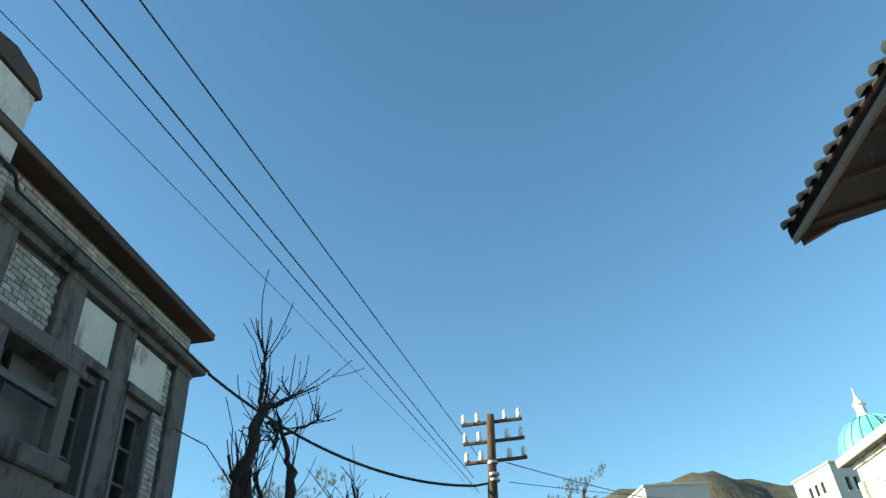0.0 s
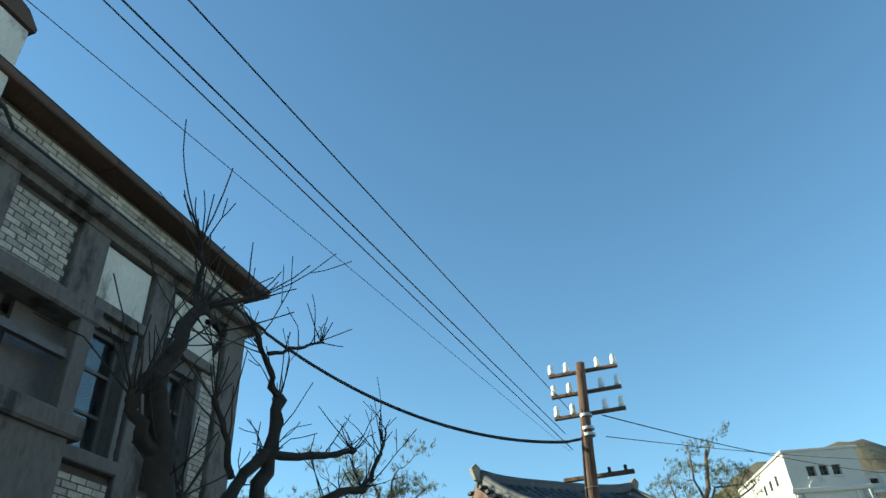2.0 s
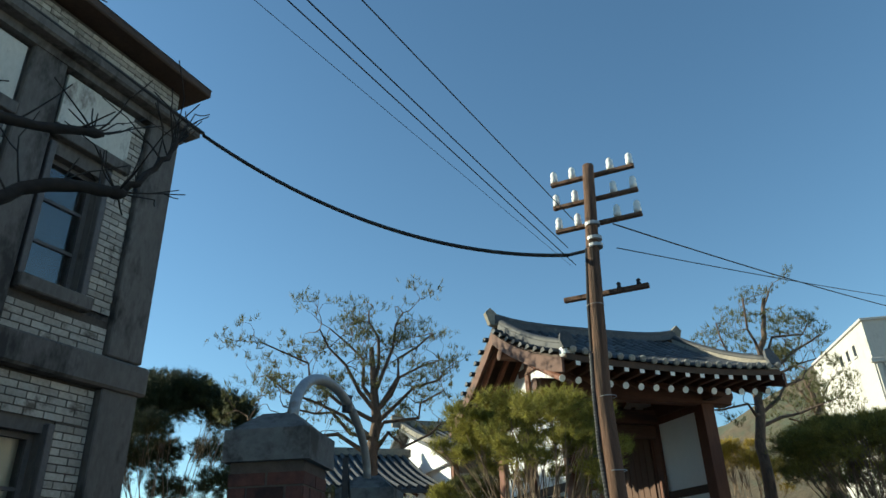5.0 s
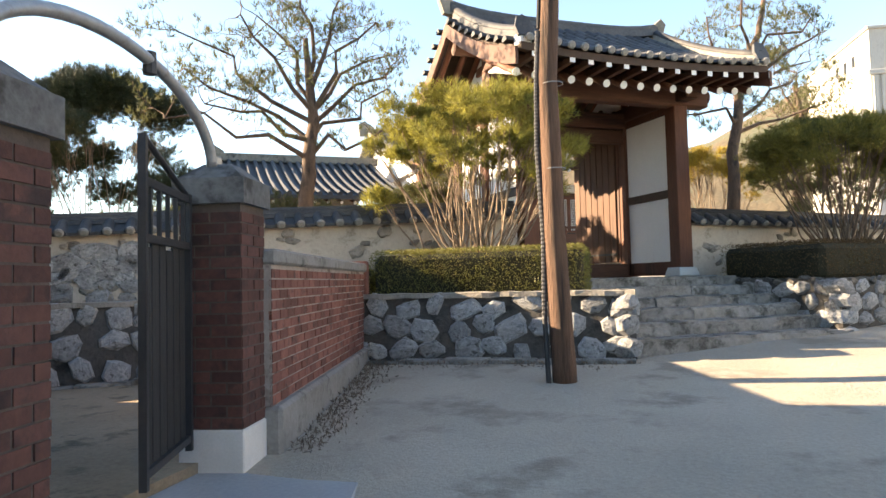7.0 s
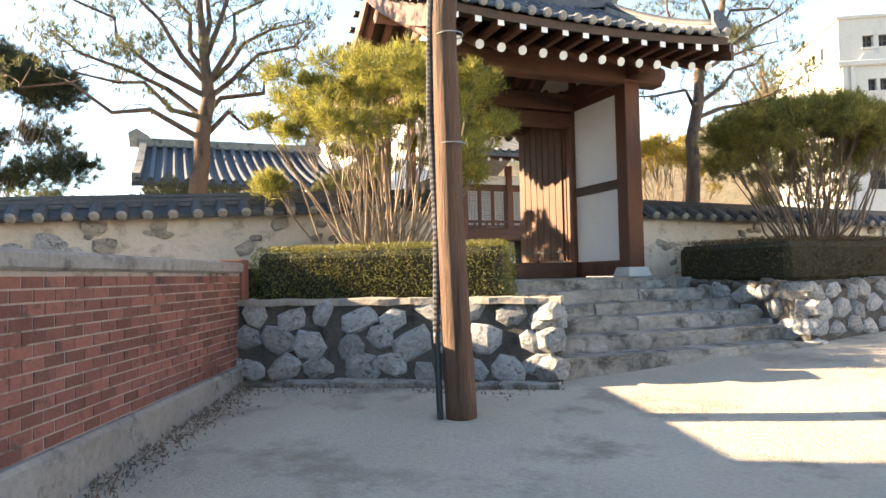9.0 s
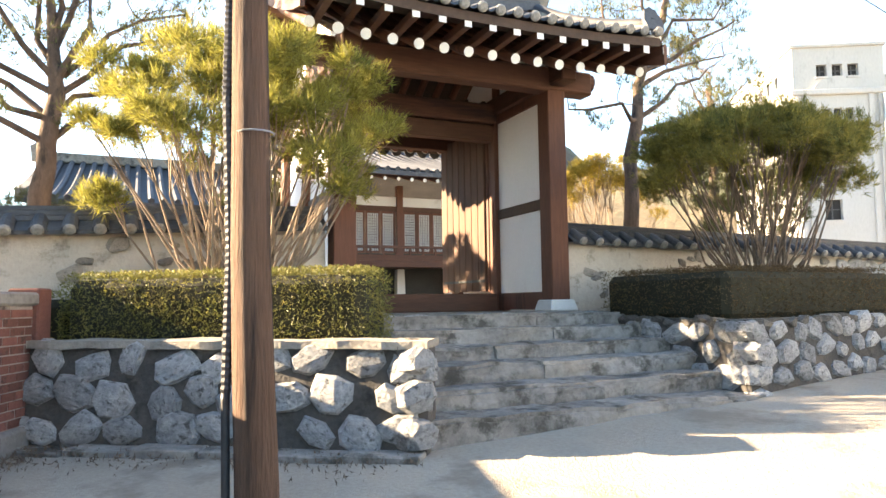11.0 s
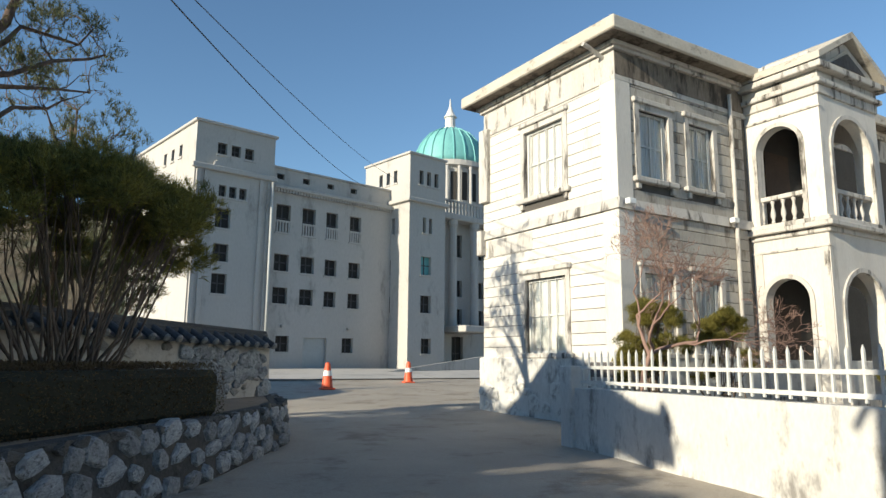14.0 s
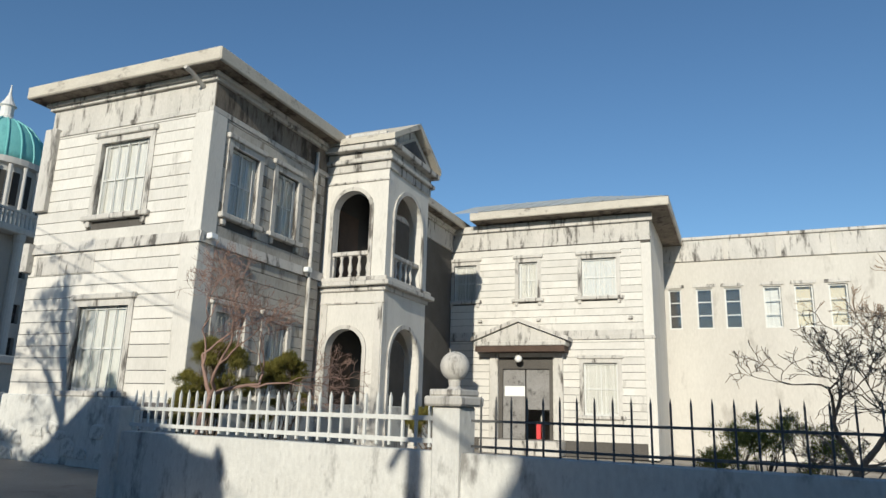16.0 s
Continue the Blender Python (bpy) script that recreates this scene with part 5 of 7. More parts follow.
def arch_panel(width, z0, z1, a0, a1, spring, thick, y0=0.0):
    """A wall panel along x with a round-headed opening from z0 up."""
    r, cx = (a1 - a0) / 2, (a0 + a1) / 2
    ol = [(0, z0), (a0, z0), (a0, spring)] + [(cx - r * math.cos(math.pi * k / 14), spring + r * math.sin(math.pi * k / 14)) for k in range(1, 14)] + [(a1, spring), (a1, z0), (width, z0), (width, z1), (0, z1)]
    return prism(ol, 1, y0, y0 + thick)


def arch_band(a0, a1, z0, spring, w=0.1):
    r, cx = (a1 - a0) / 2, (a0 + a1) / 2
    inner = [(a0, z0), (a0, spring)] + [(cx - r * math.cos(math.pi * k / 14), spring + r * math.sin(math.pi * k / 14)) for k in range(1, 14)] + [(a1, spring), (a1, z0)]
    R = r + w
    outer = [(a1 + w, z0), (a1 + w, spring)] + [(cx + R * math.cos(math.pi * k / 14), spring + R * math.sin(math.pi * k / 14)) for k in range(1, 14)] + [(a0 - w, spring), (a0 - w, z0)]
    return prism(inner + outer, 1, -0.045, 0.02)


BALUSTER = mesh_of(lathe([(0.05, 0), (0.05, 0.05), (0.03, 0.08), (0.065, 0.2), (0.055, 0.27), (0.03, 0.4), (0.035, 0.46), (0.05, 0.5), (0.05, 0.55)], 10), "baluster", "trim")
BALUSTER.shade_smooth()
ZT = 8.2


def cement_house():
    h = thing("cement_house", H, "two-storey cream cement house with board-like courses and an arched porch", "house")
    D = 4.75
    wh = [(-3.02, -1.6, 5.68, 7.36), (-3.02, -1.6, 1.95, 3.68)]
    sh = [(0.66, 1.6, 5.66, 7.18), (2.3, 3.16, 5.66, 7.18), (0.66, 1.6, 1.95, 3.6), (2.3, 3.16, 1.95, 3.6)]
    part("wall", pierced(0.0, D, 0.3, ZT, 0.0, 0.3, [(-b, -a, c, d) for a, b, c, d in wh], axis=0), "back_joint", h)
    part("wall", pierced(0.3, 13.5, 0.3, ZT, 0.0, 0.3, sh + [(5.1, 6.1, 1.0, 3.2), (5.1, 6.1, 4.9, 7.0)], axis=1), "back_joint", h)
    part("wall", box(0.3, 18.5, D - 0.3, D, 0.3, ZT), "house", h)
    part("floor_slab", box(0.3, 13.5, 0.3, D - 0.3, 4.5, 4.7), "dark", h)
    # west face
    mw = Matrix.Translation((0, D, 0)) @ Matrix.Rotation(radians(-90), 4, "Z")
    wholes = [(D - 3.02 - 0.14, D - 1.6 + 0.14, c - 0.1, d + 0.2) for _, _, c, d in wh]
    siding(h, mw, D - 0.42, 1.86, 4.9, wholes)
    siding(h, mw, D - 0.42, 5.12, 7.72, wholes)
    for c, d in ((5.68, 7.36), (1.95, 3.68)):
        house_window(h, west(2.31, c, 0.0), 1.42, d - c)
    # south face
    sholes = [(a - 0.14 - 0.42, b + 0.14 - 0.42, c - 0.1, d + 0.2) for a, b, c, d in sh]
    ms = Matrix.Translation((0.42, 0, 0))
    # Boards darker than on the west face, with the shade in their colour.
    siding(h, ms, 3.9, 1.86, 4.9, sholes, mat="house_worn_shade")
    siding(h, ms, 3.9, 5.12, 7.72, sholes, mat="house_worn_shade")
    for a, b, c, d in sh:
        house_window(h, south((a + b) / 2, c), b - a, d - c, "curtain", 4)
    # corner piers, belts, plinth
    part("corner_pier", box(-0.045, 0.42, -0.045, 0.42, 1.86, 7.75, bevel=0.012), "house", h, "plain cement corner pier")
    part("corner_pier", box(-0.16, 0.25, D - 0.3, D + 0.06, 5.9, 7.9, bevel=0.012), "trim", h)
    part("corner_box", box(-0.2, 0.2, D - 0.1, D + 0.1, 4.5, 5.15, bevel=0.012), "trim", h)
    part("downpipe", tube(bmesh.new(), [(3.82, -0.09, 8.2), (3.82, -0.09, 1.2)], 0.05, 8), "trim", h, "pale cement-coloured downpipe", True)
    part("belt_course", prism([(-0.1, 4.9), (0.02, 4.9), (0.02, 5.13), (-0.06, 5.13)], 0, -0.1, 4.5), "trim", h)
    part("belt_course", prism([(-0.1, 4.9), (0.02, 4.9), (0.02, 5.13), (-0.06, 5.13)], 1, -0.1, D), "trim", h)
    part("name_panel", box(-0.05, 0.0, 2.75, 4.55, 4.42, 4.85, bevel=0.01), "trim", h)
    part("plinth", box(-0.12, 13.5, -0.12, D + 0.1, 0.2, 1.86, bevel=0.03), "fence_wall", h, "rough cement plinth")
    r = random.Random(5)
    for k in range(40):
        place("stone", r.choice(PALE), None, h, Matrix.Translation((-0.13, r.uniform(0.2, D), r.uniform(0.35, 1.3))) @ Matrix.Rotation(radians(-90), 4, "Z") @ Matrix.Diagonal((0.4, 0.15, 0.28, 1)))
    part("vent", box(-0.16, -0.1, 0.15, 0.8, 1.45, 1.75), "frame", h)
    for x in (0.16, 3.6):
        lamp = part("flood_lamp", box(x - 0.1, x + 0.1, -0.26, -0.12, 4.98, 5.1, bevel=0.015), "ceramic", h, "small white floodlight")
        part("lamp_arm", box(x - 0.02, x + 0.02, -0.14, 0.0, 5.0, 5.04), "trim", lamp)
    # frieze and eaves
    for k, (o, za, zb) in enumerate(((0.05, 7.72, 7.84), (0.02, 7.84, 8.4), (0.1, 8.4, 8.48), (0.17, 8.48, 8.57))):
        part("frieze", box(-o, 13.5, -o, D + o, za, zb, bevel=0.01), "trim", h)
    part("eave", box(-0.52, 14.2, -0.52, D + 0.4, 8.58, 8.88, bevel=0.025), "eave", h, "broad stained cement eave")
    # Sheet under the eave with its shade painted in among the stains.
    part("soffit", box(-0.46, 14.1, -0.46, D + 0.34, 8.571, 8.577), "soffit", h, "stained eave underside, painted darker for its shade")
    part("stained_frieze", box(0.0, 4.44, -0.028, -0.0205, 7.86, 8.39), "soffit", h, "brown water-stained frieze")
    part("gutter_spout", tube(bmesh.new(), [(-0.6, 0.3, 8.5), (-0.4, 0.3, 8.46), (-0.02, 0.3, 8.32)], 0.05, 8), "trim", h)
    rf = bmesh.new()
    v = [rf.verts.new(p) for p in ((-0.5, -0.5, 8.875), (14.2, -0.5, 8.875), (14.2, D + 0.38, 8.875), (-0.5, D + 0.38, 8.875), (2.6, 1.9, 9.2), (12, 1.9, 9.2))]
    for f in ((0, 1, 5, 4), (1, 2, 5), (2, 3, 4, 5), (3, 0, 4)):
        rf.faces.new([v[i] for i in f])
    part("roof", rf, "roof_metal", h)
    # porch tower
    X0, X1, Y0 = 4.5, 7.0, -1.85
    DW, SW = 0.0 - Y0, X1 - X0
    mW = Matrix.Translation((X0, 0, 0)) @ Matrix.Rotation(radians(-90), 4, "Z")
    mS = Matrix.Translation((X0, Y0, 0))
    mE = Matrix.Translation((X1, Y0, 0)) @ Matrix.Rotation(radians(90), 4, "Z")
    for zb, zt_, sp, w_open in ((0.5, 4.65, 3.15, 1.06), (4.98, 7.8, 6.75, 1.08)):
        a0, a1 = 0.28, 0.28 + w_open
        part("porch_wall", arch_panel(DW - 0.0, zb, zt_, a0, a1, sp, 0.25), "house", h, m=mW)
        part("arch_band", arch_band(a0, a1, zb, sp), "trim", h, m=mW)
        b0, b1 = 0.4, SW - 0.4
        part("porch_wall", arch_panel(SW - 0.5, zb, zt_, b0 - 0.25, b1 - 0.25, sp - 0.2, 0.25), "house", h, m=mS @ Matrix.Translation((0.25, 0, 0)))
        part("arch_band", arch_band(b0, b1, zb, sp - 0.2), "trim", h, m=mS)
        part("porch_wall", arch_panel(DW, zb, zt_, 0.45, 0.45 + w_open, sp, 0.25), "house", h, m=mE)
    # Near-black sheet behind the arches, for the shade inside the porch.
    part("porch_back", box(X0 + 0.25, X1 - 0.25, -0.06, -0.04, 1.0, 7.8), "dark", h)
    part("porch_ceiling", box(X0 + 0.25, X1 - 0.25, Y0 + 0.25, -0.06, 4.4, 4.6), "trim", h)
    part("porch_floor", box(X0 + 0.25, X1 - 0.25, Y0 + 0.25, 0.0, 0.4, 1.0), "trim", h)
    for o, za, zb in ((0.06, 4.62, 4.74), (0.2, 4.74, 4.86), (0.12, 4.86, 4.98)):
        part("porch_string", box(X0 - o, X1 + o, Y0 - o, 0.0, za, zb, bevel=0.02), "trim", h)
    for o, za, zb in ((0.05, 7.8, 8.02), (0.14, 8.02, 8.14), (0.05, 8.14, 8.34), (0.24, 8.34, 8.5)):
        part("porch_cornice", box(X0 - o, X1 + o, Y0 - o, 0.0, za, zb, bevel=0.02), "trim", h)
    part("porch_parapet", box(X0 - 0.08, X0 + 0.2, Y0 + 0.1, 0.0, 8.5, 8.86, bevel=0.015), "trim", h)
    for k in range(9):
        part("dentil", box(X0 - 0.1, X0 - 0.07, Y0 + 0.25 + k * 0.18, Y0 + 0.33 + k * 0.18, 8.58, 8.8), "trim", h)
    part("pediment", prism([(X0 - 0.22, 8.5), (X1 + 0.22, 8.5), ((X0 + X1) / 2, 9.3)], 1, Y0 - 0.05, -0.2), "trim", h)
    for s in (0, 1):
        xa = X0 - 0.28 if s == 0 else X1 + 0.28
        mid = (X0 + X1) / 2
        part("raking_cornice", prism([(xa, 8.5), (xa, 8.66), (mid, 9.52), (mid, 9.36)], 1, Y0 - 0.26, 0.0), "eave", h)
    part("tympanum_frame", prism([(X0 + 0.25, 8.56), (X1 - 0.25, 8.56), ((X0 + X1) / 2, 9.12)], 1, Y0 - 0.09, Y0 - 0.052), "eave", h)
    # Painted dark for the shade inside the pediment.
    part("tympanum", prism([(X0 + 0.5, 8.62), (X1 - 0.5, 8.62), ((X0 + X1) / 2, 9.02)], 1, Y0 - 0.11, Y0 - 0.092), "cement", h, "pediment panel painted dark for its shade")
    for z in (4.3, 7.5):
        part("impost_string", box(X0 - 0.035, X0 + 0.02, Y0 - 0.035, 0.0, z, z + 0.05, bevel=0.008), "trim", h)
    for y in (Y0 + 0.12, -0.16):
        part("porch_pilaster", box(X0 - 0.03, X0 + 0.02, y - 0.1, y + 0.1, 1.0, 4.3, bevel=0.008), "trim", h)
    # balustrades
    for k in range(5):
        place("baluster", BALUSTER, None, h, Matrix.Translation((X0 + 0.12, Y0 + 0.55 + k * 0.26, 5.02)))
        place("baluster", BALUSTER, None, h, Matrix.Translation((X0 + 0.5 + k * 0.3, Y0 + 0.12, 5.02)))
    part("handrail", box(X0 + 0.04, X0 + 0.2, Y0 + 0.4, -0.2, 5.57, 5.68, bevel=0.015), "trim", h)
    part("handrail", box(X0 + 0.4, X1 - 0.4, Y0 + 0.04, Y0 + 0.2, 5.57, 5.68, bevel=0.015), "trim", h)
    part("porch_door", box(5.1, 6.1, -0.1, -0.06, 1.0, 3.2), "dark_wood", h)
    part("porch_door", box(5.1, 6.1, -0.1, -0.06, 4.9, 7.0), "dark_wood", h)
    # long east wing round the court, its front looking west
    L, S = 13.5, -7.3
    mh = Matrix.Translation((L, 0, 0)) @ Matrix.Rotation(radians(-90), 4, "Z")
    op = [(4.95, 6.15, 5.8, 7.15), (2.65, 3.35, 5.8, 7.15), (0.1, 1.0, 5.8, 7.15), (4.95, 6.1, 1.75, 3.5), (2.05, 3.75, 0.9, 3.3)]
    part("wing_wall", pierced(S, 0.0, 0.4, 8.68, L, L + 0.3, [(-b, -a, c, d) for a, b, c, d in op], axis=0), "back_joint", h)
    part("wing_wall", box(L + 0.3, 18.5, S, S + 0.3, 0.4, 8.68), "house", h)
    part("wing_wall", box(18.2, 18.5, S + 0.3, D - 0.3, 0.4, 8.25), "house", h)
    part("wing_floor", box(L + 0.3, 18.2, S + 0.3, 0.0, 4.5, 4.7), "dark", h)
    hole = [(a - 0.14, b + 0.14, c - 0.1, d + 0.2) for a, b, c, d in op]
    siding(h, mh, -S - 0.3, 0.9, 4.3, hole)
    siding(h, mh, -S - 0.3, 4.62, 7.7, hole)
    part("wing_pier", box(L - 0.05, L + 0.3, S - 0.04, S + 0.3, 0.4, 7.6, bevel=0.012), "house", h)
    for a, b, c, d in op[:4]:
        house_window(h, west(-(a + b) / 2, c, L), b - a, d - c, "curtain", 4)
    for o, za, zb in ((0.08, 4.3, 4.42), (0.04, 4.42, 4.62), (0.05, 7.7, 7.84), (0.02, 7.84, 8.38), (0.12, 8.38, 8.64)):
        part("wing_band", box(L - o, L + 0.05, S - o, 0.0, za, zb, bevel=0.01), "trim", h)
    for y in (-1.2, -3.4, -6.6):
        part("vent_stub", box(L - 0.16, L, y - 0.07, y + 0.07, 4.98, 5.06), "trim", h)
    # Shade under the wing's eave, painted the same way.
    part("wing_soffit", box(L - 0.69, 19.1, S - 0.69, -1.0, 8.682, 8.687), "soffit", h, "stained eave underside, painted darker for its shade")
    part("wing_eave", box(L - 0.75, 19.2, S - 0.75, -0.95, 8.69, 9.0, bevel=0.025), "eave", h, "broad stained cement eave")
    rf = bmesh.new()
    v = [rf.verts.new(p) for p in ((L - 0.75, S - 0.75, 9.0), (19.2, S - 0.75, 9.0), (19.2, 0, 9.0), (L - 0.75, 0, 9.0), (16.0, S + 2.3, 10.25), (16.0, 0, 10.25))]
    for f in ((0, 1, 4), (1, 2, 5, 4), (3, 0, 4, 5)):
        rf.faces.new([v[i] for i in f])
    part("wing_roof", rf, "roof_metal", h, "pale grey sheet-metal hip roof")
    seam = bmesh.new()
    for k in range(14):
        y = S - 0.5 + k * 0.5
        u = min(1.0, (y - S + 0.75) / 3.05)
        tube(seam, [(L - 0.72, y, 9.02), (L - 0.72 + 3.2 * u, y, 9.02 + 1.22 * u)], 0.022, 4)
    part("roof_seams", seam, "roof_metal", h)
    part("door_hood", box(L - 0.75, L, -4.5, -1.2, 4.05, 4.2, bevel=0.02), "trim", h, "pedimented hood over the door")
    part("hood_pediment", prism([(-4.5, 4.2), (-1.2, 4.2), (-2.85, 4.85)], 0, L - 0.7, L), "trim", h)
    for y_a in (-4.6, -1.1):
        part("hood_rake", prism([(y_a, 4.2), (y_a, 4.34), (-2.85, 5.02), (-2.85, 4.88)], 0, L - 0.82, L), "trim", h)
    part("hood_soffit", box(L - 0.7, L - 0.01, -4.45, -1.25, 3.85, 4.05), "dark_wood", h)
    for y in (-1.75, -4.1):
        part("door_pier", box(L - 0.14, L, y - 0.16, y + 0.16, 0.9, 3.85, bevel=0.015), "trim", h)
    lamp = part("globe_lamp", lathe([(0.02, -0.13), (0.1, -0.09), (0.14, 0.0), (0.1, 0.09), (0.03, 0.13)], 16), "ceramic", h, "white globe lamp", True, m=Matrix.Translation((L - 0.4, -2.75, 3.62)))
    part("stem", tube(bmesh.new(), [(0, 0, 0.12), (0, 0, 0.24)], 0.02, 6), "black", lamp)
    part("door_leaf", box(L + 0.1, L + 0.15, -2.85, -2.05, 0.9, 3.3), "cap", h, "dull grey door")
    part("door_leaf", box(L + 0.1, L + 0.15, -3.75, -2.9, 1.9, 3.3), "cap", h)
    part("notice", box(L + 0.09, L + 0.1, -2.85, -2.1, 2.35, 2.7), "reflect", h, "blank white notice")
    part("red_box", box(L + 0.3, L + 0.5, -3.35, -3.2, 0.9, 1.45), "red", h)
    part("door_step", box(L - 0.9, L, -4.3, -1.5, 0.4, 0.88, bevel=0.02), "trim", h)
    return h


cement_house()


def beige_block():
    b = thing("beige_annex", H, "flat-roofed beige rendered annex with a row of sash windows", "building")
    X = 18.9
    f = (X + 10.4) / 23.4
    sc = lambda v: -9.6 + (v + 9.6) * f
    zz = lambda z: 1.82 + (z - 1.82) * f
    y0, y1 = sc(-7.4), sc(-15.0)
    cols = [(-7.85, -8.25), (-8.7, -9.2), (-9.55, -10.05), (-10.68, -11.18), (-11.55, -12.07), (-12.48, -13.0)]
    op = [(sc(b_), sc(a), zz(4.55), zz(5.85)) for a, b_ in cols]
    part("wall", pierced(y1, y0, 0.3, zz(7.5), X, X + 0.3, op, axis=0), "beige", b)
    part("parapet", box(X - 0.08, X + 0.3, y1 - 0.1, y0, zz(6.75), zz(7.45), bevel=0.02), "trim", b)
    part("coping", box(X - 0.16, X + 0.35, y1 - 0.15, y0, zz(7.45), zz(7.55), bevel=0.02), "trim", b)
    part("side_wall", box(X, X + 8, y1 - 0.3, y1, 0.3, zz(7.5)), "beige", b)
    part("back", box(X + 0.3, X + 8, y1, y0, zz(7.3), zz(7.4)), "roof_metal", b)
    r = random.Random(2)
    for k, (a, c, z0, z1) in enumerate(op):
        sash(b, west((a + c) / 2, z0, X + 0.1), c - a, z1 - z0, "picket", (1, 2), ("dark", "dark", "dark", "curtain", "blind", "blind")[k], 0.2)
        part("window_head", box(X - 0.05, X + 0.02, a - 0.12, c + 0.12, z1 + 0.05, z1 + 0.17), "trim", b)
    # Thin raised strips stand in for faint vertical stains on the parapet.
    for k in range(5):
        y = y1 + (y0 - y1) * (k + 0.5) / 5
        part("pilaster", box(X - 0.11, X - 0.075, y - 0.09, y + 0.09, zz(6.76), zz(7.44), bevel=0.008), "beige", b)


beige_block()


# ---- the white hall with the dome ----
def hall_window(parent, m, w, h, glass="dark"):
    win = part("window", box(-w / 2, w / 2, 0.24, 0.27, 0, h), glass, parent, m=m)
    part("sash_bar", box(-0.03, 0.03, 0.2, 0.24, 0, h), "frame", win)
    part("sash_bar", box(-w / 2, w / 2, 0.2, 0.24, h * 0.5, h * 0.5 + 0.05), "frame", win)
    part("sill", box(-w / 2 - 0.06, w / 2 + 0.06, -0.06, 0.2, -0.1, 0.0), "white", win)


def white_hall():
    h = thing("white_hall", W, "large white rendered hall with pavilions and a green dome", "building")
    zb = 0.8
    # left pavilion
    pav = [(1.12 + k * 0.74, 1.12 + k * 0.74 + 0.5, 12.08, 12.68) for k in range(3)] + [(1.3 + k * 0.55, 1.7 + k * 0.55, 9.9, 10.5) for k in range(3)] + [(1.2, 2.0, 8.3, 9.3), (1.2, 2.0, 5.0, 6.0), (1.2, 2.0, 6.6, 7.5)]
    part("pavilion_wall", pierced(0.0, 4.3, zb, 13.55, 0.0, 0.3, pav), "white", h)
    sidew = [(1.8 + k * 1.1, 2.2 + k * 1.1, 12.1, 12.75) for k in range(3)]
    part("pavilion_side", pierced(0.3, 9.0, zb, 13.55, 0.0, 0.3, sidew, axis=0), "white", h)
    part("pavilion_end", box(4.0, 4.3, 0.3, 9.0, 11.0, 13.55), "white", h)
    part("pavilion_roof", box(-0.12, 4.42, -0.12, 9.0, 13.55, 13.7, bevel=0.02), "white", h)
    part("pavilion_cornice", box(-0.18, 4.45, -0.2, 0.0, 11.15, 11.42, bevel=0.04), "white", h)
    part("arch_hood", prism([(0.9 + 2.3 * (0.5 - 0.5 * math.cos(math.pi * k / 10)), 11.42 + 0.55 * math.sin(math.pi * k / 10)) for k in range(11)], 1, -0.16, 0.0), "white", h)
    for x0, x1, z0, z1 in pav:
        hall_window(h, south((x0 + x1) / 2, z0), x1 - x0, z1 - z0)
    for y0, y1, z0, z1 in sidew:
        hall_window(h, west((y0 + y1) / 2, z0), y1 - y0, z1 - z0)
    for x in (0.2, 0.6, 3.6, 4.05):
        part("pilaster", box(x - 0.12, x + 0.12, -0.1, 0.0, zb, 11.15, bevel=0.02), "white", h)
    part("rain_pipe", tube(bmesh.new(), [(4.15, -0.2, 11.1), (4.15, -0.2, 1.0)], 0.08, 8), "roof_metal", h, "grey rain pipe", True)
    # wing with four columns of windows
    cols = [(4.75, 5.62), (6.36, 7.2), (7.9, 8.68), (9.5, 10.28)]
    op = [(a, b, z0, z1) for a, b in cols for z0, z1 in ((8.62, 10.15), (6.5, 7.42), (4.75, 5.62))] + [(5.05, 5.85, 2.22, 3.05), (9.2, 9.95, 2.22, 3.05), (6.7, 8.2, 1.1, 3.0)]
    part("wing_wall", pierced(4.3, 12.5, zb, 11.1, 0.4, 0.75, op), "white", h)
    attic = [(4.75 + k * 1.6, 5.2 + k * 1.6, 11.55, 11.85) for k in range(4)]
    part("attic_wall", pierced(4.3, 12.5, 11.1, 12.15, 0.5, 0.75, attic), "white", h)
    part("wing_cornice", box(4.45, 12.5, 0.12, 0.4, 10.95, 11.15, bevel=0.04), "white", h)
    den = bmesh.new()
    for k in range(44):
        bx(den, 4.5 + k * 0.18, 4.6 + k * 0.18, 0.2, 0.4, 10.8, 10.95)
    part("dentil_course", den, "white", h, kind="stuff")
    part("attic_coping", box(4.3, 12.5, 0.42, 0.8, 12.15, 12.25), "white", h)
    part("roof", box(4.3, 26, 0.75, 9.0, 11.0, 11.1), "roof_metal", h)
    for x0, x1, z0, z1 in op[:-1]:
        hall_window(h, south((x0 + x1) / 2, z0, 0.4), x1 - x0, z1 - z0)
        if z1 > 10:
            bal = part("balcony_rail", box(x0, x1, 0.36, 0.46, z0 + 0.55, z0 + 0.65), "white", h)
            for k in range(5):
                xx = x0 + (x1 - x0) * (k + 0.5) / 5
                part("baluster", box(xx - 0.045, xx + 0.045, 0.37, 0.45, z0, z0 + 0.55), "white", bal)
    for x0, x1, z0, z1 in attic:
        part("attic_window", box(x0, x1, 0.7, 0.72, z0, z1), "dark", h)
    part("shutter", box(6.7, 8.2, 0.55, 0.6, 1.1, 3.0), "roof_metal", h, "grey metal shutter door")
    for x in (5.4, 9.6):
        part("wall_lamp", box(x - 0.12, x + 0.12, 0.22, 0.4, 3.5, 3.62), "trim", h)
    # entrance tower
    X, Y = 12.5, -1.4
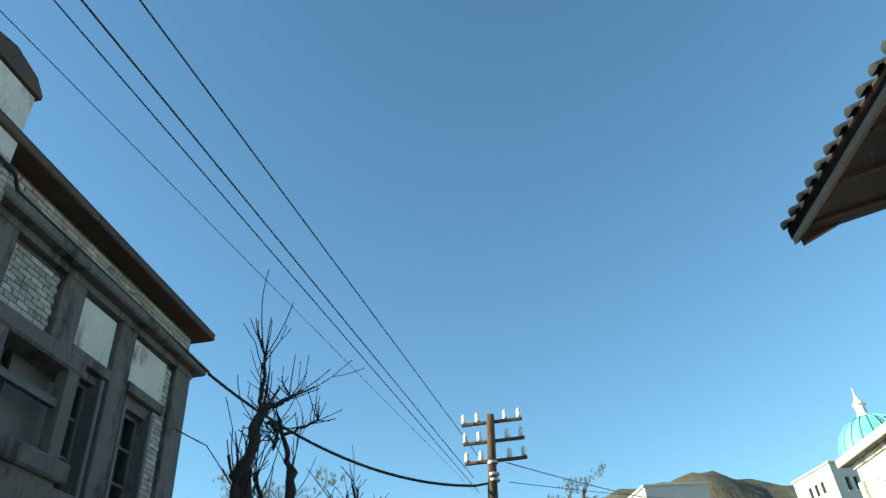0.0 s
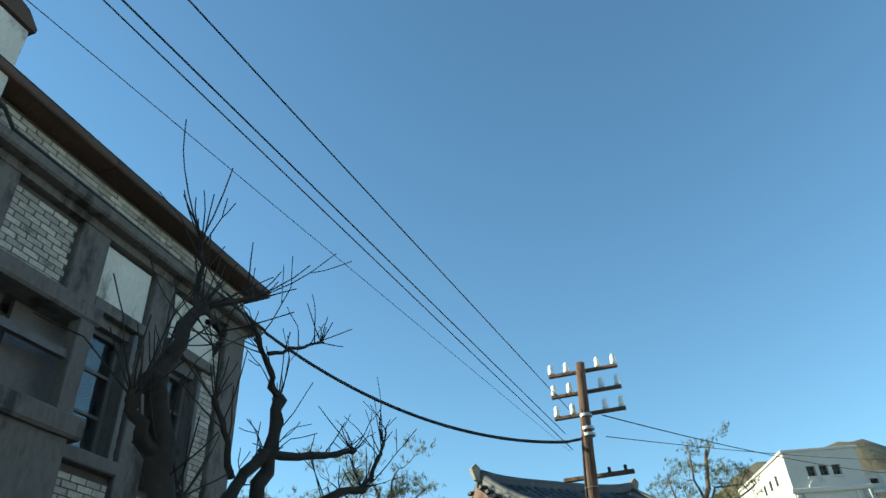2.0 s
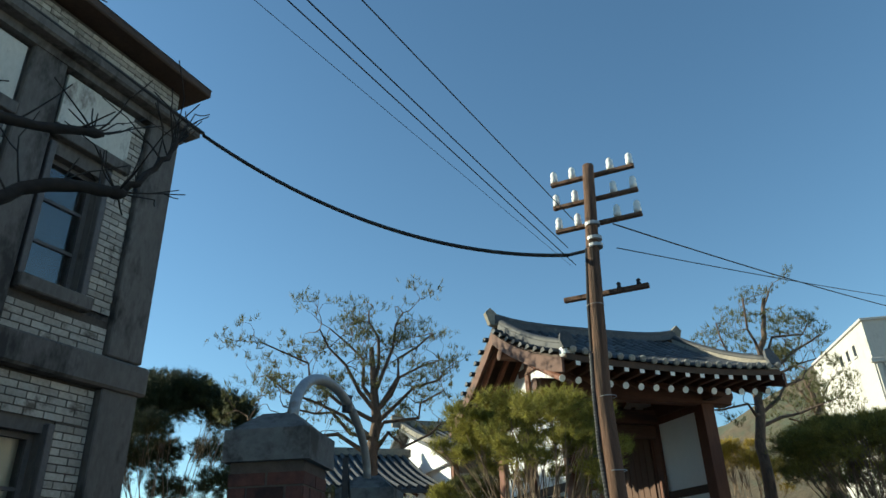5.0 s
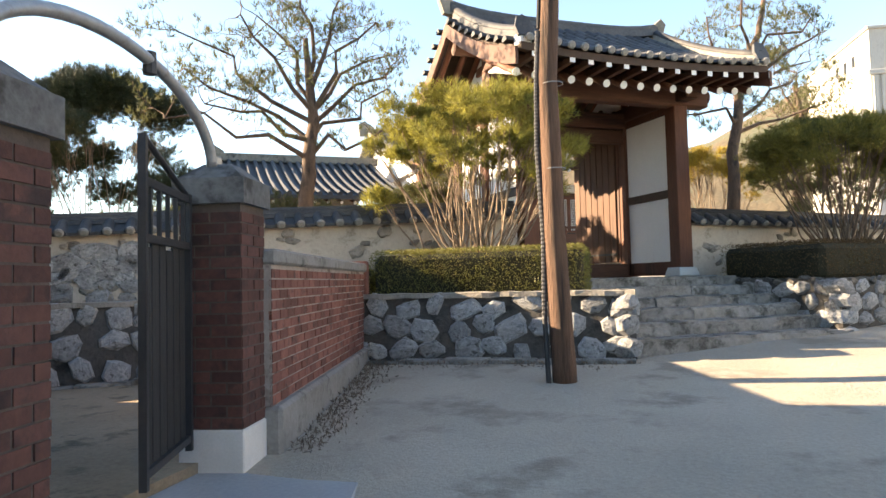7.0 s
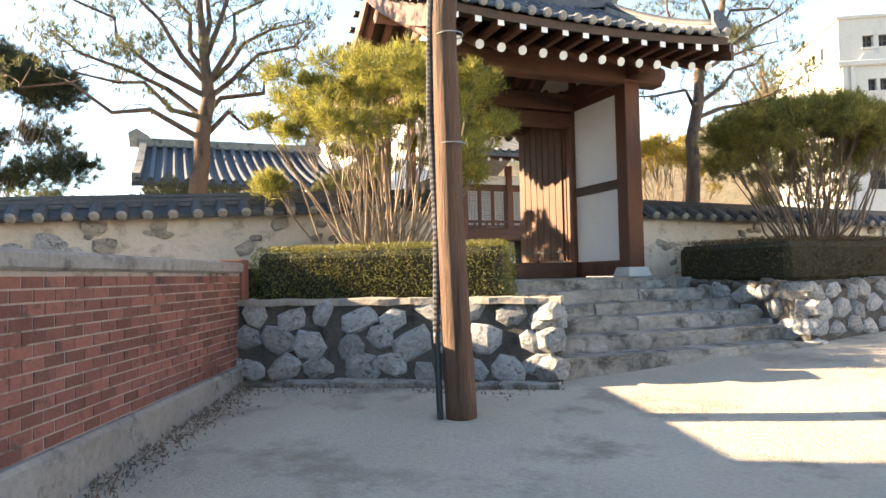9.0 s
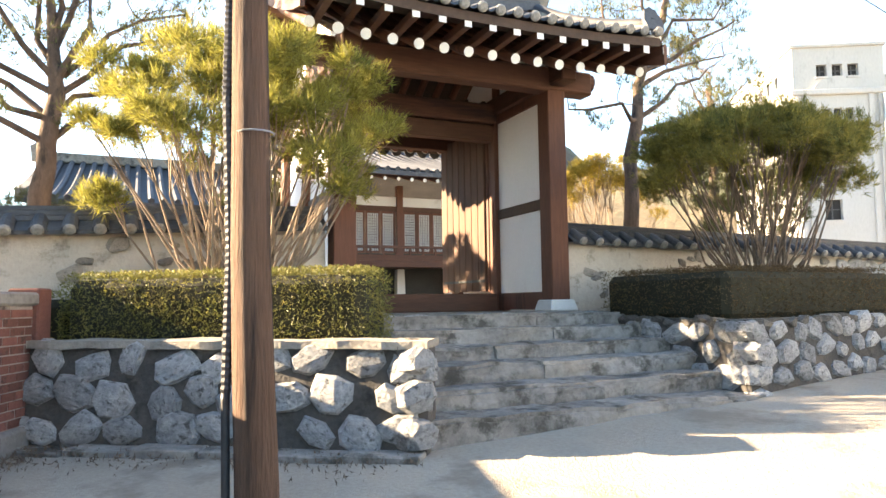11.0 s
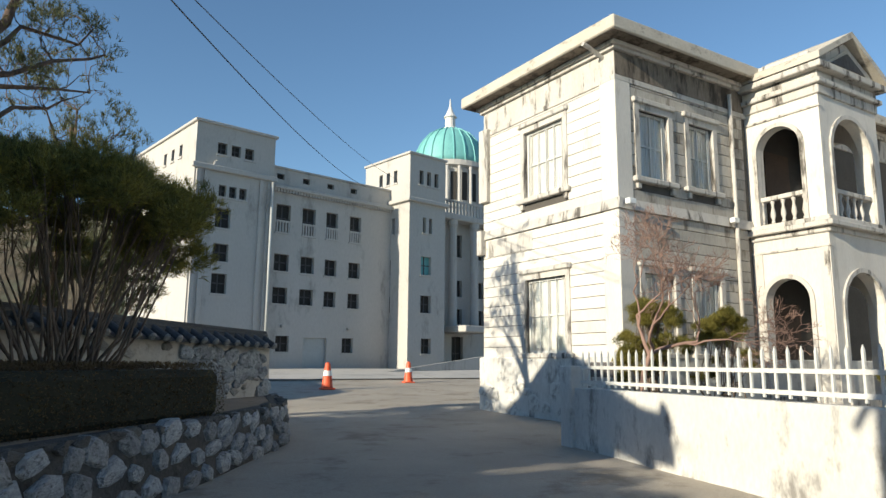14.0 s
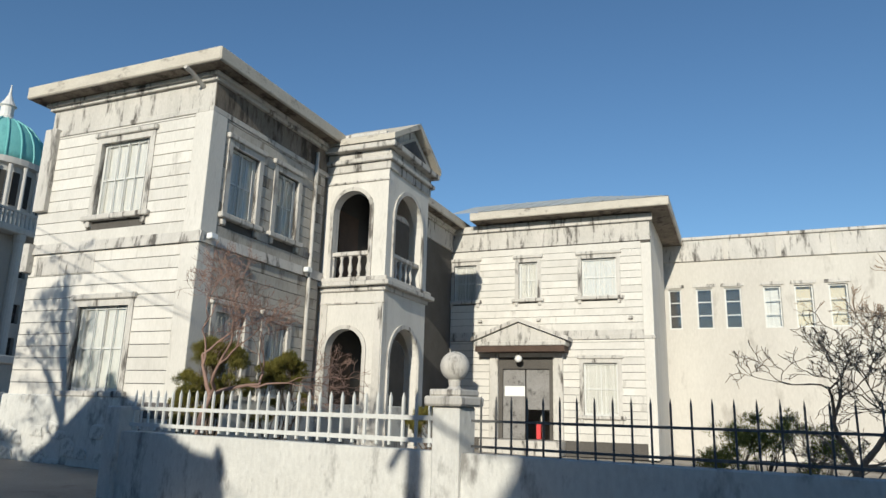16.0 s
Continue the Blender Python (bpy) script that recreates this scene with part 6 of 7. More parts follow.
    tw = [(13.24 + k * 0.6, 13.58 + k * 0.6, 12.42, 13.3) for k in range(3)] + [(13.55, 13.8, 9.45, 10.4), (14.05, 14.3, 9.45, 10.4), (13.44, 14.25, 6.9, 8.02), (13.44, 14.25, 4.62, 5.66), (13.53, 14.29, 2.24, 3.12)]
    part("tower_wall", pierced(X, 15.36, zb, 14.2, Y, Y + 0.3, tw), "white", h)
    sw = [(-0.15 + k * 0.75, 0.2 + k * 0.75, 12.62, 13.4) for k in range(3)] + [(0.0, 0.3, 9.4, 10.4), (0.55, 0.85, 9.4, 10.4)] + [(0.35, 1.05, z, z + 1.0) for z in (6.9, 4.65)]
    part("tower_side", pierced(Y + 0.3, 3.2, zb, 14.2, X, X + 0.3, sw, axis=0), "white", h)
    part("tower_end", box(15.06, 15.36, Y + 0.3, 3.2, zb, 14.2), "white", h)
    part("tower_back", box(X + 0.3, 15.06, 2.9, 3.2, 11.0, 14.2), "white", h)
    part("tower_roof", box(X - 0.1, 15.46, Y - 0.1, 3.3, 14.2, 14.34, bevel=0.02), "white", h)
    part("tower_cornice", box(X - 0.22, 15.55, Y - 0.22, 3.25, 11.25, 11.5, bevel=0.04), "white", h)
    for i, (x0, x1, z0, z1) in enumerate(tw):
        hall_window(h, south((x0 + x1) / 2, z0, Y), x1 - x0, z1 - z0, "copper" if z0 == 6.9 else "dark")
    for y0, y1, z0, z1 in sw:
        hall_window(h, west((y0 + y1) / 2, z0, X), y1 - y0, z1 - z0)
    # middle block behind the tower
    cols2 = [(15.9, 16.6), (17.6, 18.5), (19.6, 20.5), (21.6, 22.5)]
    op2 = [(a, b, z0, z1) for a, b in cols2 for z0, z1 in ((8.62, 10.15), (6.0, 7.1), (4.2, 5.2))] + [(17.6, 18.6, 1.2, 3.4)]
    part("centre_wall", pierced(15.36, 26.0, zb, 11.1, 0.4, 0.75, op2), "white", h)
    for x0, x1, z0, z1 in op2:
        hall_window(h, south((x0 + x1) / 2, z0, 0.4), x1 - x0, z1 - z0)
    for x in (17.1, 19.05, 21.05, 23.0):
        part("column", lathe([(0.3, 3.6), (0.26, 10.4), (0.34, 10.6), (0.34, 10.9)], 14), "white", h, smooth=False, m=Matrix.Translation((x, -0.2, 0)))
    part("centre_cornice", box(15.4, 26, -0.55, 0.4, 10.9, 11.3, bevel=0.05), "white", h)
    rail = part("roof_rail", box(15.4, 26, -0.4, -0.25, 12.1, 12.22), "white", h)
    for k in range(34):
        x = 15.6 + k * 0.3
        part("baluster", box(x - 0.06, x + 0.06, -0.38, -0.27, 11.3, 12.1), "white", rail)
    part("porch_canopy", box(16.4, 19.4, -2.2, 0.4, 3.6, 4.0, bevel=0.04), "white", h)
    # dome on its drum
    cx, cy = 23.5, 7.2
    drum = part("drum", lathe([(3.3, 11.0), (3.3, 13.2), (3.5, 13.3), (3.5, 13.6), (2.75, 13.6), (2.75, 16.6), (3.1, 16.7), (3.1, 17.1)], 40), "white", h, m=Matrix.Translation((cx, cy, 0)))
    for k in range(20):
        a = 2 * math.pi * k / 20
        m = Matrix.Rotation(a, 4, "Z")
        part("drum_window", box(2.72, 2.79, -0.22, 0.22, 14.0, 16.2), "dark", drum, m=m)
        part("drum_column", lathe([(0.13, 13.6), (0.11, 16.3), (0.16, 16.6)], 8), "white", drum, m=m @ Matrix.Translation((3.0, 0.42, 0)))
    dome = part("dome", lathe([(2.9, 17.1), (2.88, 17.6), (2.72, 18.4), (2.35, 19.2), (1.75, 19.9), (1.0, 20.35), (0.45, 20.5)], 40), "copper", h, "verdigris copper dome", True, m=Matrix.Translation((cx, cy, 0)))
    for k in range(20):
        rib = tube(bmesh.new(), [(r_ + 0.03, 0, z) for r_, z in ((2.9, 17.1), (2.88, 17.6), (2.72, 18.4), (2.35, 19.2), (1.75, 19.9), (1.0, 20.35))], 0.06, 5)
        part("rib", rib, "copper", dome, m=Matrix.Rotation(2 * math.pi * k / 20, 4, "Z"))
    part("lantern", lathe([(0.6, 20.4), (0.6, 20.6), (0.42, 20.7), (0.42, 21.4), (0.55, 21.5), (0.3, 21.9), (0.1, 22.4), (0.04, 23.1)], 14), "granite", h, "pale stone lantern", m=Matrix.Translation((cx, cy, 0)))
    # ramp and low wall before it
    part("ramp_wall", prism([(8.2, 0.7), (16.5, 0.7), (16.5, 2.1), (15.9, 2.1), (8.2, 1.15)], 1, -4.2, -4.0), "white", h)
    return h


white_hall()


# ---- the fence before the cement house ----
FX = 7.35


def fence():
    z0, zt = -0.2, 1.33
    w = tagged(part("fence_wall", box(FX - 0.1, FX + 0.1, -6.0, 23.0, z0, zt, bevel=0.012), "fence_wall"), "low whitish cement wall with grey stains", "wall", kind="structure")
    part("end_pier", box(FX - 0.17, FX + 0.17, 22.95, 23.3, z0, 1.68, bevel=0.02), "fence_wall", w)
    gp = thing("gate_post", Matrix.Translation((FX, 17.2, 0)), "square cement post topped by a cement ball", "post")
    part("shaft", box(-0.165, 0.165, -0.165, 0.165, -0.2, 1.78, bevel=0.02), "fence_wall", gp)
    part("cap", box(-0.23, 0.23, -0.23, 0.23, 1.78, 1.88, bevel=0.02), "trim", gp)
    part("cap_top", box(-0.19, 0.19, -0.19, 0.19, 1.88, 1.95, bevel=0.015), "trim", gp)
    part("neck", lathe([(0.09, 1.95), (0.06, 1.98), (0.07, 2.1)], 14), "trim", gp)
    part("ball", lathe([(0.155 * math.sin(math.pi * k / 14), 2.19 - 0.155 * math.cos(math.pi * k / 14)) for k in range(15)], 22), "trim", gp, "weathered cement ball", True)
    picket = mesh_of(bx(bx(bmesh.new(), -0.014, 0.014, -0.014, 0.014, 0, 0.5), -0.014, 0.014, -0.014, 0.014, 0.5, 0.56, taper=0.012), "picket", "picket")
    dark = mesh_of(bx(bx(bmesh.new(), -0.008, 0.008, -0.008, 0.008, 0, 0.5), -0.008, 0.008, -0.008, 0.008, 0.5, 0.56, taper=0.007), "picket", "picket_dark")
    f = thing("picket_fence", Matrix.Translation((FX, 0, zt)), "white painted picket fence on the cement wall", "fence")
    for z in (0.07, 0.3):
        part("rail", box(-0.02, 0.02, 17.42, 22.9, z, z + 0.05), "picket", f)
    for k in range(31):
        place("picket", picket, None, f, Matrix.Translation((0, 17.5 + k * 0.178, 0.03)))
    f2 = thing("railing_fence", Matrix.Translation((FX, 0, zt)), "thin dark iron railing on the cement wall", "fence")
    for z in (0.05, 0.3):
        part("rail", box(-0.015, 0.015, 8.0, 16.98, z, z + 0.024), "picket_dark", f2)
    for k in range(52):
        place("picket", dark, None, f2, Matrix.Translation((0, 8.1 + k * 0.172, 0.0)))


fence()


def cone(x, y, size):
    c = thing("traffic_cone", Matrix.Translation((x, y, ground_z(x, y))) @ Matrix.Scale(size, 4), "orange traffic cone with a white band", "traffic cone", "cones on the road")
    part("base", box(-0.19, 0.19, -0.19, 0.19, 0, 0.04, bevel=0.01), "orange", c)
    part("body", lathe([(0.165, 0.04), (0.15, 0.1), (0.075, 0.66), (0.06, 0.7), (0.02, 0.72)], 20), "orange", c, smooth=False)
    part("band", lathe([(0.121, 0.36), (0.102, 0.5)], 20), "reflect", c, "white reflective band")


cone(6.1, 37.4, 1.3)
cone(10.1, 40.6, 1.2)

# ---- hedges ----
def leaf_cloud(points, size, rnd, aspect=0.55):
    """Small two-triangle leaves at the points, turned at random about the given way out."""
    verts, faces = [], []
    for p, out in points:
        a = Vector((rnd.gauss(0, 1), rnd.gauss(0, 1), rnd.gauss(0, 1))) + out * 0.8
        a.normalize()
        b = a.cross(Vector((rnd.gauss(0, 1), rnd.gauss(0, 1), rnd.gauss(0, 1)))).normalized()
        s = size * rnd.uniform(0.6, 1.3)
        n = len(verts)
        verts += [p - b * s * aspect * 0.5, p + a * s * 0.45 - b * s * 0.0 + a.cross(b) * s * 0.1, p + b * s * aspect * 0.5, p + a * s]
        faces += [(n, n + 1, n + 3), (n + 1, n + 2, n + 3)]
    return verts, faces


def hedge(m, lx, ly, z0, z1, mat, label, count, seed, round_=0.12):
    r = random.Random(seed)
    h = thing("hedge", m, label, "hedge", kind="")
    # Near-black box stands in for the shade behind the leaves.
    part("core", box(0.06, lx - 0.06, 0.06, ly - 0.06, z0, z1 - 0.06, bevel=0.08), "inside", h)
    pts = []
    areas = [(lx * (z1 - z0), 0), (ly * (z1 - z0), 1), (ly * (z1 - z0), 2), (lx * ly, 3), (lx * (z1 - z0) * 0.3, 4)]
    tot = sum(a for a, _ in areas)
    for area, k in areas:
        for _ in range(int(count * area / tot)):
            u, v, j = r.random(), r.random(), r.uniform(-0.05, 0.035)
            z = z0 + (z1 - z0) * v
            p, o = ((lx * u, -j, z), (0, -1, 0)) if k == 0 else ((-j, ly * u, z), (-1, 0, 0)) if k == 1 else ((lx + j, ly * u, z), (1, 0, 0)) if k == 2 else ((lx * u, ly * v, z1 + j), (0, 0, 1)) if k == 3 else ((lx * u, ly + j, z), (0, 1, 0))
            p = Vector(p)
            wob = noise.noise(p * 3.0) * 0.045
            p += Vector(o) * wob
            # round the top edges
            ex = max(0, abs(p.x - lx / 2) - (lx / 2 - round_)) / round_
            ez = max(0, p.z - (z1 - round_)) / round_
            ey = max(0, abs(p.y - ly / 2) - (ly / 2 - round_)) / round_
            if ex * ex + ey * ey + ez * ez > 1.3:
                continue
            pts.append((p, Vector(o)))
    v, f = leaf_cloud(pts, 0.036, r)
    raw("leaves", v, f, mat, h, "small dense clipped leaves", kind="stuff")


d_edge = Vector((-5.85, 14.78)) - Vector(gw(-3.5, -3.5))
yaw_l = math.atan2(-d_edge.y, -d_edge.x)
o_l = Vector((-5.85, 14.78)) + d_edge.normalized() * 0.1 + Vector((-math.sin(yaw_l), math.cos(yaw_l))) * 0.35
hedge(Matrix.Translation((o_l.x, o_l.y, 0)) @ Matrix.Rotation(yaw_l, 4, "Z"), 3.15, 0.85, 0.92, 1.6, "leaf", "clipped box hedge, yellow-green in the sun", 24000, 1)
hedge(G @ Matrix.Translation((0.5, -2.75, 0)) @ Matrix.Rotation(radians(6), 4, "Z"), 3.7, 2.1, 1.02, 1.66, "leaf_brown", "clipped bronze-brown hedge on the terrace", 24000, 2)

o_s = o_l - Vector((math.cos(yaw_l), math.sin(yaw_l))) * 0.5
hedge(Matrix.Translation((o_s.x, o_s.y, 0)) @ Matrix.Rotation(yaw_l, 4, "Z"), 0.52, 0.55, 0.92, 1.42, "leaf", "small round clipped box shrub beside a hedge", 3200, 3, 0.26)


# ---- trees ----
def grow(rnd, start, way, length, radius, depth, spread, tubes, tips, curl=0.25, lift=0.05, forks=(2, 3), shrink=0.72, seg=4):
    """Branches by repeated forking; tubes gathers (points, radii), tips the twig ends."""
    pts, p, d = [start.copy()], start.copy(), way.normalized()
    for k in range(seg):
        d = (d + Vector((rnd.gauss(0, curl), rnd.gauss(0, curl), rnd.gauss(0, curl) + lift))).normalized()
        p = p + d * (length / seg)
        pts.append(p.copy())
    r1 = max(radius * (0.62 if depth else 0.35), min(radius, 0.0042))
    tubes.append((pts, [radius + (r1 - radius) * k / seg for k in range(seg + 1)]))
    if depth == 0:
        tips.append((p, d))
        return
    for k in range(rnd.randint(*forks)):
        side = Vector((rnd.gauss(0, 1), rnd.gauss(0, 1), rnd.gauss(0, 0.7))).normalized()
        nd = (d + side * spread * rnd.uniform(0.6, 1.2)).normalized()
        at = p if k == 0 or rnd.random() < 0.5 else pts[rnd.randint(max(1, seg - 2), seg)]
        grow(rnd, at, nd, length * shrink * rnd.uniform(0.8, 1.15), r1 * 0.92, depth - 1, spread, tubes, tips, curl, lift, forks, shrink, seg)


def branches(name, tubes, mat, parent, label=""):
    bm = bmesh.new()
    for pts, rr in tubes:
        tube(bm, pts, rr, 8 if rr[0] > 0.05 else 5 if rr[0] > 0.015 else 3, caps=False)
    return part(name, bm, mat, parent, label, True)


def tufts(points, rnd, needles, length, width):
    """Sprays of thin needles at (place, way)."""
    verts, faces = [], []
    for p, d in points:
        for _ in range(needles):
            a = (d * 0.9 + Vector((rnd.gauss(0, 0.6), rnd.gauss(0, 0.6), rnd.gauss(0, 0.6) + 0.25))).normalized()
            b = a.cross(Vector((rnd.gauss(0, 1), rnd.gauss(0, 1), rnd.gauss(0, 1)))).normalized() * width
            q = p + Vector((rnd.gauss(0, 0.02), rnd.gauss(0, 0.02), rnd.gauss(0, 0.02)))
            n = len(verts)
            verts += [q - b, q + b, q + a * length * rnd.uniform(0.7, 1.2)]
            faces.append((n, n + 1, n + 2))
    return verts, faces


def pine_bush(name, m, label, mat, seed, rx, rz, base, top, stems, tuft_n, squash=0.8, stem_mat="stem", needles=11, nl=0.11, n_clump=44, clump=(0.2, 0.4), stem_r=0.02):
    """A many-stemmed bushy pine: bare pale stems below, a domed crown of needle tufts above."""
    r = random.Random(seed)
    t = thing(name, m, label, "bush")
    tubes = []
    h = top - base
    clumps = []
    while len(clumps) < n_clump:
        a, u = r.uniform(0, 2 * math.pi), r.random() ** 0.5
        c = Vector((rx * u * math.cos(a), rx * u * math.sin(a) * squash, top - h * rz * (0.25 + 0.75 * u * u) * r.uniform(0.3, 0.85)))
        clumps.append((c, r.uniform(*clump) * rx * 0.6))
    for k in range(stems):
        a = 2 * math.pi * k / stems + r.uniform(-0.3, 0.3)
        s = Vector((0.1 * rx * math.cos(a), 0.1 * rx * math.sin(a), base))
        for c, rad in r.sample(clumps, 5):
            mid = s.lerp(c, 0.45) + Vector((r.gauss(0, 0.12), r.gauss(0, 0.12), -0.1 * h * r.random()))
            q = s.lerp(mid, 0.5) + Vector((r.gauss(0, 0.06), r.gauss(0, 0.06), 0))
            q2 = mid.lerp(c, 0.5) + Vector((r.gauss(0, 0.08), r.gauss(0, 0.08), 0.03))
            tubes.append(([s, q, mid, q2, c], [stem_r, stem_r * 0.8, stem_r * 0.6, stem_r * 0.4, 0.005]))
            for _ in range(3):
                e = c + Vector((r.gauss(0, 1), r.gauss(0, 1), r.gauss(0.3, 0.7))).normalized() * rad
                tubes.append(([q2, q2.lerp(e, 0.5) + Vector((0, 0, 0.05)), e], [0.006, 0.0045, 0.0025]))
    tagged(branches("stem", tubes, stem_mat, t, "thin crooked stems"), kind="stuff")
    pts = []
    for _ in range(tuft_n):
        c, rad = r.choice(clumps)
        d = Vector((r.gauss(0, 1), r.gauss(0, 1), r.gauss(0.25, 0.8))).normalized()
        p = c + Vector((d.x, d.y, d.z * 0.72)) * rad * r.uniform(0.35, 1.25)
        pts.append((p, (d + Vector((0, 0, 0.5))).normalized()))
    v, f = tufts(pts, r, needles, nl, 0.0048)
    raw("crown", v, f, mat, t, "dense tufts of needles", kind="stuff")
    return t


def at_gate(x, y, z=0.0, turn=0):
    return G @ Matrix.Translation((x, y, z)) @ Matrix.Rotation(turn, 4, "Z")


pine_bush("pine_bush", at_gate(-4.6, -1.0), "yellow-green bushy pine with pale stems above a hedge", "needle_y", 21, 1.7, 0.68, 0.93, 4.3, 13, 5200, needles=13, nl=0.125, n_clump=84, clump=(0.14, 0.27), stem_r=0.025)
pine_bush("pine_bush", at_gate(2.35, -1.55), "olive-green umbrella pine over a bronze hedge", "needle_o", 22, 1.75, 0.5, 1.03, 3.95, 11, 8200, 0.8, "bark", needles=14, nl=0.1, n_clump=110, clump=(0.16, 0.3), stem_r=0.024)
# Hidden shrub, added for the rounded shadow low on the door leaf.
pine_bush("shrub", at_gate(-3.5, 4.8), "dense dark shrub, unseen, added to shade the gate door", "needle_g", 45, 0.95, 0.85, 0.95, 3.9, 6, 3600, 1.0, "bark", 14, 0.09)
pine_bush("golden_bush", at_gate(3.6, 3.5), "golden-yellow bushy pine behind the tiled wall", "needle_gold", 23, 1.25, 0.55, 1.2, 4.5, 7, 2200)
pine_bush("pine_bush", at_gate(6.4, 1.9), "dark green dense pine behind the tiled wall", "needle_g", 24, 1.5, 0.7, 1.0, 4.1, 6, 2600)


def pine_tree(name, m, label, seed, trunk, crown, n_tip, mat="needle_g", bark="pine_bark", limb_r=0.052, needles=8, per_tip=5, flat=0.4, squat=1.0):
    """A red pine: a leaning trunk, twisting limbs and flat, broken pads of needles."""
    r = random.Random(seed)
    t = thing(name, m, label, "tree")
    tubes, tips = [], []
    low = lambda p: Vector((p[0], p[1], p[2] if p[2] < 4.0 else 4.0 + (p[2] - 4.0) * squat))
    trunk = [low(p) for p in trunk]
    n = len(trunk)
    r0 = 0.17
    fine, rad = [], []
    for i in range(n - 1):
        for s in range(4):
            fine.append(trunk[i].lerp(trunk[i + 1], s / 4) + Vector((r.gauss(0, 0.02), r.gauss(0, 0.02), 0)))
    fine.append(trunk[-1])
    rad = [r0 * (1 - 0.72 * k / (len(fine) - 1)) for k in range(len(fine))]
    tubes.append((fine, rad))
    for at, c in crown:
        a = trunk[0].lerp(trunk[-1], 0) if at < 0 else fine[min(len(fine) - 1, int(at * 0.8 * (len(fine) - 1)))]
        c = low(c)
        pts = [a]
        for s in (0.25, 0.5, 0.75, 1.0):
            pts.append(a.lerp(c, s) + Vector((r.gauss(0, 0.12), r.gauss(0, 0.12), 0.1 * math.sin(math.pi * s) + r.gauss(0, 0.1))))
        tubes.append((pts, [limb_r, limb_r * 0.8, limb_r * 0.62, limb_r * 0.45, limb_r * 0.3]))
        for k in range(n_tip):
            d = Vector((r.gauss(0, 1), r.gauss(0, 1), r.gauss(0.25, 0.45)))
            base = pts[2 + k % 3]
            grow(r, base, d, r.uniform(0.3, 0.5), limb_r * 0.26, 2, 0.8, tubes, tips, 0.32, 0.05, (1, 3), 0.75, 3)
    branches("trunk", tubes, bark, t, "scaly reddish grey trunk and limbs")
    pts = []
    for p, d in tips:
        for _ in range(per_tip):
            o = Vector((r.gauss(0, 0.13), r.gauss(0, 0.13), r.gauss(0.02, 0.13 * flat)))
            pts.append((p + o, (d * 0.4 + Vector((r.gauss(0, 0.4), r.gauss(0, 0.4), 0.9))).normalized()))
    v, f = tufts(pts, r, needles, 0.13, 0.0075)
    raw("crown", v, f, mat, t, "loose flat pads of green needles", kind="stuff")


pine_tree("pine_tree", at_gate(0, 0), "tall slender pine with sparse flat needle pads", 31,
          [(2.6, 1.5, 0.9), (2.65, 1.5, 2.6), (2.8, 1.5, 4.4), (3.05, 1.5, 5.9), (3.6, 1.6, 7.2), (4.0, 1.6, 8.6)],
          [(0.62, (4.9, 1.2, 6.3)), (0.58, (1.6, 1.4, 4.7)), (0.72, (5.4, 1.7, 6.6)), (0.78, (2.2, 1.7, 7.3)), (0.85, (4.9, 1.4, 7.7)), (0.9, (3.0, 1.2, 8.2)), (1.0, (4.3, 1.6, 9.1)), (0.7, (4.4, 2.4, 6.9)), (0.52, (4.6, 1.0, 5.2)), (0.8, (5.3, 1.2, 7.3))], 5, squat=0.84)
pine_tree("pine_tree", at_gate(6.2, 3.2), "slender pine with thin green needle pads", 33,
          [(0, 0, 0.9), (0.1, 0, 2.6), (0.3, 0, 4.2), (0.4, 0, 5.4), (0.3, 0.1, 6.2)],
          [(0.7, (1.3, 0.1, 5.2)), (0.75, (-0.9, 0, 5.0)), (0.85, (1.0, 0.2, 6.0)), (0.9, (-0.5, -0.3, 6.2)), (1.0, (0.4, 0.1, 6.8)), (0.6, (-1.2, 0.2, 4.2))], 6)
pine_tree("pine_tree", at_gate(0, 0), "spreading pine with many crooked limbs", 32,
          [(-6.95, 1.9, 0.9), (-6.85, 1.9, 2.8), (-6.7, 1.9, 4.2), (-6.75, 1.9, 5.2), (-6.8, 1.9, 6.2)],
          [(0.55, (-5.3, 1.5, 4.9)), (0.58, (-8.6, 1.8, 4.6)), (0.62, (-8.9, 2.2, 5.6)), (0.66, (-5.0, 2.0, 5.7)), (0.72, (-8.0, 1.5, 6.4)), (0.75, (-5.6, 1.6, 6.6)), (0.8, (-7.4, 2.4, 6.9)), (0.9, (-6.2, 1.8, 7.2)), (1.0, (-7.0, 1.7, 7.2)), (0.5, (-9.3, 1.6, 4.3)), (0.78, (-5.0, 2.6, 6.3)), (0.7, (-9.0, 2.4, 6.2)), (0.48, (-5.2, 2.2, 4.3))], 6, "needle_g", squat=0.8)
pine_bush("cloud_pine", Matrix.Translation((-14.3, 16.2, 0)), "dark rounded old pine in the garden", "needle_d", 41, 1.7, 0.8, 0.9, 6.2, 6, 9000, 1.0, "bark", 22, 0.16, 34, (0.34, 0.56))
pine_bush("cloud_pine", Matrix.Translation((-20.0, 15.5, -0.2)), "dark rounded old pine in the garden", "needle_d", 42, 2.7, 0.85, 0.9, 5.4, 6, 9000, 1.0, "bark", 22, 0.19, 40, (0.3, 0.5))
pine_bush("shrub", at_gate(-7.0, 3.5), "low dark green clipped shrub behind the wall", "needle_g", 43, 1.5, 0.8, 0.9, 3.0, 5, 1600)
pine_bush("shrub", at_gate(-9.2, 3.4), "low dark green clipped shrub behind the wall", "needle_g", 44, 1.3, 0.8, 0.9, 2.8, 5, 1400)


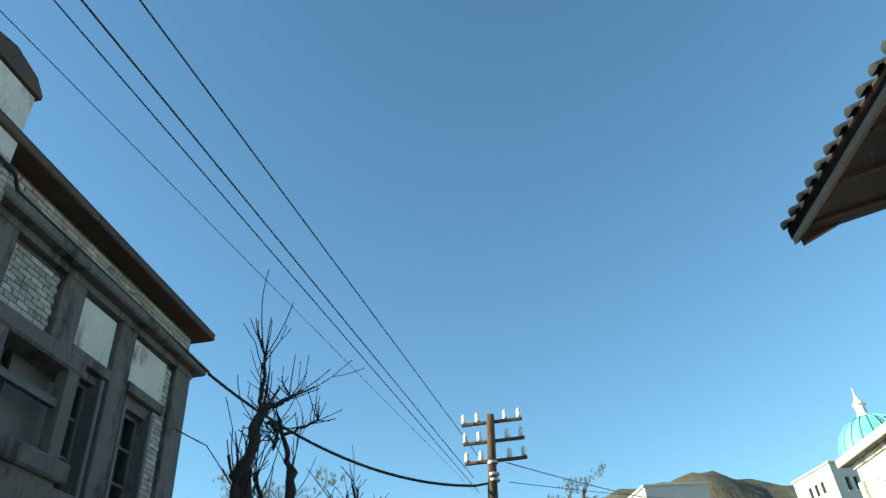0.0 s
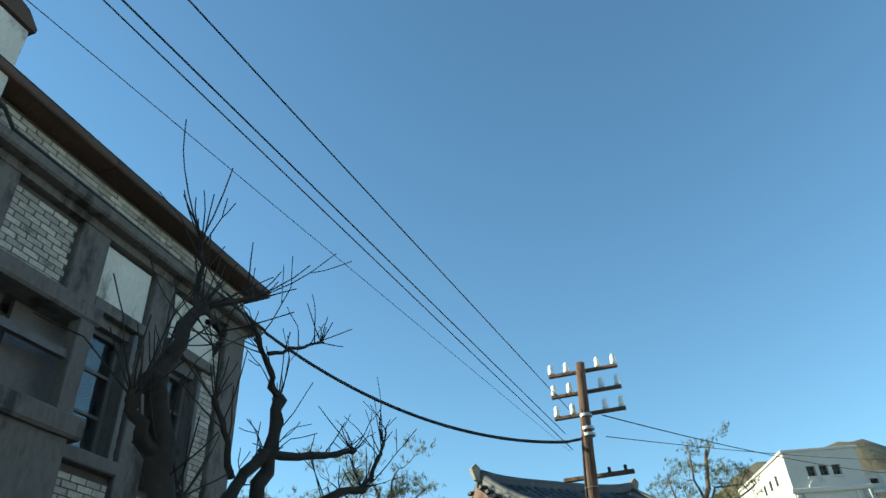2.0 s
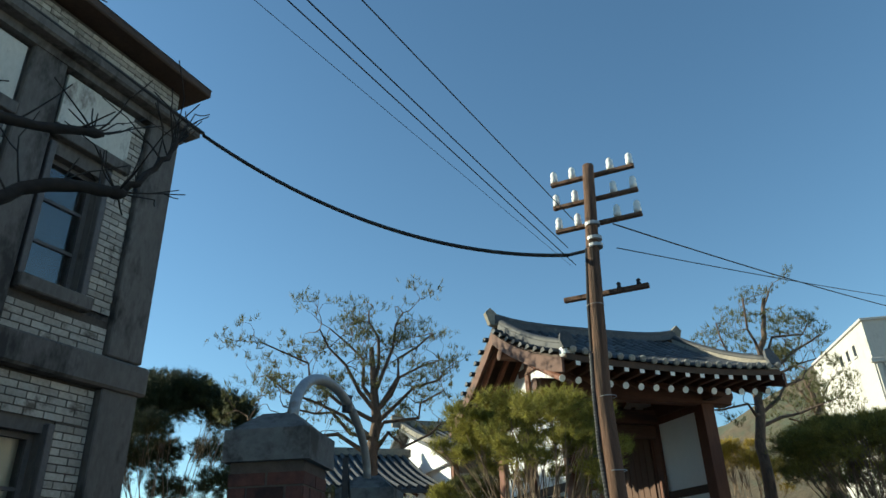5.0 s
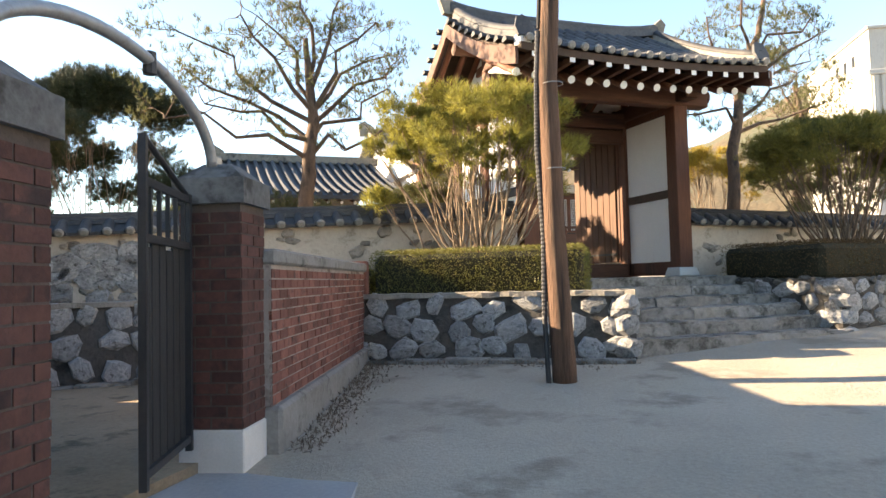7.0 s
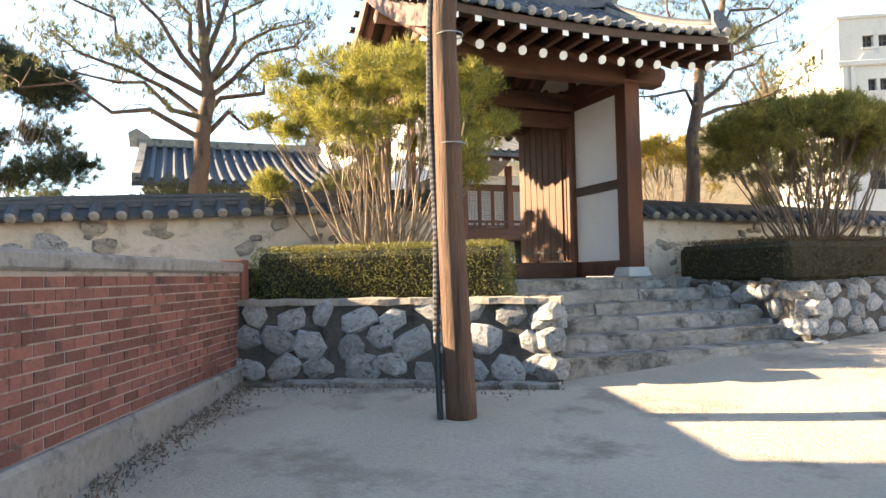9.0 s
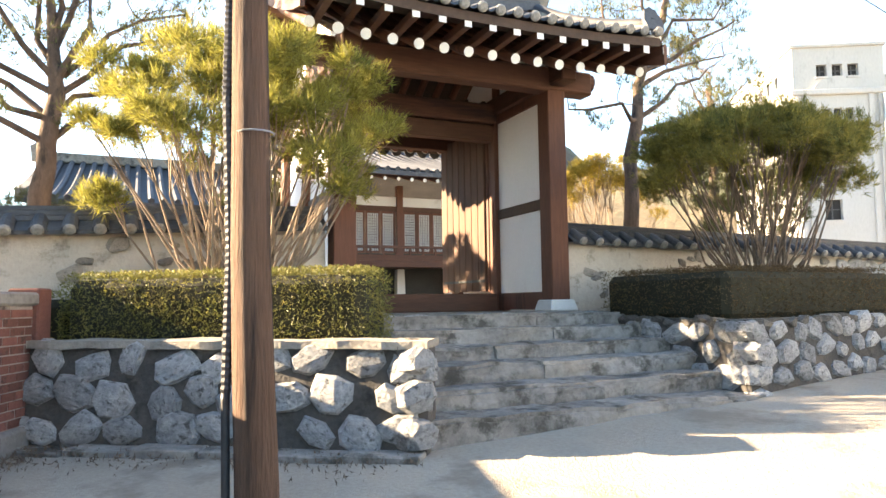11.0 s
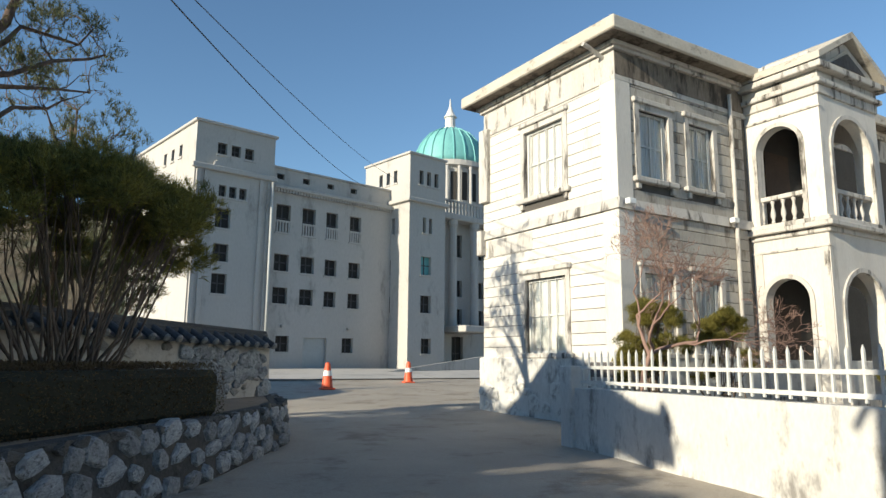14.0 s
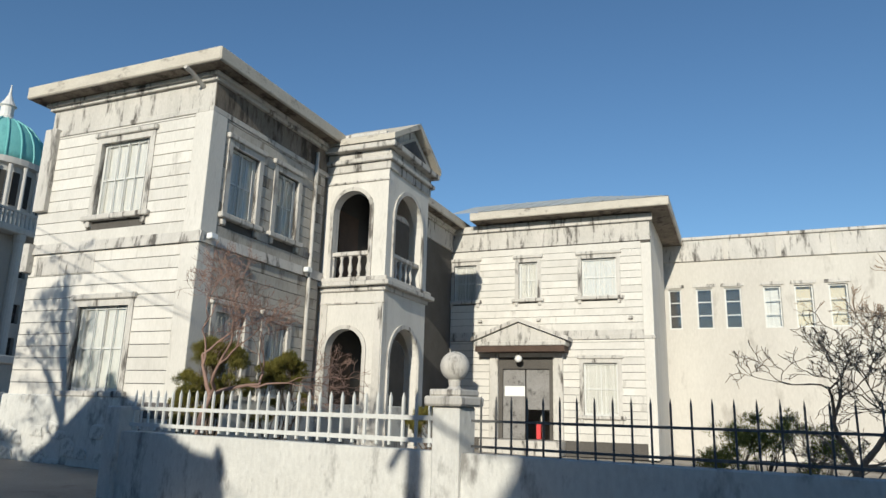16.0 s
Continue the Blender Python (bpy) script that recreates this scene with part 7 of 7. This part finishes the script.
def bare_tree(name, m, label, seed, height, radius, mat, spread=0.75, depth=5, lean=(0, 0), shrink=0.74, forks=(2, 3), curl=0.2, lift=0.06, first=0.3):
    r = random.Random(seed)
    t = thing(name, m, label, "tree")
    tubes, tips = [], []
    grow(r, Vector((0, 0, -0.1)), Vector((lean[0], lean[1], 1)), height * first, radius, depth, spread, tubes, tips, curl, lift, forks, shrink)
    branches("trunk", [q for q in tubes if q[1][0] > 0.022], mat, t, "bare winter trunk and limbs")
    tagged(branches("twig", [q for q in tubes if q[1][0] <= 0.022], mat, t, "fine bare winter twigs"), kind="stuff")


bare_tree("bare_tree", H @ Matrix.Translation((-1.35, -1.7, 1.0)), "small bare pinkish tree before the house", 51, 5.4, 0.07, "twig", 0.85, 8, (0.05, 0), 0.76, (2, 3), 0.2, 0.03, 0.19)
bare_tree("bare_tree", Matrix.Translation((8.6, 13.55, 0.6)), "bare tan spreading tree behind the railing", 52, 3.5, 0.06, "tan_twig", 0.9, 8, (0.1, 0.15), 0.77, (2, 3), 0.2, 0.03, 0.22)
bare_tree("bare_tree", Matrix.Translation((8.75, 12.7, 0.6)), "bare pale spreading tree behind the railing", 53, 3.7, 0.06, "tan_twig", 0.85, 8, (0.0, 0.15), 0.76, (2, 3), 0.2, 0.04, 0.22)
for x, y, w, z1, sd in ((-0.2, -0.95, 0.62, 3.1, 61), (1.85, -0.95, 0.6, 3.0, 62), (-0.3, -0.7, 0.5, 2.2, 63), (5.6, -2.7, 0.5, 1.9, 64)):
    pine_bush("yew_shrub", H @ Matrix.Translation((x, y, 0)), "rounded dark olive clipped yew before the house", "needle_o", sd, w, 0.8, 0.7, z1, 4, 3200, 1.0, "bark", 11, 0.06)
pine_bush("yew_shrub", Matrix.Translation((9.6, 14.6, 0)), "rounded yellow-green clipped yew behind the railing", "needle_y", 65, 0.8, 0.8, 0.3, 1.9, 3, 1000, 1.0, "bark", 10, 0.07)


def pollard(name, at, label, seed, limbs):
    """A lopped tree: thick dark limbs ending in knobs that sprout straight thin shoots."""
    r = random.Random(seed)
    base = Vector(at)
    t = thing(name, Matrix.Translation(at), label, "tree")
    tubes, shoots = [], []
    for pts, r0, r1, sprouts in limbs:
        pts = [Vector(p) - base for p in pts]
        fine = []
        for a, b in zip(pts, pts[1:]):
            for q in range(4):
                fine.append(a.lerp(b, q / 4) + Vector((r.gauss(0, 0.012), r.gauss(0, 0.012), r.gauss(0, 0.012))))
        fine.append(pts[-1])
        n = len(fine) - 1
        tubes.append((fine, [(r0 + (r1 - r0) * k / n) * r.uniform(0.88, 1.16) for k in range(n + 1)]))
        end = pts[-1]
        d0 = (pts[-1] - pts[-2]).normalized()
        tubes.append(([end - d0 * 0.05, end, end + d0 * 0.05], [r1, r1 * 1.45, r1 * 0.6]))
        for src in [end] * sprouts + fine[len(fine) // 2:]:
            d = (d0 * 0.5 + Vector((r.gauss(0, 0.5), r.gauss(0, 0.6), r.gauss(0.6, 0.4)))).normalized()
            grow(r, src, d, r.uniform(0.15, 0.5), 0.0065, 1 if r.random() < 0.4 else 0, 0.6, shoots, [], 0.07, 0.05, (1, 2), 0.6, 3)
    branches("trunk", tubes, "dead", t, "thick dark lopped trunk and limbs")
    tagged(branches("twig", shoots, "dead", t, "thin straight dark shoots"), kind="stuff")


pollard("lopped_tree", (-2.65, 4.6, -0.35), "dark lopped bare tree with straight shoots", 71,
        [([(-2.65, 4.6, -0.35), (-2.66, 4.6, 1.4), (-2.65, 4.57, 2.45), (-2.65, 4.52, 2.71), (-2.65, 4.39, 3.01)], 0.085, 0.062, 2),
         ([(-2.65, 4.39, 3.01), (-2.65, 4.49, 3.18), (-2.65, 4.64, 3.57)], 0.055, 0.036, 12), ([(-2.65, 4.64, 3.57), (-2.63, 4.87, 3.71), (-2.65, 5.08, 3.85)], 0.026, 0.014, 8),
         ([(-2.65, 4.62, 3.5), (-2.65, 4.58, 3.75), (-2.6, 4.5, 3.95)], 0.022, 0.012, 7),
         ([(-2.62, 4.67, 3.49), (-2.6, 4.77, 3.47), (-2.6, 4.79, 3.4), (-2.6, 4.76, 3.32)], 0.02, 0.014, 1),
         ([(-2.65, 4.52, 2.64), (-2.62, 4.34, 2.71), (-2.6, 4.25, 2.85)], 0.045, 0.028, 12), ([(-2.65, 4.55, 2.3), (-2.7, 4.71, 2.46), (-2.75, 4.82, 2.52)], 0.035, 0.026, 3)])
pollard("lopped_tree", (-3.0, 5.65, -0.35), "dark lopped bare tree with straight shoots", 72,
        [([(-3.0, 5.65, -0.35), (-3.0, 5.68, 1.6), (-3.0, 5.73, 2.74), (-3.0, 5.83, 3.11), (-3.0, 5.88, 3.48)], 0.075, 0.042, 7), ([(-3.0, 5.88, 3.48), (-3.0, 5.72, 3.65), (-3.0, 5.58, 3.86)], 0.026, 0.018, 4),
         ([(-3.0, 5.7, 3.78), (-2.96, 6.0, 3.95), (-2.95, 6.3, 4.12)], 0.016, 0.01, 5), ([(-3.0, 5.3, 2.3), (-3.0, 5.45, 2.69), (-3.0, 5.58, 2.88), (-3.0, 5.77, 3.05)], 0.05, 0.036, 1),
         ([(-3.0, 5.49, 2.8), (-3.0, 5.39, 3.02), (-3.0, 5.23, 3.25)], 0.026, 0.018, 6), ([(-3.0, 5.79, 3.05), (-2.95, 6.38, 3.2), (-2.9, 6.75, 3.32)], 0.034, 0.022, 8),
         ([(-3.0, 5.72, 2.2), (-2.98, 6.25, 2.66), (-2.95, 6.6, 2.95), (-2.92, 6.95, 3.06)], 0.045, 0.03, 8), ([(-2.92, 6.95, 3.06), (-2.9, 7.15, 3.3), (-2.88, 7.22, 3.5)], 0.022, 0.014, 8)])


# ---- the hall behind the gate ----
def rear_house(x0, x1, lift, depth, zr, label):
    """A courtyard hall: stone legs, veranda, lattice doors, and a hollow-sloped tiled roof."""
    h = thing("rear_hall", G @ Matrix.Translation((0, 0, lift)), label, "house")
    Y, z = 11.4, 0.98
    bay = 1.7
    n = int((x1 - x0 - 1.6) / bay)
    a0 = x0 + 0.8
    a1 = a0 + n * bay
    part("platform", box(a0 - 0.4, a1 + 0.4, Y + 0.4, Y + 5, z - 0.4 - lift, z + 0.3, bevel=0.03), "granite", h)
    for k in range(n + 1):
        x = a0 + k * bay
        part("stone_leg", box(x - 0.16, x + 0.16, Y - 0.16, Y + 0.16, z - 0.1 - lift, z + 0.62, bevel=0.02, taper=0.04), "granite", h)
        part("post", box(x - 0.1, x + 0.1, Y - 0.1, Y + 0.1, z + 0.62, 4.2, bevel=0.01), "wood", h)
        if k < n:
            a, b = x + 0.1, x + bay - 0.1
            part("upper_panel", box(a, b, Y + 0.0, Y + 0.05, 3.55, 3.85), "plaster", h)
            part("lintel", box(a, b, Y - 0.05, Y + 0.08, 3.4, 3.55), "wood_x", h)
            for j in range(3):
                c = a + 0.02 + j * 0.49
                door = part("lattice_door", pierced(c, c + 0.47, 2.1, 3.4, Y, Y + 0.05, [(c + 0.06, c + 0.41, 2.17, 3.33)]), "wood", h)
                part("door_paper", box(c + 0.06, c + 0.41, Y + 0.03, Y + 0.04, 2.17, 3.33), "paper", door)
                lat = bmesh.new()
                for q in range(1, 6):
                    xx = c + 0.06 + 0.35 * q / 6
                    bx(lat, xx - 0.005, xx + 0.005, Y + 0.012, Y + 0.026, 2.17, 3.33)
                for q in range(1, 14):
                    zz = 2.17 + 1.16 * q / 14
                    bx(lat, c + 0.06, c + 0.41, Y + 0.01, Y + 0.024, zz - 0.005, zz + 0.005)
                part("lattice", lat, "dark_wood", door, kind="stuff")
    part("veranda_floor", box(a0, a1, Y - 1.0, Y, 1.62, 1.8, bevel=0.01), "wood_x", h)
    rail = part("veranda_rail", box(a0, a1, Y - 0.98, Y - 0.92, 2.18, 2.25), "wood_x", h)
    part("veranda_skirt", box(a0, a1, Y - 1.0, Y - 0.95, 1.8, 1.98), "wood_x", h)
    for k in range(int((a1 - a0) / 0.41)):
        x = a0 + 0.1 + k * 0.41
        part("rail_post", box(x - 0.025, x + 0.025, Y - 0.98, Y - 0.93, 1.98, 2.18), "wood", rail)
    # Dark sheet for the shade below the veranda floor.
    part("under_floor", box(a0, a1, Y + 0.1, Y + 0.2, z - lift, 2.1), "dark", h)
    y0, y1 = Y - 1.9, Y + depth

    def zf(y):
        u = (y - y0) / (y1 - y0)
        return 4.3 + (zr - 4.3) * (0.7 * u + 0.3 * u * u)
    ys = [y0 + (y1 - y0) * k / 10 for k in range(11)]
    ol = [(y, zf(y)) for y in ys] + [(y1 + 5, 4.5), (y1 + 5, 4.38)] + [(y, zf(y) - 0.12) for y in ys[::-1]]
    roof = part("roof_bed", prism(ol, 0, x0, x1), "tile", h)
    for k in range(int((x1 - x0) / 0.302)):
        x = x0 + 0.15 + k * 0.302
        part("roof_rib", tube(bmesh.new(), [(x, y, zf(y) + 0.05) for y in ys], 0.08, 6), "tile", roof)
    part("main_ridge", box(x0 - 0.1, x1 + 0.1, y1 - 0.12, y1 + 0.12, zr, zr + 0.3, bevel=0.03), "tile_old", roof)
    part("ridge_end", prism([(x0 - 0.3, zr), (x0 + 0.3, zr), (x0 + 0.3, zr + 0.35), (x0 - 0.1, zr + 0.6), (x0 - 0.35, zr + 0.45)], 1, y1 - 0.1, y1 + 0.1), "tile_old", roof)
    part("verge", prism([(y, zf(y) + 0.02) for y in ys] + [(y, zf(y) + 0.22) for y in ys[::-1]], 0, x0 + 0.0, x0 + 0.2), "tile_old", roof)
    part("gable", prism([(Y, 4.2), (y1, zr - 0.2), (y1 + 4.5, 4.2)], 0, a0 - 0.3, a0 - 0.2), "plaster", h)
    part("side_wall", box(a0 - 0.1, a0, Y + 0.2, Y + 5, z - lift, 4.3), "plaster", h)
    for k in range(int((x1 - x0) / 0.405)):
        x = x0 + 0.3 + k * 0.405
        rf = part("rafter", tube(bmesh.new(), [(x, Y + 0.5, 4.7), (x, y0 + 0.15, 4.1)], 0.055, 6), "wood", h)
        part("end_cap", tube(bmesh.new(), [(x, y0 + 0.148, 4.099), (x, y0 + 0.138, 4.096)], 0.056, 8), "end", rf)


rear_house(-2.4, 6.8, 0.72, 4.5, 6.3, "timber courtyard hall with lattice paper doors and blue-grey tiles")
rear_house(-8.2, -2.4, -0.5, 3.2, 6.1, "lower side hall with a blue-grey tiled roof")


def litter():
    """Dry leaves and twigs at the foot of the stone wall."""
    r = random.Random(90)
    v, f = [], []
    pts = []
    for _ in range(700):
        u = r.random()
        a, b = Vector(LEFT_EDGE[0]), Vector(LEFT_EDGE[1])
        p = a.lerp(b, u) + Vector((r.uniform(-0.1, 0.2), -0.16 - abs(r.gauss(0, 0.25))))
        pts.append((Vector((p.x, p.y, ground_z(p.x, p.y) + 0.02)), Vector((0, 0, 1))))
    for _ in range(900):
        p = WEND.lerp(WSTART, r.random()) + Vector((0.87, 0.49)) * (0.2 + abs(r.gauss(0, 0.16)))
        pts.append((Vector((p.x, p.y, ground_z(p.x, p.y) + 0.02)), Vector((0, 0, 1))))
    v, f = leaf_cloud(pts, 0.05, r)
    tagged(raw("leaf_litter", v, f, "bark", None), "dry brown leaves at the foot of the wall", "leaves", kind="stuff")


litter()
near_brick_wall()
